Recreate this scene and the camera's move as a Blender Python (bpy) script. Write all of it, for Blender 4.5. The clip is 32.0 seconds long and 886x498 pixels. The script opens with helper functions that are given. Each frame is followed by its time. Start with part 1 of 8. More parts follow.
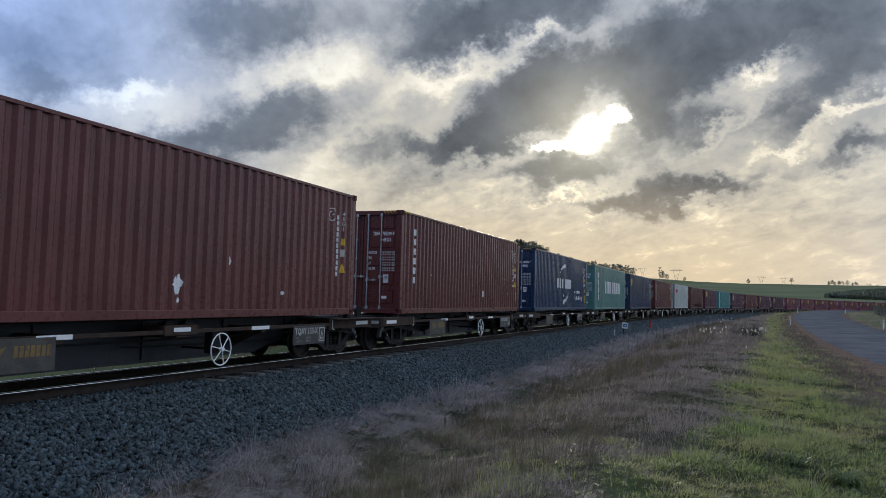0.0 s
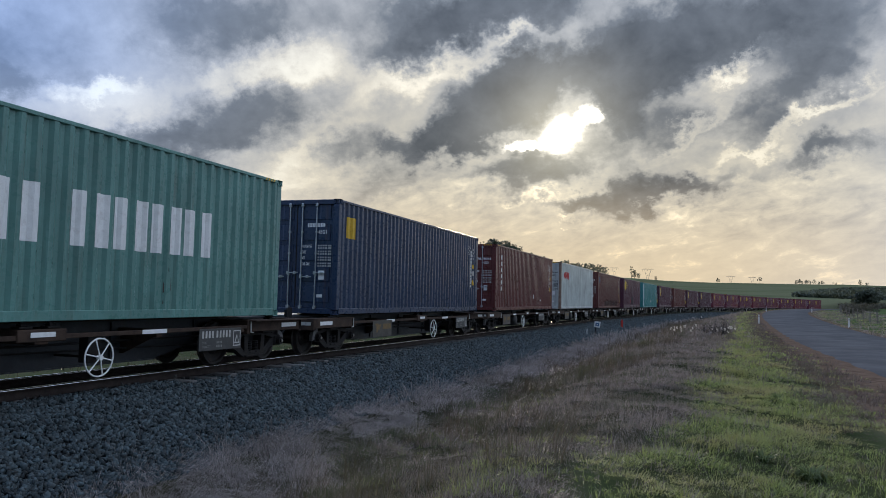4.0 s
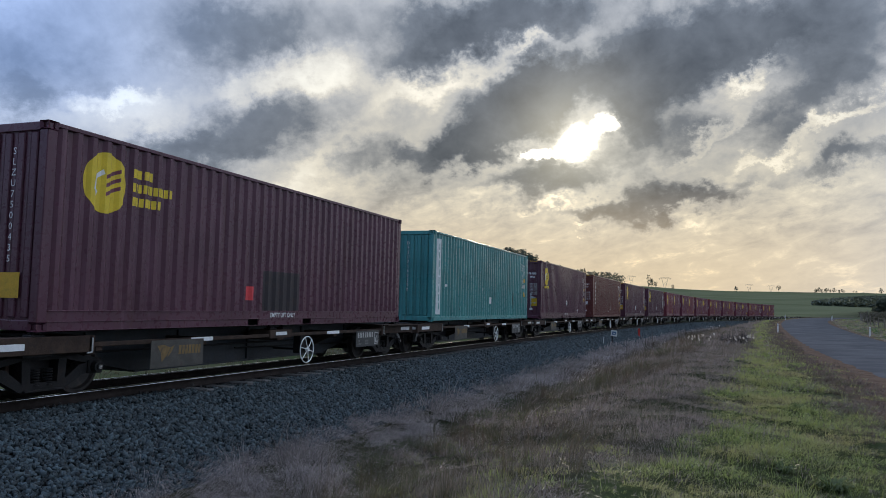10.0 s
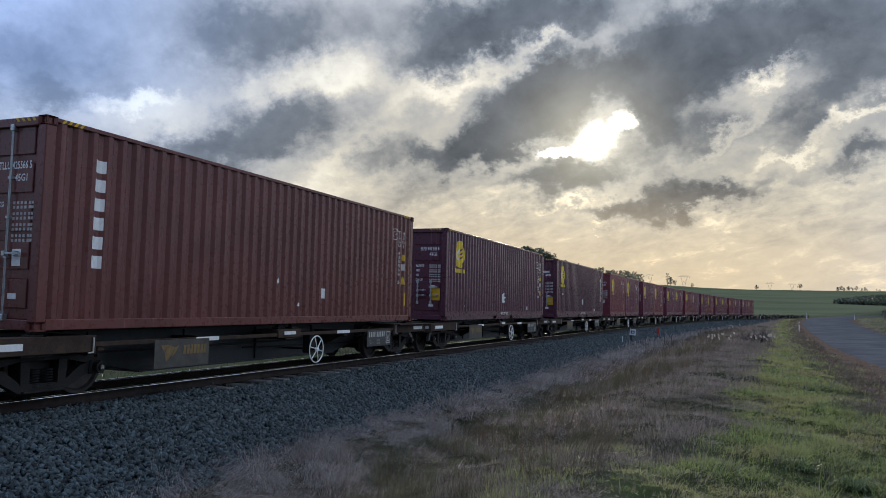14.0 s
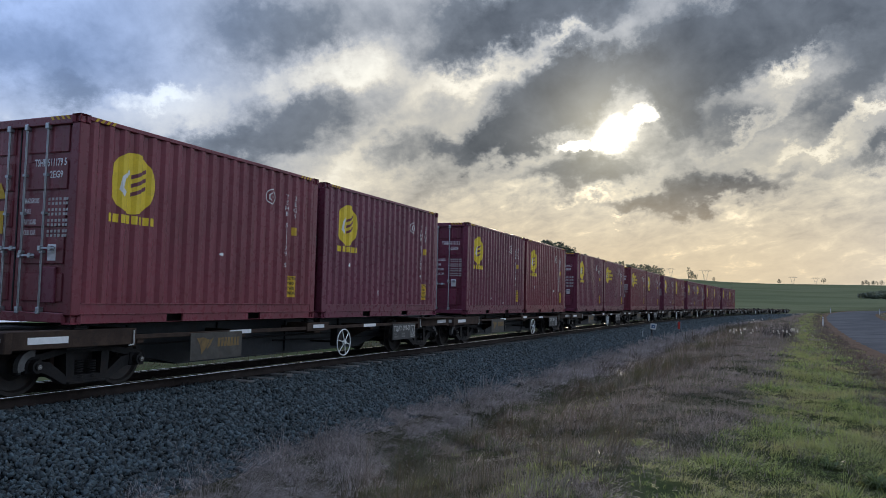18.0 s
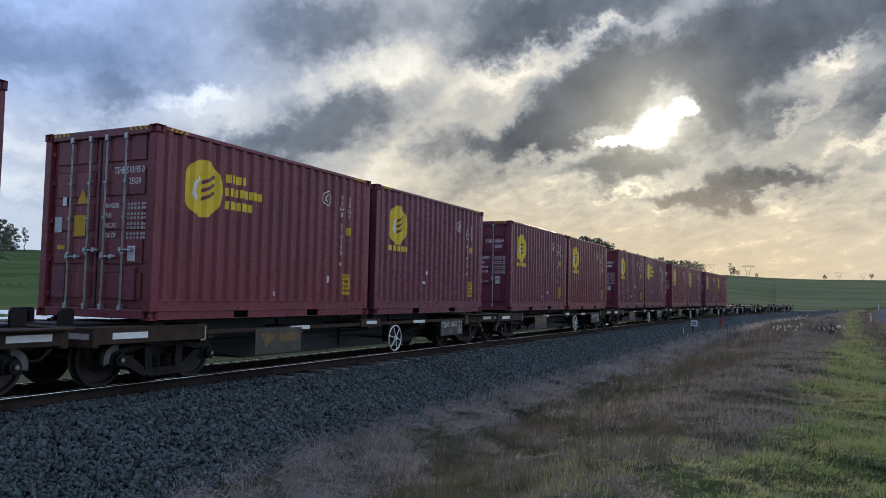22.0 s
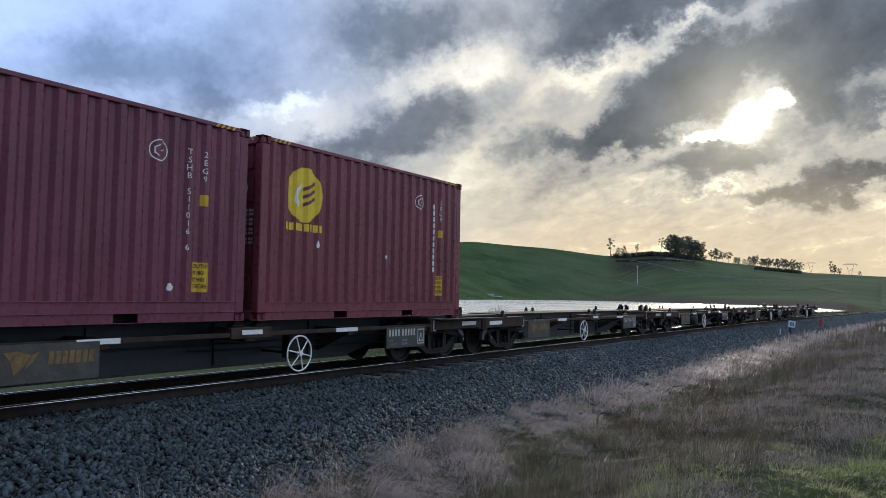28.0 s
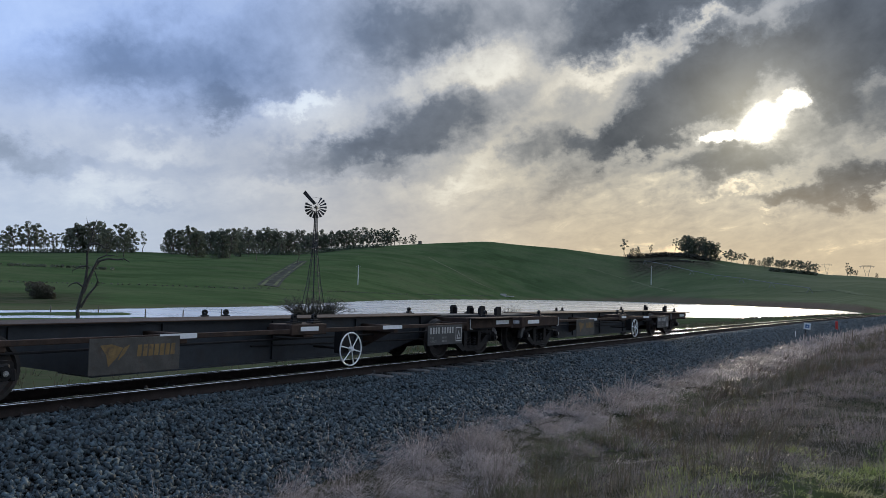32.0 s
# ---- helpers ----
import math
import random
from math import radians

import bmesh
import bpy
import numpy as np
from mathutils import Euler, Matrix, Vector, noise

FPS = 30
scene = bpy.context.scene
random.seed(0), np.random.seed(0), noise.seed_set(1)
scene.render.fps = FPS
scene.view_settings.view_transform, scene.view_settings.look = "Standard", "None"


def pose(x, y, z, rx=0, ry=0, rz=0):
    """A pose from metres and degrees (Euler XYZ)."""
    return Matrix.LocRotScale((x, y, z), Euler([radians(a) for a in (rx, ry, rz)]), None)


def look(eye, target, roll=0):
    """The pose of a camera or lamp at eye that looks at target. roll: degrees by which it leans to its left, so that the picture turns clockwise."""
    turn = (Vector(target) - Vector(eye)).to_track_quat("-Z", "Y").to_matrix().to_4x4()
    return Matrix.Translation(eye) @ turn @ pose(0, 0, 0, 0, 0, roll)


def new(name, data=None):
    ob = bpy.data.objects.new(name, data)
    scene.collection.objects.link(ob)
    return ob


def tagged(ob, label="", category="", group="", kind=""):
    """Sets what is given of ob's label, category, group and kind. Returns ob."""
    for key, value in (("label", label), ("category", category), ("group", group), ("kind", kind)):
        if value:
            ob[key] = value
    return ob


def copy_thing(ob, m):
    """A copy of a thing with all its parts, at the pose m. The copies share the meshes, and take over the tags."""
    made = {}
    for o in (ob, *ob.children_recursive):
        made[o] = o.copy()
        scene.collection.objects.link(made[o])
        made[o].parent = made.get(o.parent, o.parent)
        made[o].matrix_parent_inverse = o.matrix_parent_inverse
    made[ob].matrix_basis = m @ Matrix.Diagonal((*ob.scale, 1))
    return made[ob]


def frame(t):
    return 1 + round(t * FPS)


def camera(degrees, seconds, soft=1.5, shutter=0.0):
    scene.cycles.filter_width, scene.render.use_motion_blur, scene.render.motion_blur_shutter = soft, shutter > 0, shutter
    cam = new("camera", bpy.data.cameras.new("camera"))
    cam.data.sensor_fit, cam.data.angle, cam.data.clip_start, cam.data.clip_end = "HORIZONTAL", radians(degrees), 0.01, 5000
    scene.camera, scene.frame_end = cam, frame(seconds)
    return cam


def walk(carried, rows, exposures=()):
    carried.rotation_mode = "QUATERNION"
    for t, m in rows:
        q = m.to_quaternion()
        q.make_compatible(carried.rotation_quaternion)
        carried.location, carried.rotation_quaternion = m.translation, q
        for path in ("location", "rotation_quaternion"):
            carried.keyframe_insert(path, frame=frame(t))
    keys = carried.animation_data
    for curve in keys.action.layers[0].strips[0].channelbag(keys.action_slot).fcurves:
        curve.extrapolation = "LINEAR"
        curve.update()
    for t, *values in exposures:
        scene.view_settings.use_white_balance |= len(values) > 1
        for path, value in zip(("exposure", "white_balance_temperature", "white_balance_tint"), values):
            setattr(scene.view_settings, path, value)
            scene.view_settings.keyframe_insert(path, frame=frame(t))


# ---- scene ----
cam = camera(60.29, 32.0, soft=0.6)
EYE = (0.0, 0.0, 1.44)
walk(cam, [(t, pose(*EYE, a, b, c)) for t, a, b, c in (
    (0.0, 93.62, -1.48, 20.71), (0.5, 93.58, -1.53, 20.53), (1.0, 93.49, -1.50, 20.27), (1.5, 93.44, -1.44, 19.90), (2.0, 93.48, -1.40, 19.49),
    (2.5, 93.58, -1.46, 19.10), (3.0, 93.66, -1.46, 18.83), (3.5, 93.67, -1.41, 18.72), (5.5, 93.44, -1.31, 18.79), (6.0, 93.47, -1.33, 18.86),
    (6.5, 93.53, -1.32, 18.93), (7.0, 93.67, -1.34, 19.02), (7.5, 93.79, -1.34, 19.13), (8.0, 93.87, -1.44, 19.28), (8.5, 93.97, -1.48, 19.43),
    (9.0, 94.07, -1.46, 19.60), (9.5, 94.17, -1.42, 19.75), (10.0, 94.24, -1.38, 19.91), (10.5, 94.27, -1.42, 20.04), (11.0, 94.28, -1.43, 20.17),
    (11.5, 94.26, -1.48, 20.30), (12.0, 94.24, -1.51, 20.43), (12.5, 94.20, -1.47, 20.55), (13.0, 94.18, -1.45, 20.71), (13.5, 94.15, -1.37, 20.93),
    (14.0, 94.13, -1.32, 21.24), (14.5, 94.09, -1.32, 21.56), (16.5, 93.82, -1.37, 22.23), (17.0, 93.74, -1.38, 22.37), (17.5, 93.67, -1.38, 22.53),
    (18.0, 93.65, -1.37, 22.69), (18.5, 93.66, -1.36, 22.81), (19.0, 93.65, -1.40, 22.90), (19.5, 93.64, -1.46, 23.02), (20.0, 93.60, -1.53, 23.24),
    (20.5, 93.53, -1.52, 23.58), (21.0, 93.45, -1.41, 24.13), (21.5, 93.38, -1.29, 24.76), (22.0, 93.35, -1.25, 25.50), (22.5, 93.35, -1.22, 26.13),
    (23.0, 93.41, -1.32, 26.66), (23.5, 93.49, -1.37, 27.08), (24.0, 93.52, -1.41, 27.45), (24.5, 93.53, -1.34, 27.85), (25.0, 93.47, -1.30, 28.35),
    (25.5, 93.42, -1.21, 28.93), (27.5, 93.32, -1.08, 31.44), (28.0, 93.28, -1.03, 31.82), (28.5, 93.21, -1.05, 32.08), (29.0, 93.14, -1.13, 32.16),
    (29.5, 93.13, -1.16, 32.16), (30.0, 93.14, -1.18, 32.15), (30.5, 93.17, -1.23, 32.18), (31.0, 93.17, -1.29, 32.27), (31.5, 93.18, -1.34, 32.50),
    (32.0, 93.23, -1.38, 32.78),
)], exposures=((0.0, 0.0), (22.0, 0.0), (25.5, 0.08), (28.0, 0.10), (29.5, 0.0), (31.0, -0.20), (32.0, -0.22)))

# ---- light ----
SUN_AZ, SUN_EL = -10.5, 12.4      # degrees from +y towards +x, and above the horizon


class Nodes:
    """Short hand for wiring node trees."""

    def __init__(self, tree):
        self.t = tree
        tree.nodes.clear()

    def n(self, kind, **props):
        nd = self.t.nodes.new(kind)
        for key, value in props.items():
            setattr(nd, key, value)
        return nd

    def put(self, sock, value):
        if isinstance(value, bpy.types.NodeSocket):
            self.t.links.new(value, sock)
        elif value is not None:
            sock.default_value = value

    def math(self, op, a, b=None, c=None, clamp=False):
        nd = self.n("ShaderNodeMath", operation=op, use_clamp=clamp)
        for sock, v in zip(nd.inputs, (a, b, c)):
            self.put(sock, v)
        return nd.outputs[0]

    def vec(self, op, a, b=None):
        nd = self.n("ShaderNodeVectorMath", operation=op)
        self.put(nd.inputs[0], a)
        if b is not None:
            self.put(nd.inputs[1], b)
        return nd.outputs["Value" if op in ("LENGTH", "DOT_PRODUCT", "DISTANCE") else "Vector"]

    def noise(self, vector, scale, detail=3.0, rough=0.55, distort=0.0, colour=False):
        nd = self.n("ShaderNodeTexNoise")
        self.put(nd.inputs["Vector"], vector)
        nd.inputs["Scale"].default_value = scale
        nd.inputs["Detail"].default_value = detail
        nd.inputs["Roughness"].default_value = rough
        nd.inputs["Distortion"].default_value = distort
        return nd.outputs["Color" if colour else "Fac"]

    def ramp(self, fac, lo, hi, a=0.0, b=1.0, smooth=True):
        nd = self.n("ShaderNodeMapRange", interpolation_type="SMOOTHSTEP" if smooth else "LINEAR")
        for sock, v in zip(nd.inputs, (fac, lo, hi, a, b)):
            self.put(sock, v)
        return nd.outputs[0]

    def mix(self, fac, a, b, blend="MIX"):
        nd = self.n("ShaderNodeMix", data_type="RGBA", blend_type=blend)
        self.put(nd.inputs[0], fac)
        for sock, v in ((nd.inputs[6], a), (nd.inputs[7], b)):
            self.put(sock, (*v, 1.0) if isinstance(v, tuple) and len(v) == 3 else v)
        return nd.outputs[2]

    def mapping(self, vector, loc=(0, 0, 0), rot=(0, 0, 0), scale=(1, 1, 1)):
        nd = self.n("ShaderNodeMapping")
        self.put(nd.inputs["Vector"], vector)
        nd.inputs["Location"].default_value = loc
        nd.inputs["Rotation"].default_value = rot
        nd.inputs["Scale"].default_value = scale
        return nd.outputs[0]

    def xyz(self, x, y, z=0.0):
        nd = self.n("ShaderNodeCombineXYZ")
        for sock, v in zip(nd.inputs, (x, y, z)):
            self.put(sock, v)
        return nd.outputs[0]


def make_sky():
    world = bpy.data.worlds.new("sky")
    scene.world = world
    world.use_nodes = True
    k = Nodes(world.node_tree)
    direction = k.n("ShaderNodeTexCoord").outputs["Generated"]
    unit = k.vec("NORMALIZE", direction)
    sep = k.n("ShaderNodeSeparateXYZ")
    k.put(sep.inputs[0], unit)
    x, y, z = sep.outputs
    az = k.math("MULTIPLY", k.math("ARCTAN2", x, y), 180 / math.pi)
    el = k.math("MULTIPLY", k.math("ARCSINE", z), 180 / math.pi)
    # cloud texture, drawn out along the wind and flattened towards the horizon
    lift = k.math("MULTIPLY", k.math("POWER", k.math("MAXIMUM", el, 0.0), 0.85), 1.5)
    wind = radians(17.0)
    flat = k.mapping(k.xyz(k.math("MULTIPLY", az, 0.1), k.math("MULTIPLY", lift, 0.1)), rot=(0, 0, -wind), scale=(0.72, 1.0, 1.0))
    fluff = k.noise(flat, 2.3, 10.0, 0.56, 0.3)
    fine = k.noise(flat, 8.0, 9.0, 0.62, 0.4)
    warp = k.vec("SUBTRACT", k.noise(flat, 4.0, 9.0, 0.66, 0.0, True), (0.5, 0.5, 0.5))
    warp2 = k.n("ShaderNodeVectorMath", operation="SCALE")
    k.put(warp2.inputs[0], warp)
    warp2.inputs["Scale"].default_value = 6.5
    place = k.vec("ADD", k.xyz(az, el), warp2.outputs[0])
    # large masses: azimuth, elevation, half width, half height, tilt, weight (dark below zero)
    total = None
    for a, e, w, h, tilt, weight in DARK_HIGH + DARK_LOW + DARK_FAR + BRIGHT_HIGH + BRIGHT_LOW:
        c, s = math.cos(radians(tilt)), math.sin(radians(tilt))
        sep2 = k.vec("SUBTRACT", place, (a, e, 0.0))
        rot = k.xyz(k.vec("DOT_PRODUCT", sep2, (c / w, s / w, 0.0)), k.vec("DOT_PRODUCT", sep2, (-s / h, c / h, 0.0)))
        soft = k.ramp(k.vec("LENGTH", rot), 1.55, 0.15, 0.0, weight)
        total = soft if total is None else k.math("ADD", total, soft)
    total = k.math("MAXIMUM", total, -0.92)
    # light of the cloud deck
    calm = k.ramp(az, -58.0, -26.0, 0.6, 1.0)
    v = k.math("ADD", total, k.math("MULTIPLY", k.math("MULTIPLY", k.math("SUBTRACT", fluff, 0.5), 1.25), calm))
    v = k.math("ADD", v, k.math("MULTIPLY", k.math("MULTIPLY", k.math("SUBTRACT", fine, 0.5), 0.42), calm))
    v = k.math("ADD", v, k.ramp(el, 10.0, 2.0, 0.0, 0.20))
    # broken streaks of cloud low over the hills
    low_flecks = k.noise(k.mapping(flat, loc=(1.3, 4.2, 0.0), scale=(1.0, 1.9, 1.0)), 6.0, 9.0, 0.62, 0.4)
    v = k.math("ADD", v, k.math("MULTIPLY", k.math("SUBTRACT", low_flecks, 0.5), k.math("MULTIPLY", k.ramp(el, 12.0, 6.0, 0.0, 1.4), k.ramp(az, -40.0, -18.0, 0.35, 1.0))))
    bright = k.ramp(v, -1.15, 0.85, 0.0, 1.0, False)
    sun_dir = (math.sin(radians(SUN_AZ)) * math.cos(radians(SUN_EL)), math.cos(radians(SUN_AZ)) * math.cos(radians(SUN_EL)), math.sin(radians(SUN_EL)))
    near_sun = k.math("MULTIPLY", k.math("ARCCOSINE", k.vec("DOT_PRODUCT", unit, sun_dir)), 180 / math.pi)
    warm = k.math("MULTIPLY", k.ramp(near_sun, 46.0, 12.0, 0.0, 1.0), k.ramp(el, 24.0, 8.0, 0.5, 1.0))
    cool_ramp = k.n("ShaderNodeValToRGB")
    warm_ramp = k.n("ShaderNodeValToRGB")
    for nd, stops in ((cool_ramp, SKY_COOL), (warm_ramp, SKY_WARM)):
        els = nd.color_ramp.elements
        while len(els) < len(stops):
            els.new(0.5)
        for el_, (p, col) in zip(els, stops):
            el_.position, el_.color = p, (*col, 1.0)
        k.put(nd.inputs[0], bright)
    sky = k.mix(warm, cool_ramp.outputs[0], warm_ramp.outputs[0])
    # haze towards the horizon
    haze = k.mix(k.ramp(near_sun, 48.0, 10.0), (0.53, 0.61, 0.72), (0.83, 0.63, 0.38))
    sky = k.mix(k.math("MULTIPLY", k.ramp(el, 10.5, 0.5), 0.75), sky, haze)
    blue = k.math("MULTIPLY", k.ramp(az, -30.0, -50.0), k.ramp(el, 9.0, 16.0))
    sky = k.mix(k.math("MULTIPLY", blue, 0.7), sky, k.mix(1.0, sky, (0.83, 1.04, 1.44), "MULTIPLY"))
    # the sun behind its gap in the cloud
    gap = None
    for a, e, w, h, tilt in SUN_GAP:
        c, s = math.cos(radians(tilt)), math.sin(radians(tilt))
        d = k.vec("SUBTRACT", k.vec("ADD", k.xyz(az, el), k.vec("MULTIPLY", warp, (3.5, 2.5, 0.0))), (a, e, 0.0))
        rot = k.xyz(k.vec("DOT_PRODUCT", d, (c / w, s / w, 0.0)), k.vec("DOT_PRODUCT", d, (-s / h, c / h, 0.0)))
        g = k.math("POWER", k.ramp(k.vec("LENGTH", rot), 1.9, 0.5, 0.0, 1.0), 2.2)
        gap = g if gap is None else k.math("MAXIMUM", gap, g)
    glow = k.math("POWER", k.ramp(near_sun, 13.0, 0.0, 0.0, 1.0, False), 3.6)
    sky = k.mix(k.math("MULTIPLY", glow, 0.8), sky, k.mix(1.0, sky, (0.75, 0.66, 0.46), "ADD"))
    sky = k.mix(gap, sky, (5.0, 4.6, 3.8))
    # clear air between the clouds
    clear = k.n("ShaderNodeTexSky", sky_type="NISHITA", sun_disc=False, sun_elevation=radians(SUN_EL), sun_rotation=radians(SUN_AZ))
    thin = k.math("MULTIPLY", k.ramp(v, 0.25, 0.8), 0.25)
    clear_dim = k.mix(1.0, clear.outputs[0], (0.07, 0.07, 0.07), "MULTIPLY")
    sky = k.mix(thin, sky, k.mix(1.0, sky, clear_dim, "ADD"))
    under = k.mix(k.ramp(el, 0.0, -3.0), sky, (0.06, 0.06, 0.05))
    # the sky is lighter on the sun's side than behind
    under = k.mix(1.0, under, k.mix(k.ramp(near_sun, 85.0, 150.0), k.mix(k.ramp(near_sun, 35.0, 80.0), (0.975, 1.0, 1.035), (1.34, 1.42, 1.52)), (0.29, 0.33, 0.40)), "MULTIPLY")
    bg = k.n("ShaderNodeBackground")
    k.put(bg.inputs["Color"], under)
    bg.inputs["Strength"].default_value = 1.0
    out = k.n("ShaderNodeOutputWorld")
    k.put(out.inputs[0], bg.outputs[0])
    world.cycles.sampling_method = "MANUAL"
    world.cycles.sample_map_resolution = 1024


# banks of cloud: azimuth, elevation, half width, half height, tilt, weight
DARK_HIGH = (
    (-39.2, 19.2, 9.7, 3.39, -4, -0.15), (-28.9, 20.3, 7.2, 2.33, 4, -0.25), (-21.1, 18.4, 5.1, 1.44, 12, -0.75), (-15.6, 21.3, 7.2, 1.91, 4, -0.65), (-14.6, 14.5, 5.3, 2.63, 30, -1.35), (-12.5, 16.5, 3.0, 1.95, 16, -0.8),
    (-19.9, 11.5, 4.2, 1.19, 10, -0.85), (-16.0, 13.0, 4.0, 1.69, 22, -0.4), (-4.7, 14.1, 2.3, 4.03, -30, -0.7), (-1.9, 18.7, 6.4, 3.18, 8, -0.85), (5.8, 19.2, 6.4, 2.97, 0, -0.7), (5.6, 14.7, 4.9, 1.61, 22, -0.75),
)
DARK_LOW = (
    (-2.1, 12.2, 3.0, 1.10, 32, -0.5), (7.7, 10.5, 3.2, 0.85, 8, -0.6), (4.7, 12.4, 2.5, 0.76, 20, -0.35), (-12.2, 9.7, 4.4, 1.19, 12, -0.95), (-5.8, 7.6, 3.6, 1.02, 8, -0.9), (-1.0, 8.2, 3.4, 0.59, 14, -0.6),
    (-9.5, 7.6, 2.5, 0.68, 6, -0.45), (-4.3, 10.0, 1.7, 1.10, 30, -0.3), (-7.9, 17.0, 2.1, 1.69, 20, -0.35),
)
DARK_FAR = (
    (-52.0, 15.5, 7.2, 3.05, -3, -0.5), (-48.8, 12.9, 2.6, 1.27, 6, -0.45), (-59.3, 14.1, 5.1, 2.33, 6, -0.35), (-41.6, 19.2, 8.5, 2.54, -4, -0.22), (-36.0, 18.2, 4.7, 2.54, 0, -0.3), (-34.1, 12.4, 6.4, 2.20, 16, -0.7),
    (-40.9, 9.9, 5.5, 1.36, 6, -0.55), (-37.4, 8.5, 2.5, 0.59, 10, -0.35), (-61.8, 8.0, 4.2, 1.27, 0, -0.42), (-26.0, 11.0, 2.1, 1.27, 30, -0.4), (-53.9, 5.3, 3.0, 0.42, 0, -0.2), (-23.4, 8.3, 3.0, 0.93, 30, -0.3),
    (-16.7, 20.5, 8.5, 1.53, 4, -0.5), (-5.0, 17.4, 4.7, 2.80, 10, -0.6), (-6.0, 14.1, 2.1, 1.95, -20, -0.4),
)
BRIGHT_HIGH = (
    (-30.7, 16.5, 4.7, 1.36, 12, 0.32), (-35.2, 14.9, 3.0, 1.02, 10, 0.22), (-41.6, 12.7, 4.7, 1.44, 4, 0.32), (-27.4, 12.4, 2.3, 1.69, 0, 0.25), (-23.9, 15.6, 3.0, 1.36, 10, 0.35), (-19.8, 17.7, 2.6, 0.85, 22, 0.4),
    (-13.6, 19.0, 2.1, 0.38, 12, 0.45), (-10.4, 17.5, 0.9, 0.59, 30, 0.4), (1.9, 16.4, 2.0, 0.64, 28, 0.8), (-11.5, 7.9, 3.6, 0.34, 7, 0.4), (-9.1, 6.6, 1.4, 0.30, 0, 0.45), (-17.4, 7.8, 3.0, 0.68, 10, 0.3),
)
BRIGHT_LOW = (
    (-3.9, 10.6, 1.4, 1.02, 50, 0.4), (-0.4, 12.6, 3.0, 0.47, 36, 0.45), (3.3, 11.1, 3.0, 0.42, 24, 0.4), (7.6, 13.3, 3.0, 0.42, 22, 0.6), (5.7, 8.5, 3.4, 0.68, 8, 0.25), (1.8, 6.7, 5.1, 0.68, 6, 0.25),
    (-30.3, 16.4, 3.4, 2.03, 10, 0.35), (-19.4, 16.9, 4.0, 0.93, 20, 0.45), (-43.7, 13.3, 2.6, 0.68, 10, 0.55), (-54.1, 9.6, 3.4, 1.02, 4, 0.4), (-56.2, 6.4, 5.1, 0.85, 0, 0.25), (-47.4, 7.3, 4.2, 0.85, 4, 0.22),
    (-30.2, 9.6, 2.5, 0.76, 30, 0.3), (-31.4, 7.9, 4.7, 0.85, 6, 0.25),
)
SUN_GAP = ((-10.1, 12.2, 1.40, 0.85, 32), (-8.5, 13.5, 1.02, 0.51, 36), (-12.6, 11.3, 1.27, 0.30, 4))
SKY_COOL = ((0.0, (0.125, 0.155, 0.21)), (0.28, (0.24, 0.295, 0.39)), (0.52, (0.46, 0.53, 0.67)), (0.76, (0.69, 0.74, 0.82)), (1.0, (0.85, 0.87, 0.87)))
SKY_WARM = ((0.0, (0.078, 0.086, 0.094)), (0.28, (0.175, 0.182, 0.185)), (0.5, (0.47, 0.447, 0.395)), (0.74, (0.81, 0.725, 0.56)), (1.0, (0.95, 0.88, 0.70)))
make_sky()
sun = new("sun", bpy.data.lights.new("sun", "SUN"))
sun.data.energy, sun.data.angle, sun.data.color = 2.4, radians(3.0), (1.0, 0.88, 0.70)
sun.matrix_world = look((0, 0, 0), (-math.sin(radians(SUN_AZ)) * math.cos(radians(SUN_EL)), -math.cos(radians(SUN_AZ)) * math.cos(radians(SUN_EL)), -math.sin(radians(SUN_EL))))

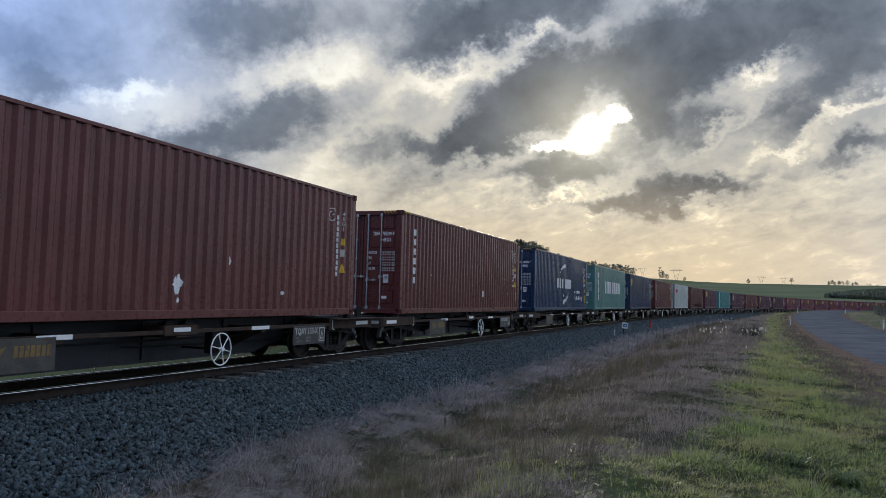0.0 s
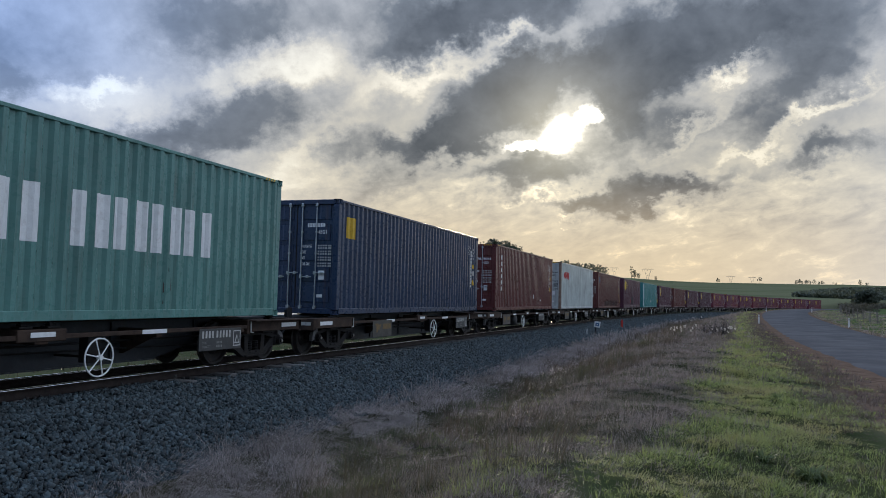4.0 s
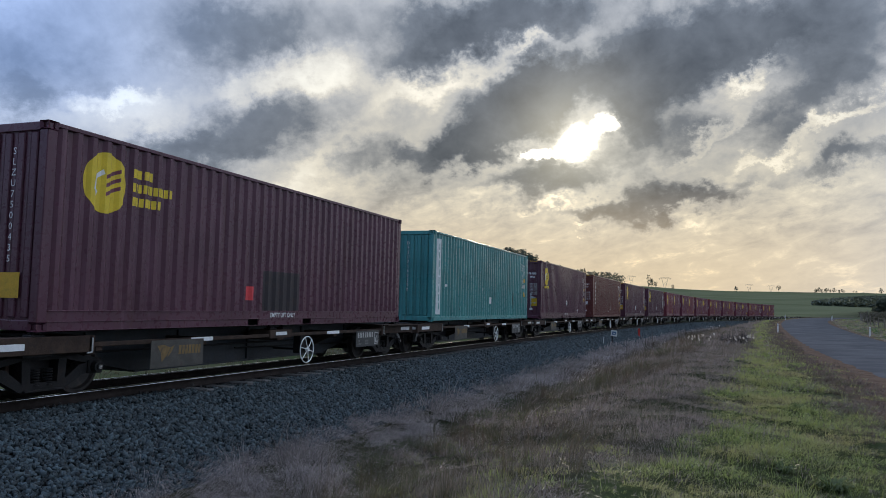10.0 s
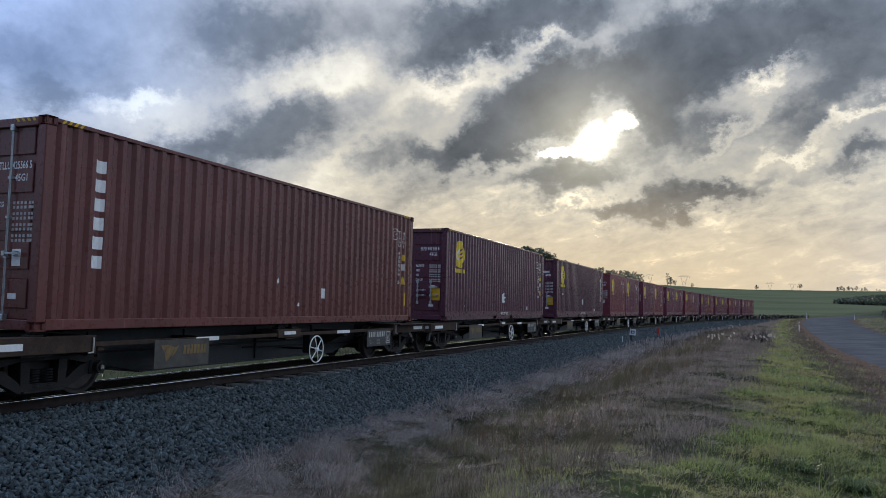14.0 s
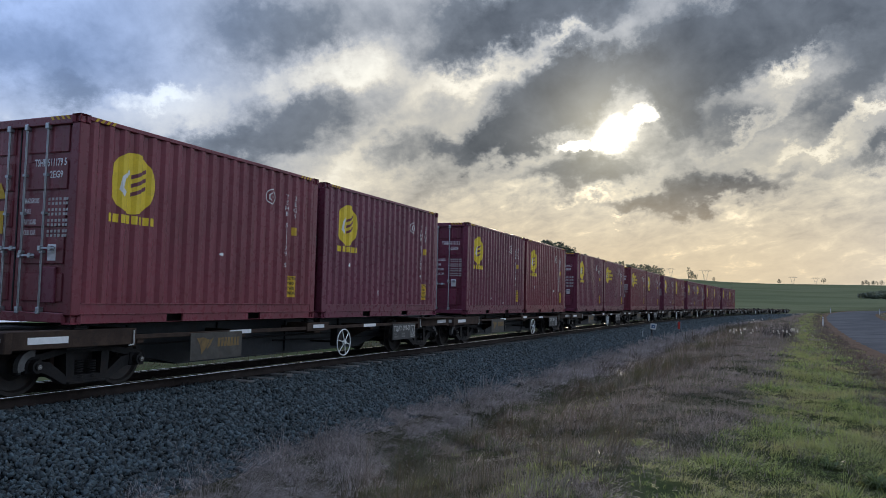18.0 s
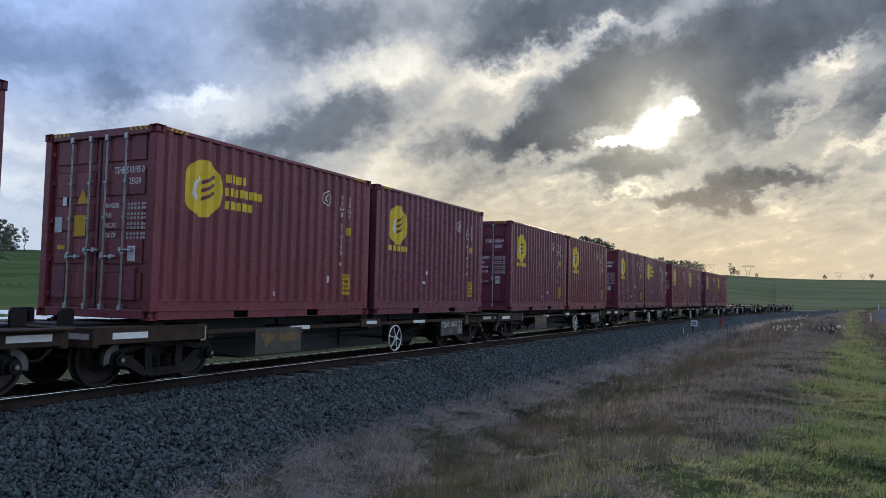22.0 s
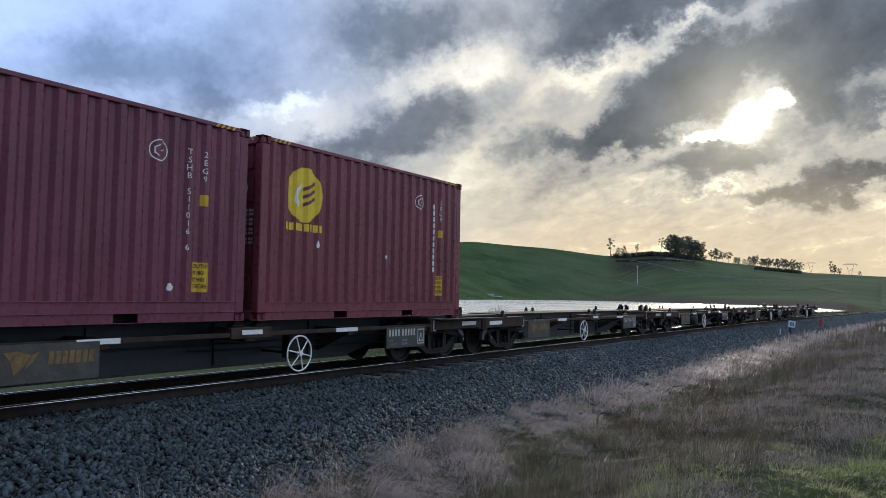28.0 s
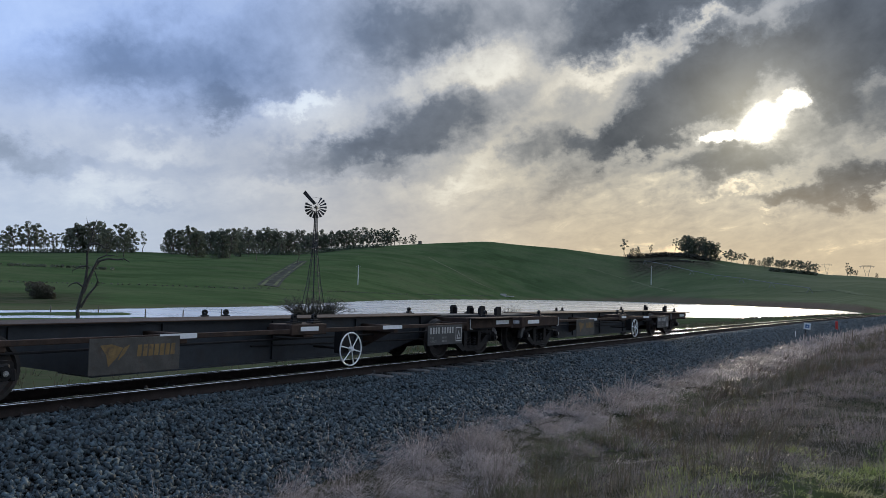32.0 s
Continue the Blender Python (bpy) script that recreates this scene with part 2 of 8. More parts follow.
# ---- materials ----
def surface(name, base, rough=0.6, metal=0.0, vary=0.25, scale=3.0, dirt=None, dirt_amount=0.35, streak=False, bump=0.15, bump_scale=60.0, per_object=0.0, per_island=0.0, spec=0.5, worn=0.0):
    m = bpy.data.materials.new(name)
    m.use_nodes = True
    k = Nodes(m.node_tree)
    where = k.n("ShaderNodeTexCoord").outputs["Object"]
    broad = k.noise(where, scale, 4.0, 0.6)
    grain = k.noise(where, scale * 11.0, 4.0, 0.6)
    dark = tuple(c * (1 - vary) for c in base)
    light = tuple(min(1.0, c * (1 + vary)) for c in base)
    col = k.mix(k.ramp(broad, 0.3, 0.7), dark, light)
    col = k.mix(k.math("MULTIPLY", k.ramp(grain, 0.35, 0.75), 0.35), col, tuple(c * 0.72 for c in base))
    if dirt:
        at = k.mapping(where, scale=(1.0, 1.0, 0.09)) if streak else where
        mask = k.math("MULTIPLY", k.ramp(k.noise(at, 5.0 if streak else scale * 1.7, 6.0, 0.65, 0.3), 0.5, 0.72), dirt_amount)
        col = k.mix(mask, col, dirt)
    if worn:
        # rubbed streaks down the corrugations, and dull patches
        rub = k.ramp(k.noise(k.mapping(where, scale=(1.0, 1.0, 0.045)), 11.0, 5.0, 0.6, 0.2), 0.56, 0.72)
        col = k.mix(k.math("MULTIPLY", rub, worn), col, tuple(c * 1.5 + 0.045 for c in base))
        stain = k.ramp(k.noise(k.mapping(where, loc=(3.0, 1.0, 5.0), scale=(1.0, 1.0, 0.3)), 1.6, 6.0, 0.66), 0.48, 0.66)
        col = k.mix(k.math("MULTIPLY", stain, 0.32), col, tuple(c * 0.6 for c in base))
    if per_object:
        info = k.n("ShaderNodeObjectInfo").outputs["Random"]
        hsv = k.n("ShaderNodeHueSaturation")
        k.put(hsv.inputs["Value"], k.ramp(info, 0.0, 1.0, 1 - per_object, 1 + per_object, False))
        k.put(hsv.inputs["Color"], col)
        col = hsv.outputs[0]
    if per_island:
        info = k.n("ShaderNodeNewGeometry").outputs["Random Per Island"]
        hsv = k.n("ShaderNodeHueSaturation")
        k.put(hsv.inputs["Value"], k.ramp(info, 0.0, 1.0, 1 - per_island, 1 + per_island, False))
        k.put(hsv.inputs["Color"], col)
        col = hsv.outputs[0]
    b = k.n("ShaderNodeBsdfPrincipled")
    k.put(b.inputs["Base Color"], col)
    k.put(b.inputs["Roughness"], k.ramp(grain, 0.2, 0.8, max(0.02, rough - 0.12), min(1.0, rough + 0.12), False))
    b.inputs["Metallic"].default_value = metal
    b.inputs["Specular IOR Level"].default_value = spec
    if bump:
        nd = k.n("ShaderNodeBump")
        nd.inputs["Strength"].default_value = bump
        nd.inputs["Distance"].default_value = 0.02
        k.put(nd.inputs["Height"], k.noise(where, bump_scale, 5.0, 0.6))
        k.put(b.inputs["Normal"], nd.outputs[0])
    out = k.n("ShaderNodeOutputMaterial")
    k.put(out.inputs[0], b.outputs[0])
    return m


RUST = (0.10, 0.045, 0.022)


def paint(name, base, rough=0.30, amount=0.3):
    return surface(name, base, rough, 0.0, 0.14, 0.9, RUST, amount, True, 0.06, 25.0, 0.06, spec=0.32, worn=0.5)


PAINT = {
    "brown_red": paint("brown_red_paint", (0.132, 0.0405, 0.0380)),
    "rust_red": paint("rust_red_paint", (0.145, 0.0475, 0.0430)),
    "navy": paint("navy_paint", (0.017, 0.048, 0.108)),
    "sea_green": paint("sea_green_paint", (0.115, 0.26, 0.235)),
    "slate_blue": paint("slate_blue_paint", (0.028, 0.049, 0.098)),
    "pale_grey": paint("pale_grey_paint", (0.57, 0.625, 0.60)),
    "dark_brown": paint("dark_brown_paint", (0.116, 0.033, 0.033)),
    "stained": paint("stained_brown_paint", (0.050, 0.018, 0.020), 0.25, 0.5),
    "plum": paint("plum_paint", (0.108, 0.0425, 0.0640)),
    "teal": paint("teal_paint", (0.068, 0.285, 0.283)),
    "maroon": paint("maroon_paint", (0.179, 0.049, 0.077)),
    "maroon_red": paint("maroon_red_paint", (0.212, 0.051, 0.067)),
}
M_POST = surface("rust_stained_post", (0.27, 0.19, 0.14), 0.75, vary=0.3, scale=4, dirt=RUST, dirt_amount=0.8, bump=0.15, bump_scale=30)
M_WHITE = surface("white_lettering", (0.84, 0.85, 0.85), 0.6, vary=0.06, scale=6, dirt=(0.4, 0.34, 0.32), dirt_amount=0.3)
M_GOLD = surface("gold_lettering", (0.82, 0.60, 0.035), 0.5, vary=0.08, scale=4, dirt=(0.3, 0.15, 0.05), dirt_amount=0.25)
M_FADED = surface("faded_yellow_paint", (0.22, 0.14, 0.05), 0.7, vary=0.2, scale=5, dirt=(0.08, 0.06, 0.045), dirt_amount=0.8)
M_YELLOW = surface("warning_yellow", (0.68, 0.42, 0.02), 0.55, vary=0.1, scale=8, dirt=(0.2, 0.12, 0.03), dirt_amount=0.3)
M_RED = surface("red_lettering", (0.50, 0.03, 0.03), 0.55, vary=0.1, scale=5)
M_BLACK = surface("black_marking", (0.02, 0.02, 0.022), 0.6, vary=0.2, scale=8)
M_CLEAN_WHITE = surface("reflective_white", (0.86, 0.88, 0.88), 0.35, vary=0.06, scale=10)
M_ZINC = surface("galvanised_bar", (0.42, 0.46, 0.48), 0.42, 0.75, vary=0.15, scale=7, dirt=RUST, dirt_amount=0.2)
M_STEEL = surface("black_wagon_steel", (0.014, 0.0135, 0.014), 0.62, 0.0, vary=0.35, scale=2.5, dirt=(0.035, 0.023, 0.017), dirt_amount=0.5, bump=0.25, bump_scale=40, spec=0.25)
M_RUSTY = surface("rusty_wagon_edge", (0.054, 0.035, 0.026), 0.8, 0.0, vary=0.35, scale=4, dirt=(0.026, 0.023, 0.022), dirt_amount=0.75, bump=0.3, bump_scale=45, spec=0.25)
M_WHEEL = surface("wheel_steel", (0.028, 0.024, 0.022), 0.6, 0.1, vary=0.3, scale=5, dirt=(0.09, 0.05, 0.03), dirt_amount=0.4)
M_TYRE = surface("polished_tread", (0.42, 0.42, 0.42), 0.28, 1.0, vary=0.15, scale=9)
M_BOARD = surface("board_grey", (0.075, 0.070, 0.060), 0.65, vary=0.25, scale=4, dirt=(0.05, 0.03, 0.02), dirt_amount=0.6)
M_BOARD_DARK = surface("board_slate", (0.060, 0.062, 0.062), 0.6, vary=0.2, scale=4, dirt=(0.05, 0.03, 0.02), dirt_amount=0.5)
M_ADAPTER = surface("cast_adapter_grey", (0.15, 0.15, 0.15), 0.6, 0.2, vary=0.25, scale=8, dirt=RUST, dirt_amount=0.4)
M_GIRDER = surface("girder_paint", (0.026, 0.031, 0.037), 0.5, 0.0, vary=0.3, scale=1.5, dirt=(0.035, 0.027, 0.022), dirt_amount=0.5, bump=0.12, bump_scale=40, spec=0.35)
M_TANK = surface("tank_paint", (0.040, 0.041, 0.042), 0.55, vary=0.3, scale=4, dirt=(0.05, 0.035, 0.025), dirt_amount=0.5, bump=0.1, spec=0.3)
M_RUBBER = surface("black_rubber", (0.016, 0.016, 0.017), 0.75, vary=0.2, scale=8)
M_RAIL_HEAD = surface("polished_rail", (0.80, 0.81, 0.83), 0.10, 1.0, vary=0.08, scale=3, bump=0.0)
M_RAIL = surface("rusty_rail_web", (0.033, 0.025, 0.022), 0.85, 0.0, vary=0.3, scale=5, dirt=(0.025, 0.022, 0.02), dirt_amount=0.5, spec=0.2)
M_SLEEPER = surface("weathered_sleeper", (0.15, 0.15, 0.148), 0.9, vary=0.25, scale=7, dirt=(0.08, 0.07, 0.065), dirt_amount=0.6, bump=0.5, per_object=0.25, spec=0.2)
M_STONE = surface("ballast_stone", (0.043, 0.063, 0.072), 0.8, vary=0.3, scale=9, dirt=(0.16, 0.15, 0.13), dirt_amount=0.25, bump=0.0, per_island=0.7)
# bed kept dark in colour, for the shade in the gaps between stones
M_BED = surface("ballast_shadow_bed", (0.045, 0.048, 0.052), 0.95, vary=0.4, scale=12, dirt=(0.09, 0.095, 0.10), dirt_amount=0.6, bump=0.9, bump_scale=18, spec=0.1)
M_ASPHALT = surface("worn_asphalt", (0.098, 0.101, 0.107), 0.9, vary=0.2, scale=0.35, dirt=(0.14, 0.141, 0.144), dirt_amount=0.5, bump=0.05, bump_scale=55, spec=0.0)
M_WOOD = surface("grey_weathered_wood", (0.16, 0.14, 0.12), 0.9, vary=0.3, scale=6, bump=0.4)
M_DEADWOOD = surface("dead_bark", (0.050, 0.046, 0.042), 0.9, vary=0.3, scale=5, bump=0.5)
M_POST_WHITE = surface("white_post_paint", (0.75, 0.76, 0.75), 0.55, vary=0.08, scale=6, dirt=(0.3, 0.27, 0.22), dirt_amount=0.35)
M_POST_RED = surface("red_post_paint", (0.60, 0.05, 0.035), 0.55, vary=0.12, scale=6)
M_SIGN_BLUE = surface("sign_blue", (0.06, 0.16, 0.32), 0.5, vary=0.1, scale=6)
M_WORN = surface("worn_grass_path", (0.13, 0.145, 0.085), 0.95, vary=0.25, scale=0.5, spec=0.0)
M_LANE = surface("dark_earth_lane", (0.075, 0.078, 0.066), 0.95, vary=0.3, scale=0.2, dirt=(0.05, 0.06, 0.035), dirt_amount=0.6, spec=0.0)
M_PATCH = surface("dark_repair_paint", (0.030, 0.022, 0.026), 0.5, vary=0.2, scale=3, dirt=RUST, dirt_amount=0.3)
M_GRIME = surface("brown_grime", (0.055, 0.048, 0.040), 0.75, vary=0.3, scale=6, dirt=RUST, dirt_amount=0.6)
M_TAG = surface("red_tag", (0.75, 0.06, 0.07), 0.5, vary=0.1, scale=6)
M_POST_GREEN = surface("green_label_ink", (0.03, 0.28, 0.10), 0.5, vary=0.1, scale=6)
M_DIM = surface("weathered_white_marks", (0.52, 0.52, 0.50), 0.7, vary=0.15, scale=8, dirt=(0.12, 0.1, 0.08), dirt_amount=0.5)
M_FAINT = surface("worn_board_lettering", (0.22, 0.22, 0.21), 0.7, vary=0.3, scale=12, dirt=(0.07, 0.065, 0.06), dirt_amount=0.7)
M_CONCRETE = surface("pale_concrete", (0.42, 0.42, 0.40), 0.85, vary=0.15, scale=1.0, dirt=(0.2, 0.2, 0.17), dirt_amount=0.4)
M_GALV_FAR = surface("grey_steel_lattice", (0.20, 0.21, 0.22), 0.6, 0.3, vary=0.2, scale=2)
M_MILL = surface("windmill_steel", (0.040, 0.040, 0.043), 0.6, 0.4, vary=0.3, scale=3, dirt=RUST, dirt_amount=0.3)
M_BARK = surface("gum_bark", (0.13, 0.11, 0.095), 0.9, vary=0.3, scale=2, bump=0.3)
# oily stone, its colour blackened for the deep shade under the train
M_STONE_SHADED = surface("shaded_oily_stone", (0.030, 0.029, 0.028), 0.8, vary=0.3, scale=9, dirt=(0.06, 0.045, 0.035), dirt_amount=0.3, bump=0.4, per_island=0.5)


def blades(name, a, b, tip, gloss=0.04):
    """Grass: two colours among the blades, paler towards the root by patch; thin leaves that let light through."""
    m = bpy.data.materials.new(name)
    m.use_nodes = True
    k = Nodes(m.node_tree)
    geo = k.n("ShaderNodeNewGeometry")
    where = k.n("ShaderNodeTexCoord").outputs["Object"]
    col = k.mix(geo.outputs["Random Per Island"], a, b)
    col = k.mix(k.ramp(k.noise(where, 0.5, 4.0, 0.6), 0.42, 0.68), col, tip)
    d = k.n("ShaderNodeBsdfDiffuse")
    t = k.n("ShaderNodeBsdfTranslucent")
    g = k.n("ShaderNodeBsdfGlossy")
    g.inputs["Roughness"].default_value = 0.38
    for nd in (d, t):
        k.put(nd.inputs["Color"], col)
    mx = k.n("ShaderNodeMixShader")
    mx.inputs[0].default_value = 0.4
    k.put(mx.inputs[1], d.outputs[0])
    k.put(mx.inputs[2], t.outputs[0])
    mx2 = k.n("ShaderNodeMixShader")
    mx2.inputs[0].default_value = gloss
    k.put(mx2.inputs[1], mx.outputs[0])
    k.put(mx2.inputs[2], g.outputs[0])
    out = k.n("ShaderNodeOutputMaterial")
    k.put(out.inputs[0], mx2.outputs[0])
    return m


M_LEAF = blades("gum_leaves", (0.115, 0.135, 0.100), (0.200, 0.220, 0.155), (0.155, 0.17, 0.12))
M_LEAF_DARK = blades("pine_leaves", (0.075, 0.096, 0.068), (0.135, 0.155, 0.108), (0.10, 0.118, 0.08))
M_HEDGE = blades("dark_scrub", (0.045, 0.046, 0.034), (0.090, 0.082, 0.060), (0.062, 0.066, 0.044))
M_DRY = blades("dry_grass_blades", (0.24, 0.207, 0.196), (0.65, 0.572, 0.55), (0.315, 0.273, 0.25), 0.07)
M_RUSH = blades("brown_rush_blades", (0.085, 0.068, 0.052), (0.16, 0.125, 0.095), (0.075, 0.085, 0.04))
M_BROWN = blades("brown_grass_blades", (0.104, 0.090, 0.083), (0.35, 0.30, 0.276), (0.124, 0.110, 0.089), 0.05)
M_TUSSOCK = blades("dark_tussock_blades", (0.050, 0.067, 0.031), (0.135, 0.148, 0.075), (0.09, 0.084, 0.052))
M_SHOULDER = blades("shoulder_weed_blades", (0.060, 0.048, 0.042), (0.20, 0.158, 0.138), (0.095, 0.082, 0.060))
M_DULL = blades("dull_bank_grass", (0.048, 0.054, 0.032), (0.11, 0.105, 0.070), (0.065, 0.062, 0.042))
M_GREEN = blades("green_grass_blades", (0.085, 0.128, 0.042), (0.37, 0.44, 0.135), (0.36, 0.335, 0.15), 0.05)
M_WEED = blades("broad_weed_leaves", (0.045, 0.075, 0.028), (0.13, 0.18, 0.060), (0.10, 0.13, 0.05), 0.04)
M_FLUFF = blades("pale_seed_heads", (0.62, 0.58, 0.52), (0.75, 0.72, 0.66), (0.55, 0.5, 0.44))


def ground_material():
    m = bpy.data.materials.new("verge_and_paddock")
    m.use_nodes = True
    k = Nodes(m.node_tree)
    where = k.n("ShaderNodeTexCoord").outputs["Object"]
    at = k.n("ShaderNodeAttribute", attribute_name="cover")
    sep = k.n("ShaderNodeSeparateColor")
    k.put(sep.inputs[0], at.outputs["Color"])
    dry, green, bare = sep.outputs
    patch = k.noise(where, 0.045, 5.0, 0.6)
    fine = k.noise(where, 3.0, 6.0, 0.65)
    mid = k.noise(where, 0.4, 5.0, 0.6)
    terrace = k.noise(k.mapping(where, rot=(0, 0, 0.5), scale=(0.012, 0.05, 0.09)), 1.0, 6.0, 0.62)
    paddock = k.mix(k.ramp(patch, 0.35, 0.65), (0.052, 0.086, 0.036), (0.076, 0.116, 0.050))
    paddock = k.mix(k.math("MULTIPLY", k.ramp(terrace, 0.45, 0.62), 0.55), paddock, (0.098, 0.120, 0.062))
    paddock = k.mix(k.math("MULTIPLY", k.ramp(mid, 0.45, 0.75), 0.4), paddock, (0.040, 0.056, 0.026))
    paddock = k.mix(k.math("MULTIPLY", k.ramp(terrace, 0.42, 0.34), 0.5), paddock, (0.034, 0.052, 0.024))
    straw = k.mix(k.ramp(mid, 0.35, 0.65), (0.030, 0.036, 0.020), (0.075, 0.064, 0.048))
    lush = k.mix(k.ramp(fine, 0.35, 0.7), (0.030, 0.038, 0.018), (0.062, 0.070, 0.030))
    soil = k.mix(k.ramp(fine, 0.3, 0.7), (0.085, 0.060, 0.046), (0.175, 0.126, 0.096))
    # alpha lightens the far hillside's colour, for haze and glare towards the sun
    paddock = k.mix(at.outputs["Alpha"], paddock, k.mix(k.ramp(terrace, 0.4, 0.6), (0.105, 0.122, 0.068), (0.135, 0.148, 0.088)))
    col = k.mix(dry, paddock, straw)
    col = k.mix(green, col, lush)
    col = k.mix(bare, col, soil)
    col = k.mix(k.math("MULTIPLY", k.ramp(fine, 0.45, 0.8), 0.3), col, (0.03, 0.03, 0.02))
    b = k.n("ShaderNodeBsdfPrincipled")
    k.put(b.inputs["Base Color"], col)
    b.inputs["Roughness"].default_value = 0.95
    b.inputs["Specular IOR Level"].default_value = 0.0
    nd = k.n("ShaderNodeBump")
    nd.inputs["Strength"].default_value = 0.6
    nd.inputs["Distance"].default_value = 0.08
    k.put(nd.inputs["Height"], fine)
    k.put(b.inputs["Normal"], nd.outputs[0])
    out = k.n("ShaderNodeOutputMaterial")
    k.put(out.inputs[0], b.outputs[0])
    return m


def water_material():
    m = bpy.data.materials.new("lake_water")
    m.use_nodes = True
    k = Nodes(m.node_tree)
    where = k.n("ShaderNodeTexCoord").outputs["Object"]
    deep = k.n("ShaderNodeBsdfDiffuse")
    deep.inputs["Color"].default_value = (0.05, 0.06, 0.065, 1)
    gloss = k.n("ShaderNodeBsdfGlossy", distribution="MULTI_GGX")
    gloss.inputs["Color"].default_value = (0.95, 0.96, 0.97, 1)
    gusts = k.noise(k.mapping(where, rot=(0, 0, 0.6), scale=(0.02, 0.12, 1.0)), 1.0, 5.0, 0.6)
    k.put(gloss.inputs["Roughness"], k.ramp(gusts, 0.3, 0.7, 0.20, 0.34, False))
    nd = k.n("ShaderNodeBump")
    nd.inputs["Strength"].default_value = 0.25
    nd.inputs["Distance"].default_value = 0.05
    k.put(nd.inputs["Height"], k.noise(where, 1.4, 3.0, 0.6))
    k.put(gloss.inputs["Normal"], nd.outputs[0])
    mx = k.n("ShaderNodeMixShader")
    mx.inputs[0].default_value = 0.92
    k.put(mx.inputs[1], deep.outputs[0])
    k.put(mx.inputs[2], gloss.outputs[0])
    out = k.n("ShaderNodeOutputMaterial")
    k.put(out.inputs[0], mx.outputs[0])
    return m


M_GROUND, M_WATER = ground_material(), water_material()


# ---- mesh helpers ----
def mesh_from(name, bm, material=None, smooth=False):
    me = bpy.data.meshes.new(name)
    bm.to_mesh(me)
    bm.free()
    if material:
        me.materials.append(material)
    if smooth:
        me.polygons.foreach_set("use_smooth", [True] * len(me.polygons))
    return me


def part(name, bm, material, parent, label="", smooth=False):
    ob = new(name, bm if isinstance(bm, bpy.types.Mesh) else mesh_from(name, bm, material, smooth))
    ob.parent = parent
    if label:
        ob["label"] = label
    return ob


def block(bm, x0, x1, y0, y1, z0, z1, bevel=0.0):
    """A box between two corners, its edges rounded by bevel."""
    r = bmesh.ops.create_cube(bm, size=1.0, matrix=Matrix.Translation(((x0 + x1) / 2, (y0 + y1) / 2, (z0 + z1) / 2)) @ Matrix.Diagonal((abs(x1 - x0), abs(y1 - y0), abs(z1 - z0), 1)))
    if bevel:
        edges = list({e for v in r["verts"] for e in v.link_edges})
        bmesh.ops.bevel(bm, geom=edges, offset=bevel, segments=1, affect="EDGES")
    return bm


def box(*a, bevel=0.0):
    return block(bmesh.new(), *a, bevel=bevel)


def rod(bm, a, b, r, n=8, r2=None):
    a, b = Vector(a), Vector(b)
    d = b - a
    m = Matrix.Translation((a + b) / 2) @ d.to_track_quat("Z", "Y").to_matrix().to_4x4()
    bmesh.ops.create_cone(bm, cap_ends=True, segments=n, radius1=r, radius2=r if r2 is None else r2, depth=d.length, matrix=m)
    return bm


def from_arrays(name, verts, faces, material, smooth=False):
    """One mesh out of numpy arrays: verts (n, 3), faces (m, k)."""
    me = bpy.data.meshes.new(name)
    n, (m, c) = len(verts), faces.shape
    me.vertices.add(n)
    me.vertices.foreach_set("co", np.ascontiguousarray(verts, np.float32).ravel())
    me.loops.add(m * c)
    me.loops.foreach_set("vertex_index", np.ascontiguousarray(faces, np.int32).ravel())
    me.polygons.add(m)
    me.polygons.foreach_set("loop_start", np.arange(0, m * c, c, dtype=np.int32))
    if smooth:
        me.polygons.foreach_set("use_smooth", np.ones(m, bool))
    me.update(calc_edges=True)
    me.materials.append(material)
    return me

# ---- the line of the track ----
KAPPA, BEND_FROM, BEND_RAMP = 0.00211, -13.3, 185.5
TRACK_X, GRADE = -9.85, -0.0014
S_TABLE = np.arange(-420.0, 640.0, 0.5)
_curv = KAPPA * np.clip((S_TABLE - BEND_FROM) / BEND_RAMP, 0, 1)
_head = np.concatenate([[0.0], np.cumsum((_curv[1:] + _curv[:-1]) / 2 * 0.5)])
_tx = np.concatenate([[0.0], np.cumsum(np.sin((_head[1:] + _head[:-1]) / 2) * 0.5)]) + TRACK_X
_ty = np.concatenate([[0.0], np.cumsum(np.cos((_head[1:] + _head[:-1]) / 2) * 0.5)]) - 420.0


def track(s):
    """Plan of the track's centre line at the arc length s: x, y, heading (towards +x), height of the rail head."""
    return np.interp(s, S_TABLE, _tx), np.interp(s, S_TABLE, _ty), np.interp(s, S_TABLE, _head), GRADE * np.clip(s, -60, 260)


def beside(s, n, z=0.0):
    """A point n metres to the right of the track, z over its rail."""
    x, y, h, zr = track(s)
    return x + n * np.cos(h), y - n * np.sin(h), zr + z


def nearest(x, y):
    """Arc length and side distance of plan points, by the closest place on the track."""
    ss = S_TABLE[::4]
    px, py, ph, _ = track(ss)
    s, n = np.empty_like(x), np.empty_like(x)
    for i in range(0, len(x), 4000):
        dx, dy = x[i:i + 4000, None] - px, y[i:i + 4000, None] - py
        j = np.argmin(dx * dx + dy * dy, 1)
        r = np.arange(len(j))
        s[i:i + 4000] = ss[j] + dx[r, j] * np.sin(ph[j]) + dy[r, j] * np.cos(ph[j])
        n[i:i + 4000] = dx[r, j] * np.cos(ph[j]) - dy[r, j] * np.sin(ph[j])
    return s, n


def step(v, lo, hi):
    u = np.clip((v - lo) / (hi - lo), 0, 1)
    return u * u * (3 - 2 * u)


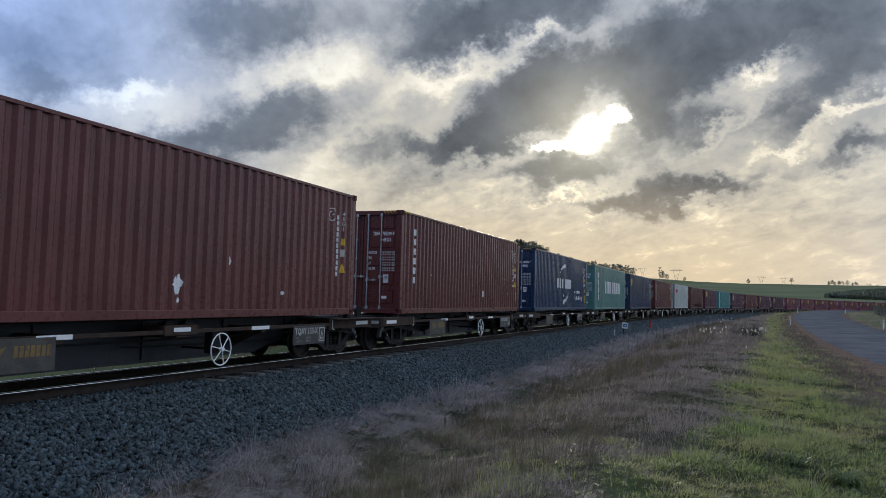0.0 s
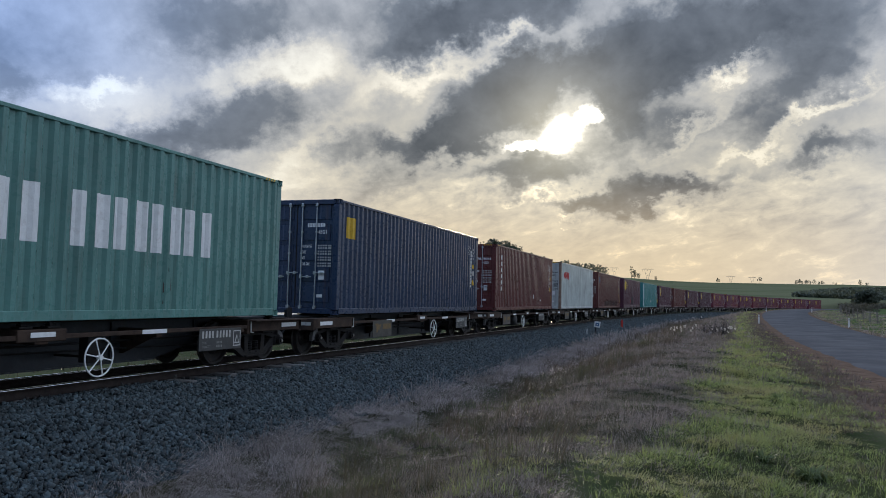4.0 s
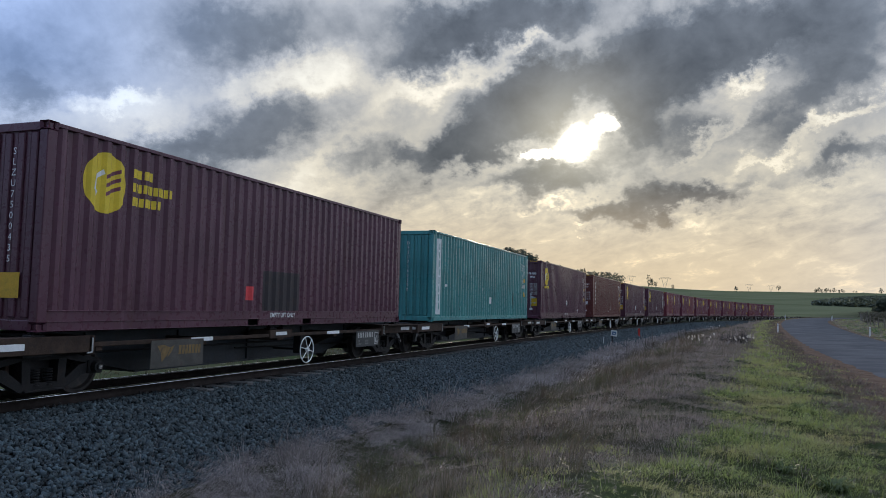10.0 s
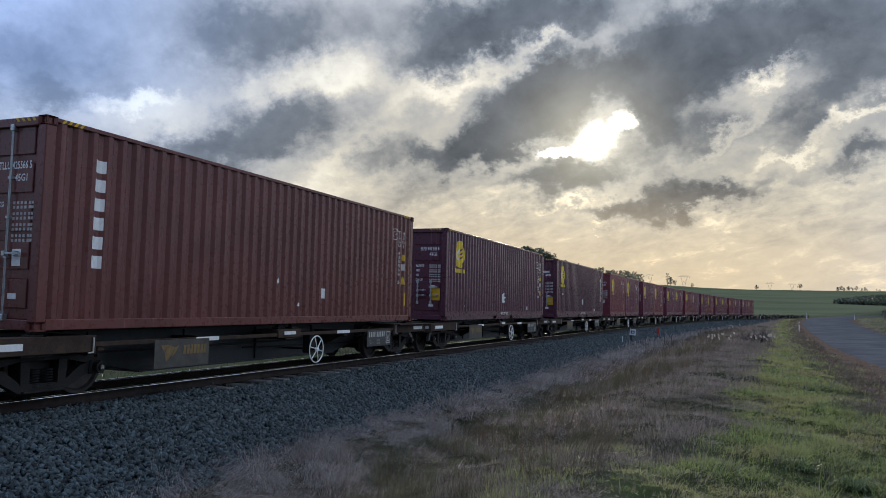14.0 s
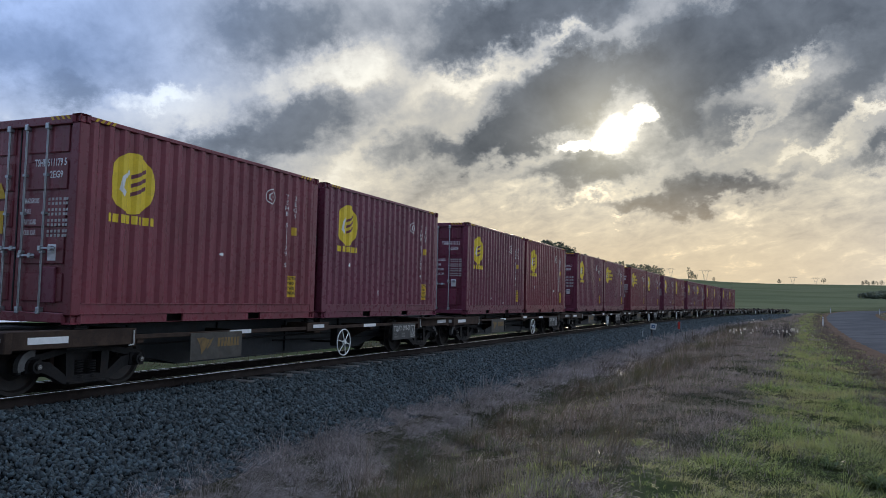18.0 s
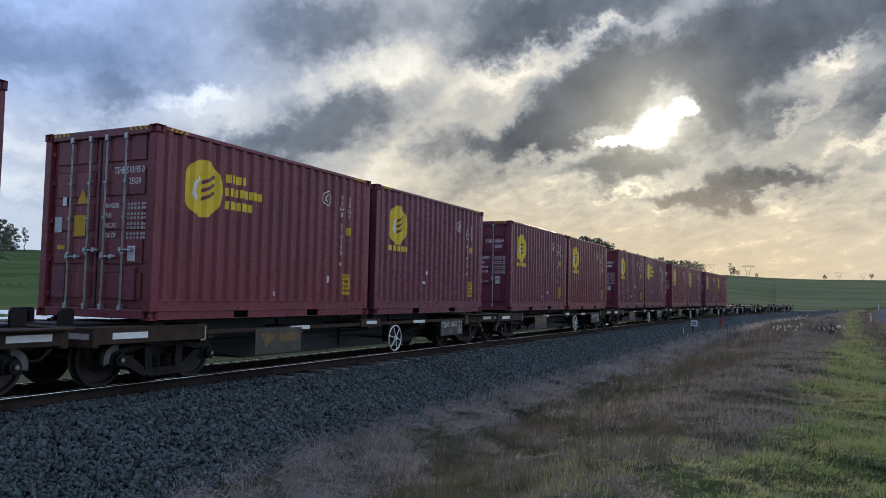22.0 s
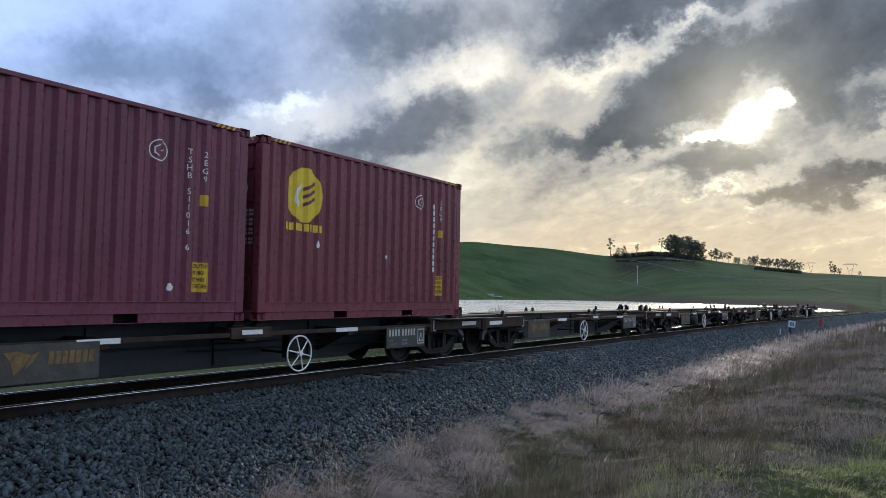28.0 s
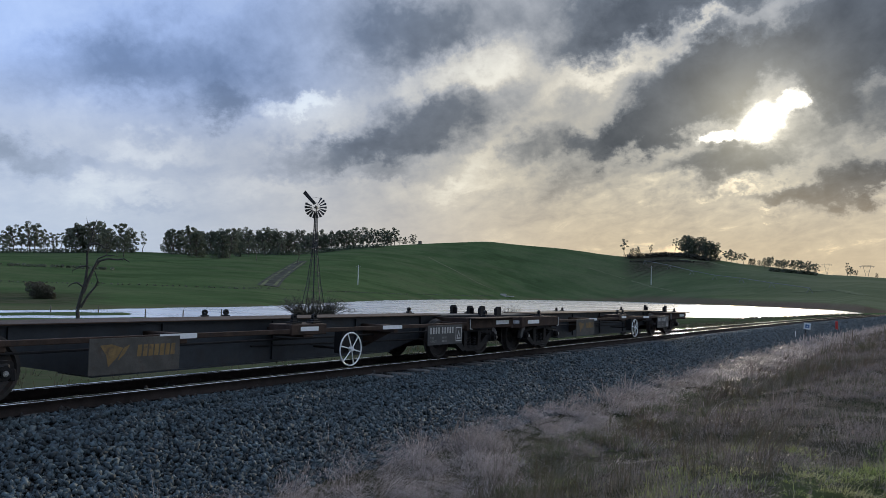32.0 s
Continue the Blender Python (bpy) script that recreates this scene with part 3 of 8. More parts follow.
ROAD_HALF = 2.88
ROAD_S = (15, 30, 45, 60, 80, 100, 130, 160, 200)
ROAD_Z = (-0.16, -0.30, -0.43, -0.45, -0.32, 0.05, 0.41, 0.62, 0.78)
ROAD_N = (14.07, 14.07, 14.24, 14.47, 14.48, 14.0, 13.71, 14.01, 14.47)


def eased(s, at, values):
    """A table read with its corners rounded off."""
    return sum(np.interp(s + d, at, values) for d in (-9.0, -4.5, 0.0, 4.5, 9.0)) / 5


def road_offset(s):
    """Side distance of the middle of the road."""
    return eased(s, ROAD_S, ROAD_N) + ROAD_HALF


def verge_level(s):
    """Height of the road and of the verge beside it."""
    return eased(s, ROAD_S, ROAD_Z)


WATER_Z = -2.0
SHORE_AZ = (-75, -62, -58, -53.8, -46, -43.6, -40.5, -35.8, -27.4, -19.1, -11.4, -6, -3.9, -2)
SHORE_NEAR = (72, 79, 81, 83, 84, 99, 100, 101, 112, 128, 143, 199, 258, 300)
SHORE_FAR = (98, 107, 110, 121, 143, 165, 205, 290, 438, 519, 400, 345, 268, 300)
RIDGE_AZ = (-180, -120, -75, -62.5, -57.5, -52, -47, -44, -39.3, -35, -29.5, -25.3, -22, -19.5, -18, -16.5, -15, -13.3, -11.5, -9.6, -6, -2.2, 2, 8.5, 14, 30, 90, 180)
RIDGE_EL = (1.0, 1.2, 1.9, 1.94, 2.14, 2.28, 2.45, 2.6, 3.15, 3.57, 3.86, 3.51, 3.2, 2.95, 3.05, 3.25, 3.2, 2.8, 2.5, 2.29, 1.74, 1.59, 1.5, 1.45, 1.4, 1.2, 1.0, 1.0)
RIDGE_R = 640.0


def bumps(x, y, size, seed=0.0):
    """Cheap smooth unevenness."""
    a = np.sin(x / size * 1.7 + seed) * np.cos(y / size * 1.3 + 2 * seed) + 0.6 * np.sin((x + y) / size * 2.9 + 3 * seed)
    return a + 0.4 * np.sin((x - 0.7 * y) / size * 5.3 + 5 * seed) * np.cos((x * 0.4 + y) / size * 4.1)


def land_height(x, y):
    s, n = nearest(x, y)
    zr = track(s)[3]
    fall = verge_level(s) - 0.03
    prof = np.interp(n, (-40, -9, -4.2, -3.1, -2.0, 2.0, 3.1, 4.0, 5.4), (-1.4, -1.3, -0.95, -0.80, -0.62, -0.62, -0.82, -0.98, -0.96))
    verge = -0.96 + (fall + 0.96) * step(n, 5.0, 9.0 + 3.0 * step(s, 60.0, 110.0))
    bank = fall + 0.35 * step(n, 22.0, 34.0) * step(s, 40, 140) + 0.25 * step(n, 20.5, 26)
    corr = np.where(n > 5.0, np.where(n > 20.5, bank, verge), prof)
    corr = corr + zr * (1 - step(n, 4, 9))
    corr = corr + 0.05 * bumps(x, y, 2.3) * step(np.abs(n), 3.4, 5.0) * (1 - step(n, 10.5, 11.5) * (1 - step(n, 20, 21.5)))
    corr = corr + (0.030 * bumps(x, y, 0.85, 4.0) + 0.015 * bumps(x, y, 0.5, 1.0)) * step(n, 4.2, 5.5) * (1 - step(n, 12.2, 13.4))
    r = np.hypot(x, y)
    az = np.degrees(np.arctan2(x, y))
    rn, rf = np.interp(az, SHORE_AZ, SHORE_NEAR), np.interp(az, SHORE_AZ, SHORE_FAR)
    ridge = 1.44 + RIDGE_R * np.tan(np.radians(np.interp(az, RIDGE_AZ, RIDGE_EL)))
    start = np.where((az > -76) & (az < -2), rf, 260.0)
    rise = step(r, start * 0.98, RIDGE_R) * 0.75 + 0.25 * np.clip((r - start) / (RIDGE_R - start), 0, 1) ** 2
    shore = np.clip((r - start) / 25.0, 0, 1)
    dam = step(az, -24, -14) * (1 - step(az, -4.5, -2.5)) * step(r - start, 0, 14) * (1 - step(r - start, 16, 60))   # earth wall at the far end
    far = -1.80 + 0.7 * shore + 1.9 * dam + (ridge + 1.0) * rise - step(r, RIDGE_R, 2600) * ridge * 0.7
    far = far + 0.5 * bumps(x, y, 55.0, 1.0) * step(r, start + 20, start + 120)
    inside = np.minimum(r - rn, rf - r) / 6.0
    lake = (az > -76) & (az < -2)
    spit = (1 - step(az, -55.5, -52.5)) * (1 - step(np.abs(r - 94 - 0.4 * (az + 58)), 3.0, 6.5))
    far = np.where(lake, far - np.clip(inside, 0, 1) * 1.5 * (far < 0.4) * (1 - 0.98 * spit), far)
    w = np.where(n < 0, step(-n, 9.0, 24.0), step(n, 26.0, 90.0))
    return corr * (1 - w) + far * w, s, n, r


def graded(parts_):
    out = [parts_[0][0]]
    for a, b, d0, d1 in parts_:
        v, i = a, 0
        while v < b - 1e-6:
            f = (v - a) / (b - a)
            v = min(b, v + d0 + (d1 - d0) * f)
            out.append(v)
    return np.array(sorted(set(np.round(out, 4))))


def road_edge(s):
    """Side distance of the asphalt's ragged edge on the railway's side."""
    return road_offset(s) - ROAD_HALF + 0.05 * np.sin(s * 1.9) + 0.04 * np.sin(s * 4.7)


def green_from(s):
    """Side distance at which the green strip of the verge begins."""
    return np.interp(s, (0, 7, 8.5, 10, 16, 24, 42, 56, 76, 110, 160), (8.4, 8.7, 9.2, 9.6, 9.8, 10.1, 10.8, 11.1, 11.3, 11.0, 11.2))


def green_to(s):
    """Side distance at which it ends and the shoulder of the road begins."""
    return np.interp(s, (0, 10, 16, 26, 42, 58, 77, 112, 160), (11.9, 11.7, 11.6, 11.9, 12.2, 12.5, 12.6, 12.2, 12.4))


def in_strip(s, n, x, y):
    """How far a place lies inside the green strip, from its ragged inner edge outwards."""
    return step(n + 0.25 * bumps(x, y, 1.4, 2.0), green_from(s) - 0.35, green_from(s) + 0.5)


def make_ground():
    xs = graded([(-4600, -900, 220, 90), (-900, -120, 22, 5), (-120, -22, 4, 0.8), (-22, -9, 0.45, 0.45), (-9, 5, 0.25, 0.25), (5, 24, 0.45, 0.45), (24, 140, 0.8, 8), (140, 900, 8, 40), (900, 4600, 90, 220)])
    ys = graded([(-4600, -450, 300, 60), (-450, -20, 30, 1.2), (-20, 1, 0.6, 0.6), (1, 26, 0.25, 0.25), (26, 60, 0.6, 0.6), (60, 180, 0.9, 3.0), (180, 760, 4, 7), (760, 4600, 20, 220)])
    X, Y = np.meshgrid(xs, ys)
    x, y = X.ravel(), Y.ravel()
    z, s, n, r = land_height(x, y)
    nx, ny = len(xs), len(ys)
    i = np.arange(nx * ny).reshape(ny, nx)
    faces = np.stack([i[:-1, :-1], i[:-1, 1:], i[1:, 1:], i[1:, :-1]], -1).reshape(-1, 4)
    me = from_arrays("ground", np.stack([x, y, z], 1), faces, M_GROUND, True)
    wob = 0.5 * bumps(x, y, 3.1, 2.0)
    off = road_offset(s)
    dry = step(n, 2.0, 3.4) * (1 - in_strip(s, n, x, y)) + (np.abs(n) < 3.5) + step(-n, 2, 4) * (1 - step(-n + 5 * wob, 18, 42)) * 0.6
    green = in_strip(s, n, x, y) * (1 - step(n + 0.5 * wob, green_to(s) - 0.4, green_to(s) + 0.5))
    bare = step(n + 0.5 * wob, green_to(s) - 0.2, green_to(s) + 0.8) * (1 - step(n, off + 3.0, off + 4.5))
    r, az = np.hypot(x, y), np.degrees(np.arctan2(x, y))
    rf = np.interp(az, SHORE_AZ, SHORE_FAR)
    bank = (az > -75) & (az < -2.5)
    bare = bare + bank * step(r - rf, -4, 0) * (1 - step(r - rf, 3 + 7 * step(az, -24, -14), 6 + 12 * step(az, -24, -14))) * (0.35 + 0.5 * step(az, -30, -16))
    dry = dry + step(az, -20.0, -18.5) * (1 - step(az, -13.8, -12.6)) * step(r + 25 * wob, 545, 600) * 0.95
    dry = dry + (1 - step(az + 2 * wob, -59.5, -55.5)) * step(r, 108, 122) * (1 - step(r + 10 * wob, 150, 185)) * 0.7
    # haze over the sunward hillside, put into the cover's alpha
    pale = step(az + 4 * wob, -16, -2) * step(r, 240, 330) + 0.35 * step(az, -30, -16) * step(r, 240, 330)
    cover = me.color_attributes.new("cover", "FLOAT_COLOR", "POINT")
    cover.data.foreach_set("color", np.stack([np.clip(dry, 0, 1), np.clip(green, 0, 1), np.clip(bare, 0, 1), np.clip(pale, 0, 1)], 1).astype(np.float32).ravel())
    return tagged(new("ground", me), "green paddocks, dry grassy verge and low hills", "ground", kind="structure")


def ribbon(name, ss, ns, zs, material, closed=True, smooth=False):
    """A strip that follows the track: a cross-section of (side, height) swept along the arc lengths ss."""
    rows = []
    for n, z in zip(ns, zs):
        n = n(ss) if callable(n) else np.full_like(ss, n)
        z = z(ss) if callable(z) else np.full_like(ss, z)
        px, py, pz = beside(ss, n, z)
        rows.append(np.stack([px, py, pz], 1))
    v = np.stack(rows, 1)
    m, c = v.shape[:2]
    i = np.arange(m * c).reshape(m, c)
    j = np.roll(i, -1, 1) if closed else i
    if closed:
        faces = np.stack([i[:-1], j[:-1], j[1:], i[1:]], -1).reshape(-1, 4)
    else:
        faces = np.stack([i[:-1, :-1], i[:-1, 1:], i[1:, 1:], i[1:, :-1]], -1).reshape(-1, 4)
    return from_arrays(name, v.reshape(-1, 3), faces[:, ::-1], material, smooth)


ground = make_ground()


def make_lake():
    az = np.linspace(SHORE_AZ[0], SHORE_AZ[-1], 60)
    rn, rf = np.interp(az, SHORE_AZ, SHORE_NEAR) * 0.93, np.interp(az, SHORE_AZ, SHORE_FAR) * 1.05
    rows = []
    for f in np.linspace(0, 1, 9):
        r = rn + (rf - rn) * f
        rows.append(np.stack([r * np.sin(np.radians(az)), r * np.cos(np.radians(az)), np.full_like(r, WATER_Z)], 1))
    v = np.stack(rows, 0)
    i = np.arange(9 * 60).reshape(9, 60)
    faces = np.stack([i[:-1, :-1], i[:-1, 1:], i[1:, 1:], i[1:, :-1]], -1).reshape(-1, 4)
    return tagged(new("water", from_arrays("water", v.reshape(-1, 3), faces[:, ::-1], M_WATER)), "rippled lake reflecting the cloudy sky", "water", kind="structure")


make_lake()
S_FINE = np.concatenate([np.arange(-420, -20, 8.0), np.arange(-20, 120, 1.0), np.arange(120, 560, 4.0)])


def road_level(s):
    return verge_level(s) - track(s)[3]


tagged(new("road", ribbon("road", S_FINE, [lambda s: road_edge(s) - 0.15, road_edge, lambda s: road_offset(s), lambda s: road_offset(s) + ROAD_HALF, lambda s: road_offset(s) + ROAD_HALF + 0.15],
                           [lambda s: road_level(s) - 0.10, lambda s: road_level(s), lambda s: road_level(s) + 0.05, lambda s: road_level(s), lambda s: road_level(s) - 0.10], M_ASPHALT, False, True)),
       "worn grey asphalt country road without markings", "road", kind="structure")
ballast = tagged(new("ballast", ribbon("ballast", S_FINE, [-3.25, -1.75, -1.35, 1.35, 1.75, 3.25], [-0.85, -0.285, -0.235, -0.235, -0.285, -0.88], M_BED, False)),
                 "bed of broken grey stone under the track", "ballast", kind="structure")

# ---- rails and sleepers ----
GAUGE = 1.067
RAIL_N = [-0.060, -0.060, -0.010, -0.010, -0.034, -0.034, 0.034, 0.034, 0.010, 0.010, 0.060, 0.060]
RAIL_Z = [-0.155, -0.143, -0.135, -0.040, -0.032, -0.001, -0.001, -0.032, -0.040, -0.135, -0.143, -0.155]
for side in (-1, 1):
    c = side * (GAUGE / 2 + 0.034)
    rail = tagged(new("rail", ribbon("rail", S_FINE, [c + v for v in RAIL_N], RAIL_Z, M_RAIL)), "long rusty steel rail with a polished top", "rail", group="rails of the track")
    part("running_surface", ribbon("running_surface", S_FINE, [c - 0.036, c - 0.036, c - 0.026, c + 0.026, c + 0.036, c + 0.036], [-0.020, -0.011, 0.002, 0.002, -0.011, -0.020], M_RAIL_HEAD), None, rail, "bright polished rail top")

# ---- containers ----
BOX_W, BOX_H = 2.438, 2.896
PITCH, DEEP = 0.278, 0.048
FACE_X = BOX_W / 2 - 0.012          # outer face of the corrugation


def wave(y):
    """Depth of the corrugation at y: 0 on the outer flats, DEEP in the grooves."""
    u = (y / PITCH) % 1.0
    pts = ((0.0, 0.0), (0.29, 0.0), (0.5, DEEP), (0.79, DEEP), (1.0, 0.0))
    for (a, da), (b, db) in zip(pts, pts[1:]):
        if u <= b:
            return da + (db - da) * (u - a) / (b - a)
    return 0.0


def breaks(y0, y1):
    out, i = [y0], math.floor(y0 / PITCH)
    while i * PITCH < y1:
        for u in (0.0, 0.29, 0.5, 0.79):
            y = (i + u) * PITCH
            if y0 + 1e-4 < y < y1 - 1e-4:
                out.append(y)
        i += 1
    return out + [y1]


def side_panel(y0, y1, z0, z1):
    bm = bmesh.new()
    prev = None
    for y in breaks(y0, y1):
        x = FACE_X - wave(y)
        ring = [bm.verts.new(p) for p in ((x, y, z0), (x, y, z1), (x - 0.02, y, z1), (x - 0.02, y, z0))]
        if prev:
            for i in range(4):
                bm.faces.new((prev[i], ring[i], ring[(i + 1) % 4], prev[(i + 1) % 4]))
        else:
            bm.faces.new(ring)
        prev = ring
    bm.faces.new(prev[::-1])
    bmesh.ops.recalc_face_normals(bm, faces=bm.faces)
    return bm


def prism(bm, outline, x0, x1):
    """A plate of the given (y, z) outline between two planes of x."""
    f = bm.faces.new([bm.verts.new((x0, y, z)) for y, z in outline])
    r = bmesh.ops.extrude_face_region(bm, geom=[f])
    vs = [v for v in r["geom"] if isinstance(v, bmesh.types.BMVert)]
    bmesh.ops.translate(bm, verts=vs, vec=(x1 - x0, 0, 0))
    return bm


def on_rail(bm, y, z, squeeze=1.0):
    """Flat lettering on the smooth lower rail of a container's right-hand side."""
    for v in bm.verts:
        v.co = Vector((BOX_W / 2 - 0.0125, y + v.co.x * squeeze, z + v.co.y))
    return bm


def casting():
    """Corner casting: a thick block with an oval hole in its outer faces, centred on its own middle."""
    bm = box(-0.081, 0.081, -0.089, 0.089, -0.059, 0.059)
    for axis in (0, 1):
        for f in [f for f in bm.faces if abs(f.normal[axis]) > 0.9]:
            bmesh.ops.inset_individual(bm, faces=[f], thickness=0.034)
            bmesh.ops.translate(bm, verts=f.verts[:], vec=-f.normal * 0.045)
    return bm


def hazard(bm, n, w, h):
    """Slanted warning strokes in the yz plane from the origin along +y."""
    for i in range(n):
        y = i * w * 2
        bm.faces.new([bm.verts.new((0, y + dy, dz)) for dy, dz in ((0, 0), (w, 0), (w * 1.9, h), (w * 0.9, h))])
    return bm


MESH = {}


def shared(key, build):
    if key not in MESH:
        MESH[key] = build()
    return MESH[key]


def dress(ob, material):
    """Paint of its own on a mesh that several objects share."""
    if not ob.data.materials:
        ob.data.materials.append(material)
    ob.material_slots[0].link = "OBJECT"
    ob.material_slots[0].material = material
    return ob


def door_mesh(w, h):
    """One door leaf: flat sheet with pressed horizontal ribs and a rubber-edged frame, its face towards -y."""
    bm = block(bmesh.new(), -w / 2, w / 2, 0.0, 0.045, 0.0, h, 0.006)
    return bm


def lock_bar(h):
    bm = rod(bmesh.new(), (0, -0.055, 0.03), (0, -0.055, h - 0.03), 0.017, 8)
    for z in (0.02, h - 0.10):
        block(bm, -0.035, 0.035, -0.085, 0.0, z, z + 0.09, 0.008)
    for z in (0.32 * h, 0.52 * h, 0.72 * h):
        block(bm, -0.03, 0.03, -0.075, 0.0, z, z + 0.035)
    return bm


def lock_handle():
    bm = block(bmesh.new(), -0.02, 0.30, -0.085, -0.07, -0.012, 0.012, 0.004)
    block(bm, -0.03, 0.03, -0.095, -0.03, -0.035, 0.035, 0.006)
    block(bm, 0.16, 0.22, -0.085, -0.015, -0.035, 0.035, 0.006)
    return bm


def letters(text, size, vertical=False, gap=1.06):
    """Flat lettering as a mesh in the xy plane, from its left edge and baseline."""
    cu = bpy.data.curves.new("letters", "FONT")
    cu.body = "\n".join(text) if vertical else text
    cu.size = size / 0.72
    cu.resolution_u = 2
    cu.offset = size * (0.0 if vertical else 0.03)
    cu.space_line = gap * 0.72
    if vertical:
        cu.align_x = "CENTER"
    ob = bpy.data.objects.new("letters", cu)
    me = bpy.data.meshes.new_from_object(ob)
    bpy.data.objects.remove(ob)
    bm = bmesh.new()
    bm.from_mesh(me)
    return bm


def on_side(bm, y, z, squeeze=1.0):
    """Moves flat lettering (x, y) on to the right-hand side of a container: along +y from y, upwards from z, laid into the corrugation."""
    for v in bm.verts:
        v.co = Vector((0.0, y + v.co.x * squeeze, z + v.co.y))
    lo, hi = min(v.co.y for v in bm.verts), max(v.co.y for v in bm.verts)
    for b in breaks(lo, hi)[1:-1]:
        bmesh.ops.bisect_plane(bm, geom=bm.verts[:] + bm.edges[:] + bm.faces[:], plane_co=(0, b, 0), plane_no=(0, 1, 0))
    for v in bm.verts:
        v.co.x = FACE_X - wave(v.co.y) + 0.003
    return bm


def on_end(bm, x, z, squeeze=1.0, y=-0.018):
    """Moves flat lettering on to an end that faces -y."""
    for v in bm.verts:
        v.co = Vector((x + v.co.x * squeeze, y, z + v.co.y))
    return bm


def plates(rects):
    bm = bmesh.new()
    for x0, x1, y0, y1 in rects:
        bm.faces.new([bm.verts.new(p) for p in ((x0, y0, 0), (x1, y0, 0), (x1, y1, 0), (x0, y1, 0))])
    return bm


def polygon(pts):
    bm = bmesh.new()
    bm.faces.new([bm.verts.new((a, b, 0)) for a, b in pts])
    return bm


def disc(w, h, n=44):
    return polygon([(w / 2 * math.cos(2 * math.pi * i / n), h / 2 * math.sin(2 * math.pi * i / n)) for i in range(n)])


def container(length, colour, label, doors=True, height=BOX_H, pockets=False, rods=True, grip=0.78):
    """A freight container; its door end (or blind end) faces -y, its right side +x."""
    L, W, H = length, BOX_W, height
    paintwork = PAINT[colour]
    root = tagged(new("shipping_container"), label, "container", group="containers on the train")
    half = L / 2

    def add(name, key, build, at=(0, 0, 0), turn=0.0, flip=False, material=None, lab="", parent=None):
        ob = part(name, shared((key, L, H), lambda: mesh_from(name, build())), None, parent or root, lab)
        ob.matrix_local = pose(*at, 0, 0, turn)
        return dress(ob, material or paintwork)

    for sx, turn in ((1, 0.0), (-1, 180.0)):
        add("side_panel", "panel%d" % pockets, lambda: side_panel(-half + 0.15, half - 0.15, 0.285 if pockets else 0.155, H - 0.065), turn=turn)
        add("top_rail", "toprail", lambda: box(W / 2 - 0.065, W / 2 - 0.002, -half + 0.17, half - 0.17, H - 0.070, H - 0.008, bevel=0.008), turn=turn)

        def bottom():
            if not pockets:
                bm = box(W / 2 - 0.05, W / 2 - 0.004, -half + 0.17, half - 0.17, 0.014, 0.160, bevel=0.008)
                return bm
            e = half - 0.17
            outline = [(-e, 0.290), (-e, 0.014), (-1.205, 0.014), (-1.205, 0.128), (-0.845, 0.128), (-0.845, 0.014), (0.845, 0.014), (0.845, 0.128), (1.205, 0.128), (1.205, 0.014), (e, 0.014), (e, 0.290)]
            bm = prism(bmesh.new(), outline, W / 2 - 0.05, W / 2 - 0.016)
            bmesh.ops.recalc_face_normals(bm, faces=bm.faces)
            return bm

        add("bottom_rail", "bottomrail%d" % pockets, bottom, turn=turn)
        if pockets:
            for key, z0, z1, x in (("lip", 0.276, 0.293, 0.002), ("ledge", 0.130, 0.142, 0.003), ("foot", 0.004, 0.0135, 0.003)):
                add("rail_lip", "rail" + key, lambda: box(W / 2 - 0.05, W / 2 + x, -half + 0.17, half - 0.17, z0, z1, bevel=0.003), turn=turn)
        for sy in (-1, 1):
            add("corner_post", "post", lambda: box(-0.075, 0.075, -0.085, 0.085, 0.119, H - 0.119, bevel=0.012), (sx * (W / 2 - 0.081), sy * (half - 0.09), 0))
            for z in (0.059, H - 0.059):
                add("corner_casting", "casting", casting, (sx * (W / 2 - 0.079), sy * (half - 0.087), z))

    def roof():
        bm = bmesh.new()
        n = int(L / 0.3)
        for i in range(n):
            y = -half + 0.15 + (L - 0.3) * (i + 0.5) / n
            block(bm, -W / 2 + 0.07, W / 2 - 0.07, y - 0.11, y + 0.11, H - 0.05, H - 0.012, 0.01)
        block(bm, -W / 2 + 0.06, W / 2 - 0.06, -half + 0.1, half - 0.1, H - 0.055, H - 0.035)
        return bm

    add("roof", "roof", roof)
    add("floor", "floor", lambda: block(box(-W / 2 + 0.06, W / 2 - 0.06, -half + 0.1, half - 0.1, 0.135, 0.15), -W / 2 + 0.22, W / 2 - 0.22, -half + 0.15, half - 0.15, 0.02, 0.14), material=M_STEEL)

    def end_wall():
        bm = bmesh.new()
        block(bm, -W / 2 + 0.15, W / 2 - 0.15, -0.02, 0.02, 0.14, H - 0.12)
        return bm

    def whole_end(at, turn):
        wall = add("end_wall", "end_wall", end_wall, at, turn)
        for i in range(9):
            add("end_rib", "endrib", lambda: box(-0.07, 0.07, -0.045, -0.018, 0.18, H - 0.14, bevel=0.02), (-W / 2 + 0.26 + (W - 0.52) * i / 8, 0, 0), parent=wall)
        add("end_beam", "endtop", lambda: box(-W / 2 + 0.15, W / 2 - 0.15, -0.05, 0.04, H - 0.13, H - 0.01, bevel=0.008), parent=wall)
        add("end_beam", "endfoot", lambda: box(-W / 2 + 0.15, W / 2 - 0.15, -0.05, 0.04, 0.01, 0.15, bevel=0.008), parent=wall)

    whole_end((0, half - 0.06, 0), 180)
    if not doors:
        whole_end((0, -half + 0.06, 0), 0)
        return root
    add("door_header", "header", lambda: box(-W / 2 + 0.15, W / 2 - 0.15, -half + 0.012, -half + 0.12, H - 0.13, H - 0.006, bevel=0.01))
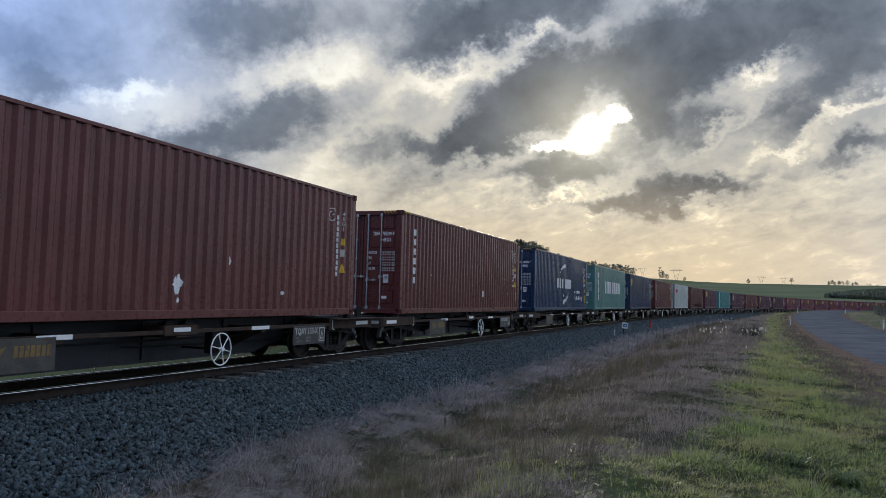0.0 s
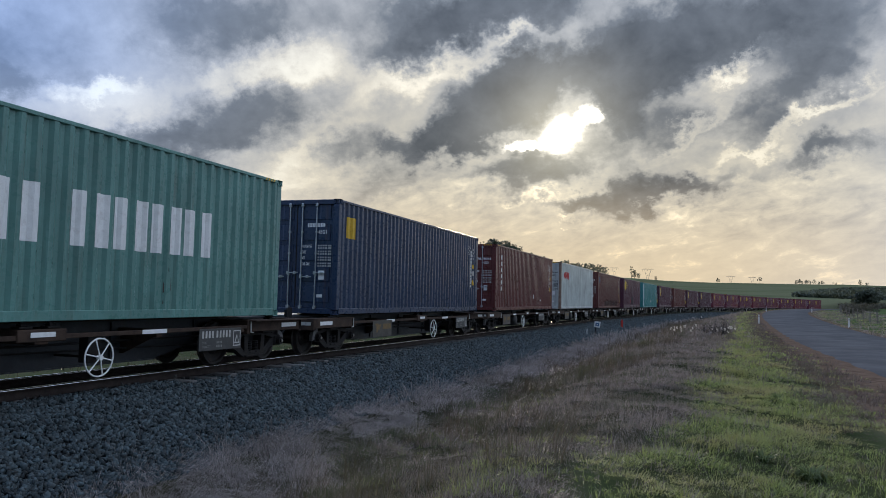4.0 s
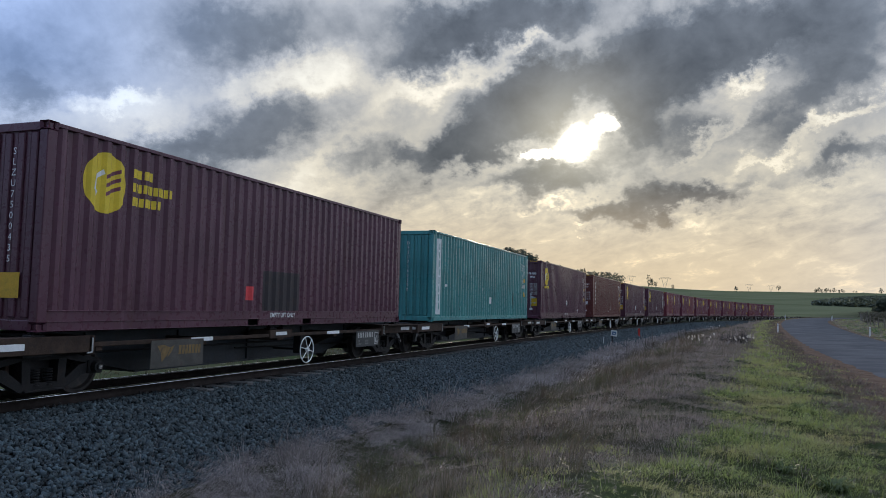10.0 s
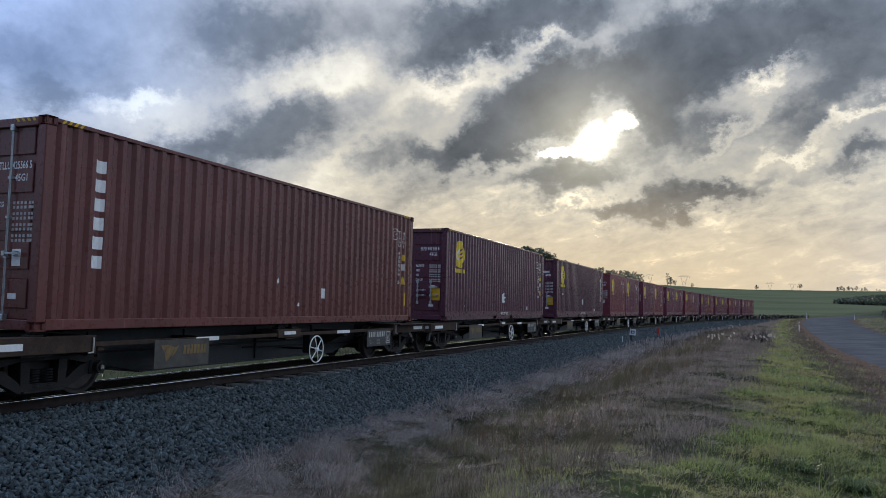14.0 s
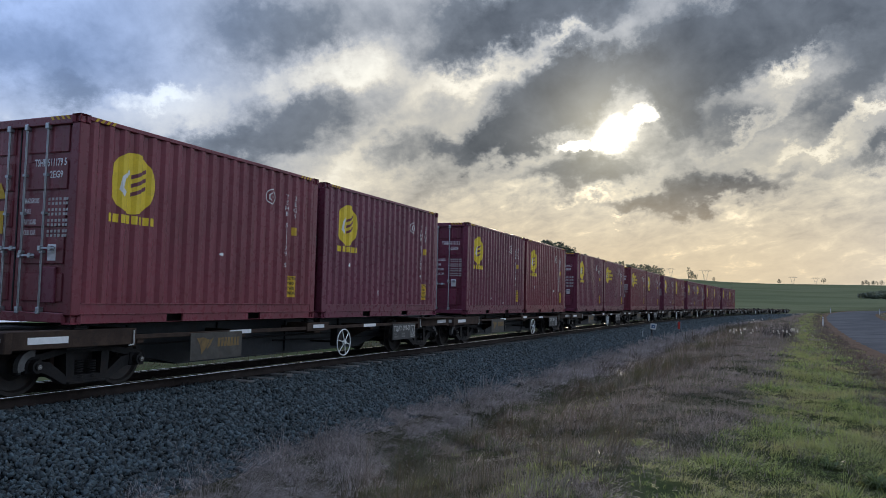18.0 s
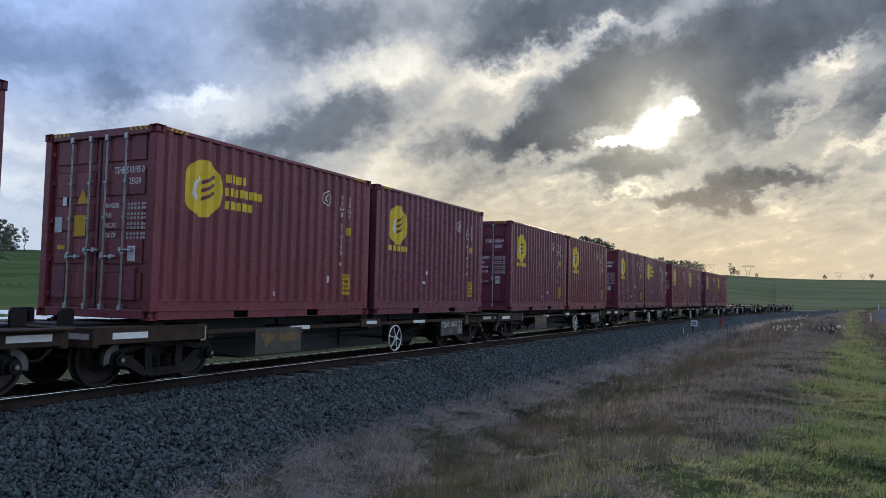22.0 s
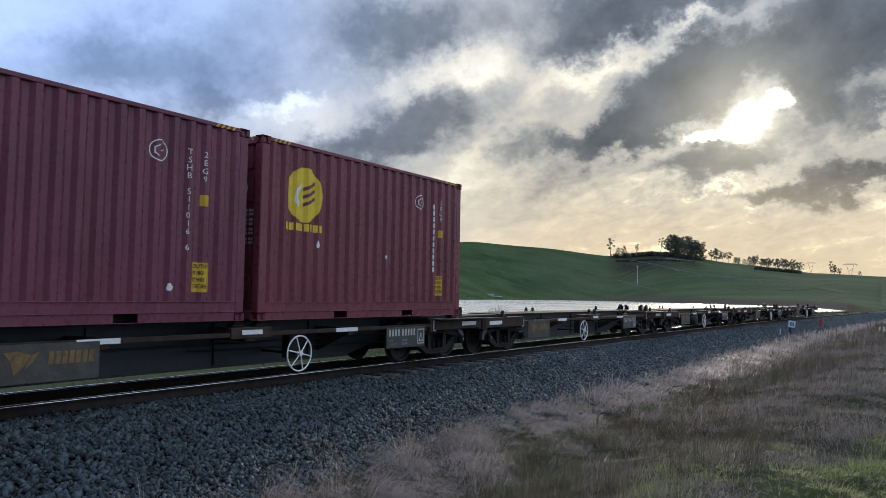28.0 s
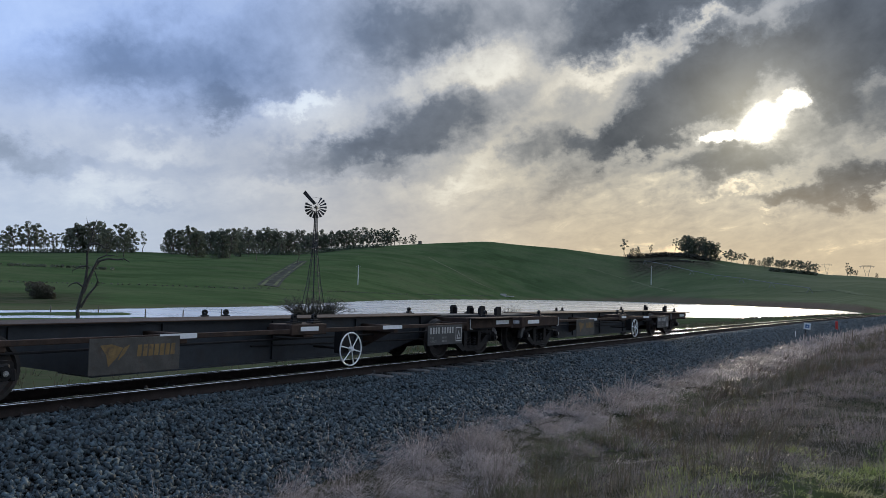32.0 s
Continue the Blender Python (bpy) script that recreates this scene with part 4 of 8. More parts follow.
    add("door_sill", "sill", lambda: box(-W / 2 + 0.15, W / 2 - 0.15, -half + 0.012, -half + 0.14, 0.012, 0.15, bevel=0.01))
    dw, dh = (W - 0.33) / 2, H - 0.29
    for sx in (-1, 1):
        d = add("door", "door", lambda: door_mesh(dw - 0.012, dh), (sx * dw / 2, -half + 0.075, 0.155))
        for i in range(5):
            z = dh * (i + 0.08) / 5.0
            add("door_rib", "rib", lambda: box(-dw / 2 + 0.09, dw / 2 - 0.09, -0.016, 0.002, 0.10, dh / 5 - 0.02, bevel=0.014), (0, 0, z), parent=d)
        for bx in (-0.35, 0.06) if sx > 0 else (-0.06, 0.35):
            if not rods:
                bx = bx * 1.1 + (0.10 if sx > 0 else -0.10)
            add("lock_rod", "bar%d" % rods, lambda: lock_bar(dh + 0.10 if rods else 0.78), (bx, 0.0, -0.05 if rods else 0.32), material=M_ZINC, lab="galvanised locking rod", parent=d)
            if not rods:
                add("handle", "handle", lock_handle, (bx, 0.0, 0.62), material=M_ZINC, lab="galvanised lever handle", parent=d)
            add("handle", "handle", lock_handle, (bx - (0.0 if bx < 0 else 0.02), 0.0, grip if bx < 0 else grip + 0.10), material=M_ZINC, lab="galvanised lever handle", parent=d)
        for z in (0.2, 0.75, 1.35, 1.95, dh - 0.2):
            add("hinge", "hinge", lambda: box(-0.05, 0.05, -0.03, 0.03, -0.04, 0.04, bevel=0.008), (sx * (dw / 2 + 0.005), -0.005, z), parent=d)
        add("gasket", "gasket", lambda: box(-0.010, 0.010, -0.01, 0.03, 0.0, dh), (-sx * (dw / 2 - 0.002), 0, 0), material=M_RUBBER, lab="black rubber seal", parent=d)
    return root


def mark(root, name, bm, material, label=""):
    return part(name, bm, material, root, label)


def hazard_marks(root, L, H=BOX_H, door=True):
    """Black and yellow height strips at the top of the near corner."""
    bm = hazard(bmesh.new(), 4, 0.05, 0.055)
    for v in bm.verts:
        v.co = Vector((BOX_W / 2 + 0.001, v.co.y - L / 2 + 0.24, v.co.z + H - 0.066))
    mark(root, "height_marking", bm, M_YELLOW, "yellow height warning strokes")
    bm = hazard(bmesh.new(), 4, 0.05, 0.055)
    for v in bm.verts:
        v.co = Vector((BOX_W / 2 + 0.001, v.co.y + L / 2 - 0.66, v.co.z + H - 0.066))
    mark(root, "height_marking", bm, M_YELLOW, "yellow height warning strokes")
    bm = hazard(bmesh.new(), 4, 0.05, 0.055)
    for v in bm.verts:
        v.co = Vector((v.co.y + L / 2 - 0.62, BOX_W / 2 + 0.001, v.co.z + H - 0.066))
        v.co = Vector((BOX_W / 2 - 0.20 - (v.co.x - L / 2 + 0.62), -L / 2 + 0.009, v.co.z))
    mark(root, "height_marking", bm, M_YELLOW, "yellow height warning strokes")
    mark(root, "height_marking", on_end(plates([(i * 0.10, i * 0.10 + 0.055, 0, 0.055) for i in range(4)]), -BOX_W / 2 + 0.20, H - 0.066, 1.0, -L / 2 + 0.009), M_YELLOW, "yellow height warning strokes")


def data_lines(root, L, H, number, code, colour=M_WHITE, words=(), size=0.075):
    """Number, type code and weight table on the right-hand door."""
    y = -L / 2 + 0.075 - 0.018
    mark(root, "container_number", on_end(letters(number, 0.105) if number else bar_word(11, 0.75, 0.1), 0.31, H - 0.70, 0.67, y), colour)
    mark(root, "type_code", on_end(letters(code, 0.10), 0.62, H - 0.87, 0.82, y), colour)
    for i, word in enumerate(words or ("MAXGROSS", "TARE", "PAYLOAD" if L < 7 else "NET", "CUB. CAP.")):
        mark(root, "weight_word", on_end(letters(word, size), 0.16, H - 1.22 - i * 0.15, 0.52 if size < 0.08 else 0.62, y), colour)
    rects = []
    for i in range(8):
        z = H - 1.19 - (i // 2) * 0.15 - (i % 2) * 0.062
        for x0 in (0.62, 0.69, 0.76, 0.83, 0.91, 0.96):
            rects.append((x0, x0 + 0.042, z, z + 0.040))
    tagged(mark(root, "weight_table", on_end(plates(rects), 0.0, 0.0, 1.0, y), M_DIM if colour is M_WHITE else colour), kind="stuff")
    mark(root, "data_plate", part_plate(0.66, 0.82, H - 2.03, H - 1.80, y - 0.004), M_CLEAN_WHITE, "pale metal data plate")
    mark(root, "small_label", part_plate(0.62, 0.78, 0.42, 0.50, y - 0.004), M_CLEAN_WHITE, "small white label")


def part_plate(x0, x1, z0, z1, y):
    return box(x0, x1, y, y + 0.004, z0, z1)


def bar_word(n, w, h, gap=0.25, tall=False):
    """A row of n plain bars, as wide as a word of n letters."""
    cell = w / n
    return plates([(i * cell + cell * gap / 2, (i + 1) * cell - cell * gap / 2, 0, h) for i in range(n)])


def stacked_bars(n, w, h, gap=0.22):
    cell = h / n
    rects = []
    for i in range(n):
        z0, z1 = -(i + 1) * cell + cell * gap / 2, -i * cell - cell * gap / 2
        rects.append((-w * 0.33, w * 0.33, z0, z1))
    return plates(rects)


def gold_emblem(root, y, z, w=0.84, h=0.92, words=True, wide=False):
    """Round gold emblem with slanting dark strokes, and the word under it as plain bars."""
    mark(root, "emblem", on_side(disc(w, h), y, z), M_GOLD, "round gold emblem")
    bm = bmesh.new()
    for i in range(3):
        cy = -0.20 + i * 0.13
        bm.faces.new([bm.verts.new((a, cy + b, 0)) for a, b in ((-0.02, 0.0), (0.27, 0.13), (0.27, 0.19), (-0.02, 0.06))])
    bm = on_side(bm, y, z)
    for v in bm.verts:
        v.co.x += 0.002
    mark(root, "emblem_stroke", bm, PAINT["maroon"], "dark slanting strokes")
    bm = on_side(polygon([(-0.06, 0.20), (-0.22, 0.08), (-0.25, -0.12), (-0.17, -0.22), (-0.14, -0.14), (-0.19, -0.08), (-0.16, 0.05), (-0.04, 0.13)]), y, z)
    for v in bm.verts:
        v.co.x += 0.002
    mark(root, "emblem_stroke", bm, M_WHITE, "pale hooked stroke")
    if wide:
        for i, (n, l) in enumerate(((4, 0.50), (11, 0.92), (7, 0.66))):
            mark(root, "logo_word", on_side(bar_word(n, l, 0.14), y + w / 2 + 0.10, z + 0.17 - i * 0.22), M_GOLD)
    elif words:
        mark(root, "logo_word", on_side(bar_word(8, 0.92, 0.125), y - 0.46, z - h / 2 - 0.145), M_GOLD)


def far_end_marks(root, L, H, number, caution=True):
    """Vertical number, small ring and warning labels by the far end of the right-hand side."""
    y = L / 2 - (0.92 if L < 7 else 0.68)
    tagged(mark(root, "side_number", on_side(letters(number, 0.088, True, 1.27) if number else stacked_bars(11, 0.06, 1.45), y - 0.16, H - 0.55), M_WHITE), kind="stuff")
    mark(root, "side_code", on_side(letters("2EG9" if L < 7 else "45G1", 0.088, True, 1.35), y + 0.12, H - 0.55), M_WHITE)
    ring, n = bmesh.new(), 26
    arcs = [[ring.verts.new((r * math.cos(2 * math.pi * i / n), r * math.sin(2 * math.pi * i / n), 0)) for i in range(n)] for r in (0.150, 0.132)]
    for i in range(n):
        ring.faces.new((arcs[0][i], arcs[0][(i + 1) % n], arcs[1][(i + 1) % n], arcs[1][i]))
    for stroke in (((0.0, 0.085), (-0.085, 0.04), (-0.085, -0.05), (-0.015, -0.085), (-0.02, -0.066), (-0.066, -0.04), (-0.066, 0.03), (0.0, 0.066)), ((0.0, -0.02), (0.08, 0.015), (0.08, 0.03), (0.0, -0.005))):
        ring.faces.new([ring.verts.new((a, b, 0)) for a, b in stroke])
    mark(root, "ring_mark", on_side(ring, y - (0.66 if L < 7 else 0.44), H - 0.57), M_WHITE)
    mark(root, "yellow_label", on_side(plates([(0, 0.12, 0, 0.16)]), y + 0.06, H - 1.25), M_YELLOW, "small yellow label")
    if L > 7:
        mark(root, "paper_label", on_side(plates([(0, 0.13, 0, 0.17)]), y + 0.04, H - 1.52), M_DIM, "small pale data label")
        mark(root, "warning_triangle", on_side(polygon([(0, 0), (0.22, 0), (0.11, 0.22)]), y + 0.0, H - 1.90), M_YELLOW, "yellow warning triangle")
    if caution:
        mark(root, "caution_label", on_side(plates([(0, 0.30, 0, 0.42)]), y - 0.04, 0.42), M_YELLOW, "yellow caution label")
        for i, word in enumerate(("CAUTION", "9'6\" HIGH", "8'2\" WIDE", "CONTAINER")):
            bm = on_side(letters(word, 0.058), y - 0.02, 0.76 - i * 0.095, 0.27 / (0.058 * 1.05 * len(word)))
            for v in bm.verts:
                v.co.x += 0.002
            mark(root, "caution_text", bm, M_BLACK)


def torn_label(root, y, z, w, h, seed):
    """Remains of a pasted sheet: ragged white scraps."""
    rnd = random.Random(seed)
    for i in range(6):
        a, b = rnd.uniform(-0.4, 0.4) * w, rnd.uniform(-0.4, 0.4) * h
        n, s = 11, rnd.uniform(0.18, 0.42)
        pts = [(a + w * s * rnd.uniform(0.35, 1.0) * math.cos(2 * math.pi * j / n), b + h * s * rnd.uniform(0.35, 1.0) * math.sin(2 * math.pi * j / n)) for j in range(n)]
        bm = on_side(polygon(pts), y, z)
        for v in bm.verts:
            v.co.x += 0.0006 * i
        mark(root, "torn_label", bm, M_CLEAN_WHITE, "torn white paper label")


def dirt_runs(root, y, z0, z1, seed, n=9, material=M_BLACK, wide=1.0):
    """Black scrapes down the side."""
    rnd = random.Random(seed)
    for i in range(n):
        a, b = sorted((rnd.uniform(z0, z1), rnd.uniform(z0, z1)))
        o, w = rnd.uniform(-0.07, 0.07) / wide, rnd.uniform(0.008, 0.03) * wide
        mark(root, "scrape", on_side(polygon([(o, a), (o + w, a + 0.03), (o + w * 0.8, b - 0.05), (o + w * 0.3, b), (o - 0.004, (a + b) / 2)]), y, 0.0), material, "dark scrape")


def scuffs(root, L, seed, n=4):
    """Torn paper labels and scraped patches on the side."""
    rnd = random.Random(seed)
    for _ in range(n):
        y, z, w, h = rnd.uniform(-L / 2 + 1, L / 2 - 1), rnd.uniform(0.35, 1.3), rnd.uniform(0.06, 0.16), rnd.uniform(0.08, 0.2)
        pts = [(w * rnd.uniform(0.5, 1) * math.cos(a), h * rnd.uniform(0.5, 1) * math.sin(a)) for a in [2 * math.pi * i / 9 for i in range(9)]]
        mark(root, "torn_label", on_side(polygon([(a / 2, b / 2) for a, b in pts]), y, z), M_WHITE, "torn white paper label")

# ---- wagons ----
WHEEL_R = 0.42
AXLES = (-6.56, -4.78, 4.78, 6.56)


def lathe(profile, n=28):
    """A body turned about the x axis from (x, radius) pairs."""
    bm = bmesh.new()
    rings = [[bm.verts.new((x, r * math.cos(2 * math.pi * i / n), r * math.sin(2 * math.pi * i / n))) for i in range(n)] for x, r in profile]
    for a, b in zip(rings, rings[1:]):
        for i in range(n):
            bm.faces.new((a[i], a[(i + 1) % n], b[(i + 1) % n], b[i]))
    bm.faces.new(rings[0][::-1])
    bm.faces.new(rings[-1])
    bmesh.ops.recalc_face_normals(bm, faces=bm.faces)
    return bm


def wheel_mesh():
    """Wheel disc with a dished web, hub and flange; +x is its outer side."""
    return lathe([(-0.075, 0.10), (-0.075, 0.14), (-0.03, 0.20), (-0.02, 0.33), (-0.062, 0.36), (-0.062, 0.44), (-0.045, 0.447), (-0.030, 0.421), (0.062, 0.412), (0.065, 0.365), (0.02, 0.34), (0.0, 0.21), (0.055, 0.15), (0.075, 0.14), (0.075, 0.09)])


def spoked_wheel():
    bm = bmesh.new()
    n, R, r = 32, 0.285, 0.0135
    ring = []
    for i in range(n):
        a = 2 * math.pi * i / n
        ring.append([bm.verts.new((r * math.cos(b), (R + r * math.sin(b)) * math.cos(a), (R + r * math.sin(b)) * math.sin(a))) for b in [math.pi * j / 3 for j in range(6)]])
    for i in range(n):
        for j in range(6):
            bm.faces.new((ring[i][j], ring[(i + 1) % n][j], ring[(i + 1) % n][(j + 1) % 6], ring[i][(j + 1) % 6]))
    return bm


def wheel_spoke():
    return rod(bmesh.new(), (0.02, 0, 0.03), (0, 0, 0.285), 0.011, 6)


def crescent():
    """Curved cast adapter that hugs the axle's outer side."""
    arc = [radians(v) for v in range(85, 200, 14)]
    outline = [(0.235 * math.cos(v), 0.225 * math.sin(v)) for v in arc] + [(0.135 * math.cos(v), 0.135 * math.sin(v)) for v in reversed(arc)]
    bm = prism(bmesh.new(), outline, 0.06, 0.15)
    bmesh.ops.recalc_face_normals(bm, faces=bm.faces)
    return bm


def side_frame():
    """Cast bogie side: arched top chord, dipped bottom chord, spring window between two columns, an axle jaw at each end."""
    bm = bmesh.new()
    prism(bm, [(-1.07, 0.43), (-1.05, 0.54), (-0.72, 0.585), (-0.40, 0.66), (0.40, 0.66), (0.72, 0.585), (1.05, 0.54), (1.07, 0.43), (0.98, 0.47), (0.74, 0.49), (0.36, 0.565), (-0.36, 0.565), (-0.74, 0.49), (-0.98, 0.47)], 0.0, 0.13)
    prism(bm, [(-0.78, 0.485), (-0.62, 0.46), (-0.34, 0.255), (0.34, 0.255), (0.62, 0.46), (0.78, 0.485), (0.77, 0.33), (0.66, 0.30), (0.37, 0.14), (-0.37, 0.14), (-0.66, 0.30), (-0.77, 0.33)], 0.003, 0.137)
    for sgn in (-1, 1):
        prism(bm, [(sgn * 0.225, 0.25), (sgn * 0.36, 0.25), (sgn * 0.38, 0.57), (sgn * 0.235, 0.57)], -0.02, 0.155)
        block(bm, 0.01, 0.125, sgn * 1.06 - 0.035, sgn * 1.06 + 0.035, 0.31, 0.45, 0.012)
    block(bm, 0.09, 0.19, -0.33, 0.33, 0.135, 0.165, 0.008)
    bmesh.ops.recalc_face_normals(bm, faces=bm.faces)
    return bm


def coil():
    bm = bmesh.new()
    for i in range(7):
        bmesh.ops.create_cone(bm, cap_ends=True, segments=10, radius1=0.062, radius2=0.062, depth=0.018, matrix=Matrix.Translation((0, 0, 0.22 + i * 0.036)))
    return bm


def twist_lock():
    """Container lock: a stepped foot and an upright lug with a round eye."""
    bm = block(block(bmesh.new(), -0.08, 0.08, -0.11, 0.11, 0.0, 0.03, 0.006), -0.05, 0.05, -0.06, 0.06, 0.03, 0.06, 0.008)
    n, front, back = 14, [], []
    for x, rings in ((0.022, front), (-0.022, back)):
        for r in (0.052, 0.022):
            rings.append([bm.verts.new((x, r * math.cos(2 * math.pi * i / n), 0.105 + r * math.sin(2 * math.pi * i / n))) for i in range(n)])
    for i in range(n):
        j = (i + 1) % n
        bm.faces.new((front[0][i], front[0][j], front[1][j], front[1][i]))
        bm.faces.new((back[0][j], back[0][i], back[1][i], back[1][j]))
        bm.faces.new((front[0][j], front[0][i], back[0][i], back[0][j]))
        bm.faces.new((front[1][i], front[1][j], back[1][j], back[1][i]))
    bmesh.ops.recalc_face_normals(bm, faces=bm.faces)
    return bm


def guide_plate():
    """Upright stop on the wagon's end: a thick plate with clipped upper corners and a stiffening web."""
    bm = prism(bmesh.new(), [(-0.115, 0.0), (0.115, 0.0), (0.115, 0.22), (0.085, 0.265), (-0.085, 0.265), (-0.115, 0.22)], -0.025, 0.025)
    prism(bm, [(-0.02, 0.0), (0.02, 0.0), (0.02, 0.21), (-0.02, 0.21)], 0.026, 0.11)
    bmesh.ops.recalc_face_normals(bm, faces=bm.faces)
    return bm


def slab(bm, outline, half):
    """Adds an upright plate across the wagon, its outline in x and z."""
    rows = [[bm.verts.new((x, y, z)) for x, z in outline] for y in (-half, half)]
    bm.faces.new(rows[0])
    bm.faces.new(rows[1][::-1])
    for i in range(len(outline)):
        j = (i + 1) % len(outline)
        bm.faces.new((rows[0][j], rows[0][i], rows[1][i], rows[1][j]))
    return bm


def wagon(label, early=False, upstands=0, tank=False):
    """A skeleton container wagon: -y is the end that comes first, z = 0 the rail. early: the side on which the brake wheel comes before the middle bracket."""
    y_board, y_wheel, y_number = (-4.16, -0.98, 3.20) if early else (-3.22, 1.05, 4.10)
    root = tagged(new("container_wagon"), label, "wagon", group="wagons of the train")

    def add(name, key, build, material, at=(0, 0, 0), turn=0.0, lab="", parent=None, smooth=False):
        ob = part(name, shared(("wagon", key), lambda: mesh_from(name, build(), material, smooth)), None, parent or root, lab)
        ob.matrix_local = pose(*at, 0, 0, turn)
        return ob

    def sill():
        """Fish-bellied centre girder."""
        bm = bmesh.new()
        prof = [(-7.1, 0.62), (-4.75, 0.52), (-3.3, 0.22), (3.3, 0.22), (4.75, 0.52), (7.1, 0.62), (7.1, 0.90), (-7.1, 0.90)]
        f = bm.faces.new([bm.verts.new((-0.36, y, z)) for y, z in prof])
        r = bmesh.ops.extrude_face_region(bm, geom=[f])
        bmesh.ops.translate(bm, verts=[v for v in r["geom"] if isinstance(v, bmesh.types.BMVert)], vec=(0.72, 0, 0))
        bmesh.ops.recalc_face_normals(bm, faces=bm.faces)
        block(bm, -0.42, 0.42, -7.1, 7.1, 0.90, 0.925)
        block(bm, -0.40, 0.40, -3.3, 3.3, 0.20, 0.22)
        for y in (-4.4, -2.2, 0, 2.2, 4.4):
            block(bm, -0.40, 0.40, y - 0.02, y + 0.02, 0.50 if abs(y) > 4 else 0.25, 0.90)
        return bm

    add("centre_girder", "sill", sill, M_GIRDER)
    add("top_flange", "flange", lambda: box(-0.52, 0.52, -5.0, 5.0, 0.926, 0.945, bevel=0.004), M_RUSTY)
    for sy in (-1, 1):
        turn = 0 if sy < 0 else 180

        for sx in (-1, 1):
            add("platform_side", "pside", lambda: block(box(-0.03, 0.03, -7.15, -5.08, 0.66, 0.885, bevel=0.01), -0.19, 0.03, -7.15, -5.08, 0.872, 0.90, 0.006), M_RUSTY, (sx * 1.17, 0, 0) if sy < 0 else (sx * 1.17, 0, 0), 0 if (sx > 0) == (sy < 0) and sy < 0 else (180 if sy > 0 else 0), lab="rusty brown platform side")
        add("headstock", "headstock", lambda: box(-1.20, 1.20, -7.18, -7.06, 0.62, 0.898, bevel=0.012), M_RUSTY, turn=turn)
        for sx in (-1, 1):
            add("reflector", "reflector_end", lambda: box(-0.25, 0.25, -0.003, 0.003, -0.04, 0.04), M_DIM, (sx * 0.88, sy * 7.184, 0.775), lab="white reflective strip")
        add("cross_beam", "crossbeam", lambda: box(-1.20, 1.20, -5.14, -5.02, 0.62, 0.898, bevel=0.012), M_RUSTY, turn=turn)
        add("bolster_beam", "bolsterbeam", lambda: box(-1.13, 1.13, -6.2, -5.7, 0.62, 0.86, bevel=0.01), M_STEEL, turn=turn)
        add("deck_plate", "deckplate", lambda: box(-1.0, 1.0, -7.05, -6.0, 0.862, 0.874, bevel=0.003), M_RUSTY, turn=turn)
        for sx in (-1, 1):
            add("reflector", "reflector_long", lambda: box(-0.003, 0.003, -0.31, 0.31, -0.045, 0.045), M_CLEAN_WHITE, (sx * 1.2035, sy * (6.62 if sx * sy > 0 else 6.55), 0.775), lab="white reflective strip")
            add("corner_post", "steppost", lambda: rod(rod(bmesh.new(), (0, 0, 0), (0, 0, 0.21), 0.012, 6), (0, 0, 0), (0, 0.09, -0.01), 0.011, 6), M_DIM, (sx * 1.225, sy * 5.10, 0.66), 0 if sy > 0 else 180, lab="white grab iron")
        add("coupler", "coupler", lambda: block(block(bmesh.new(), -0.11, 0.11, -7.36, -7.0, 0.56, 0.76, 0.03), -0.16, 0.16, -7.42, -7.26, 0.53, 0.80, 0.03), M_STEEL, turn=turn)
        add("brake_hose", "hose", lambda: rod(rod(bmesh.new(), (0.42, -7.15, 0.62), (0.36, -7.33, 0.42), 0.022, 7), (0.36, -7.33, 0.42), (0.2, -7.46, 0.40), 0.022, 7), M_RUBBER, turn=turn)
        # bogie
        add("bogie_bolster", "bolster", lambda: box(-0.77, 0.77, -5.99, -5.35, 0.20, 0.61, bevel=0.03) if sy < 0 else box(-0.77, 0.77, 5.35, 5.99, 0.20, 0.61, bevel=0.03), M_STEEL) if sy < 0 else add("bogie_bolster", "bolster2", lambda: box(-0.77, 0.77, 5.35, 5.99, 0.20, 0.61, bevel=0.03), M_STEEL)
        for sx in (-1, 1):
            fr = add("bogie_side_frame", "sideframe", side_frame, M_STEEL, (sx * 0.80, sy * 5.67, 0), 0 if sx > 0 else 180)
            for dy in (-0.11, 0.11):
                add("spring", "coil", coil, M_STEEL, (0.10, dy, 0), parent=fr, lab="dark coil spring")
            for dy in (-0.89, 0.89):
                add("axle_box", "axlebox", lambda: rod(rod(block(bmesh.new(), 0.02, 0.15, -0.11, 0.11, -0.10, 0.10, 0.02), (0.13, 0, 0), (0.24, 0, 0), 0.085, 14), (0.24, 0, 0), (0.262, 0, 0), 0.05, 12), M_STEEL, (0.02, dy, 0.42), parent=fr, lab="black axle bearing with a shiny cap")
                if dy * sy > 0:
                    ad = add("adapter", "adapter", crescent, M_ADAPTER, (0.02, dy, 0.42), parent=fr, lab="pale grey cast axle adapter")
                    if dy * sx > 0:
                        ad.matrix_local = pose(0.02, dy, 0.42) @ Matrix.Diagonal((1, -1, 1, 1))
                add("axle_cap", "axlecap", lambda: rod(bmesh.new(), (0.262, 0, 0), (0.272, 0, 0), 0.034, 12), M_TYRE, (0.02, dy, 0.42), parent=fr, lab="shiny axle end")
                add("brake_block", "block", lambda: box(-0.10, -0.02, -0.035, 0.035, -0.14, 0.14, bevel=0.01), M_RUSTY, (-0.03, dy - math.copysign(0.47, dy), 0.42), parent=fr)
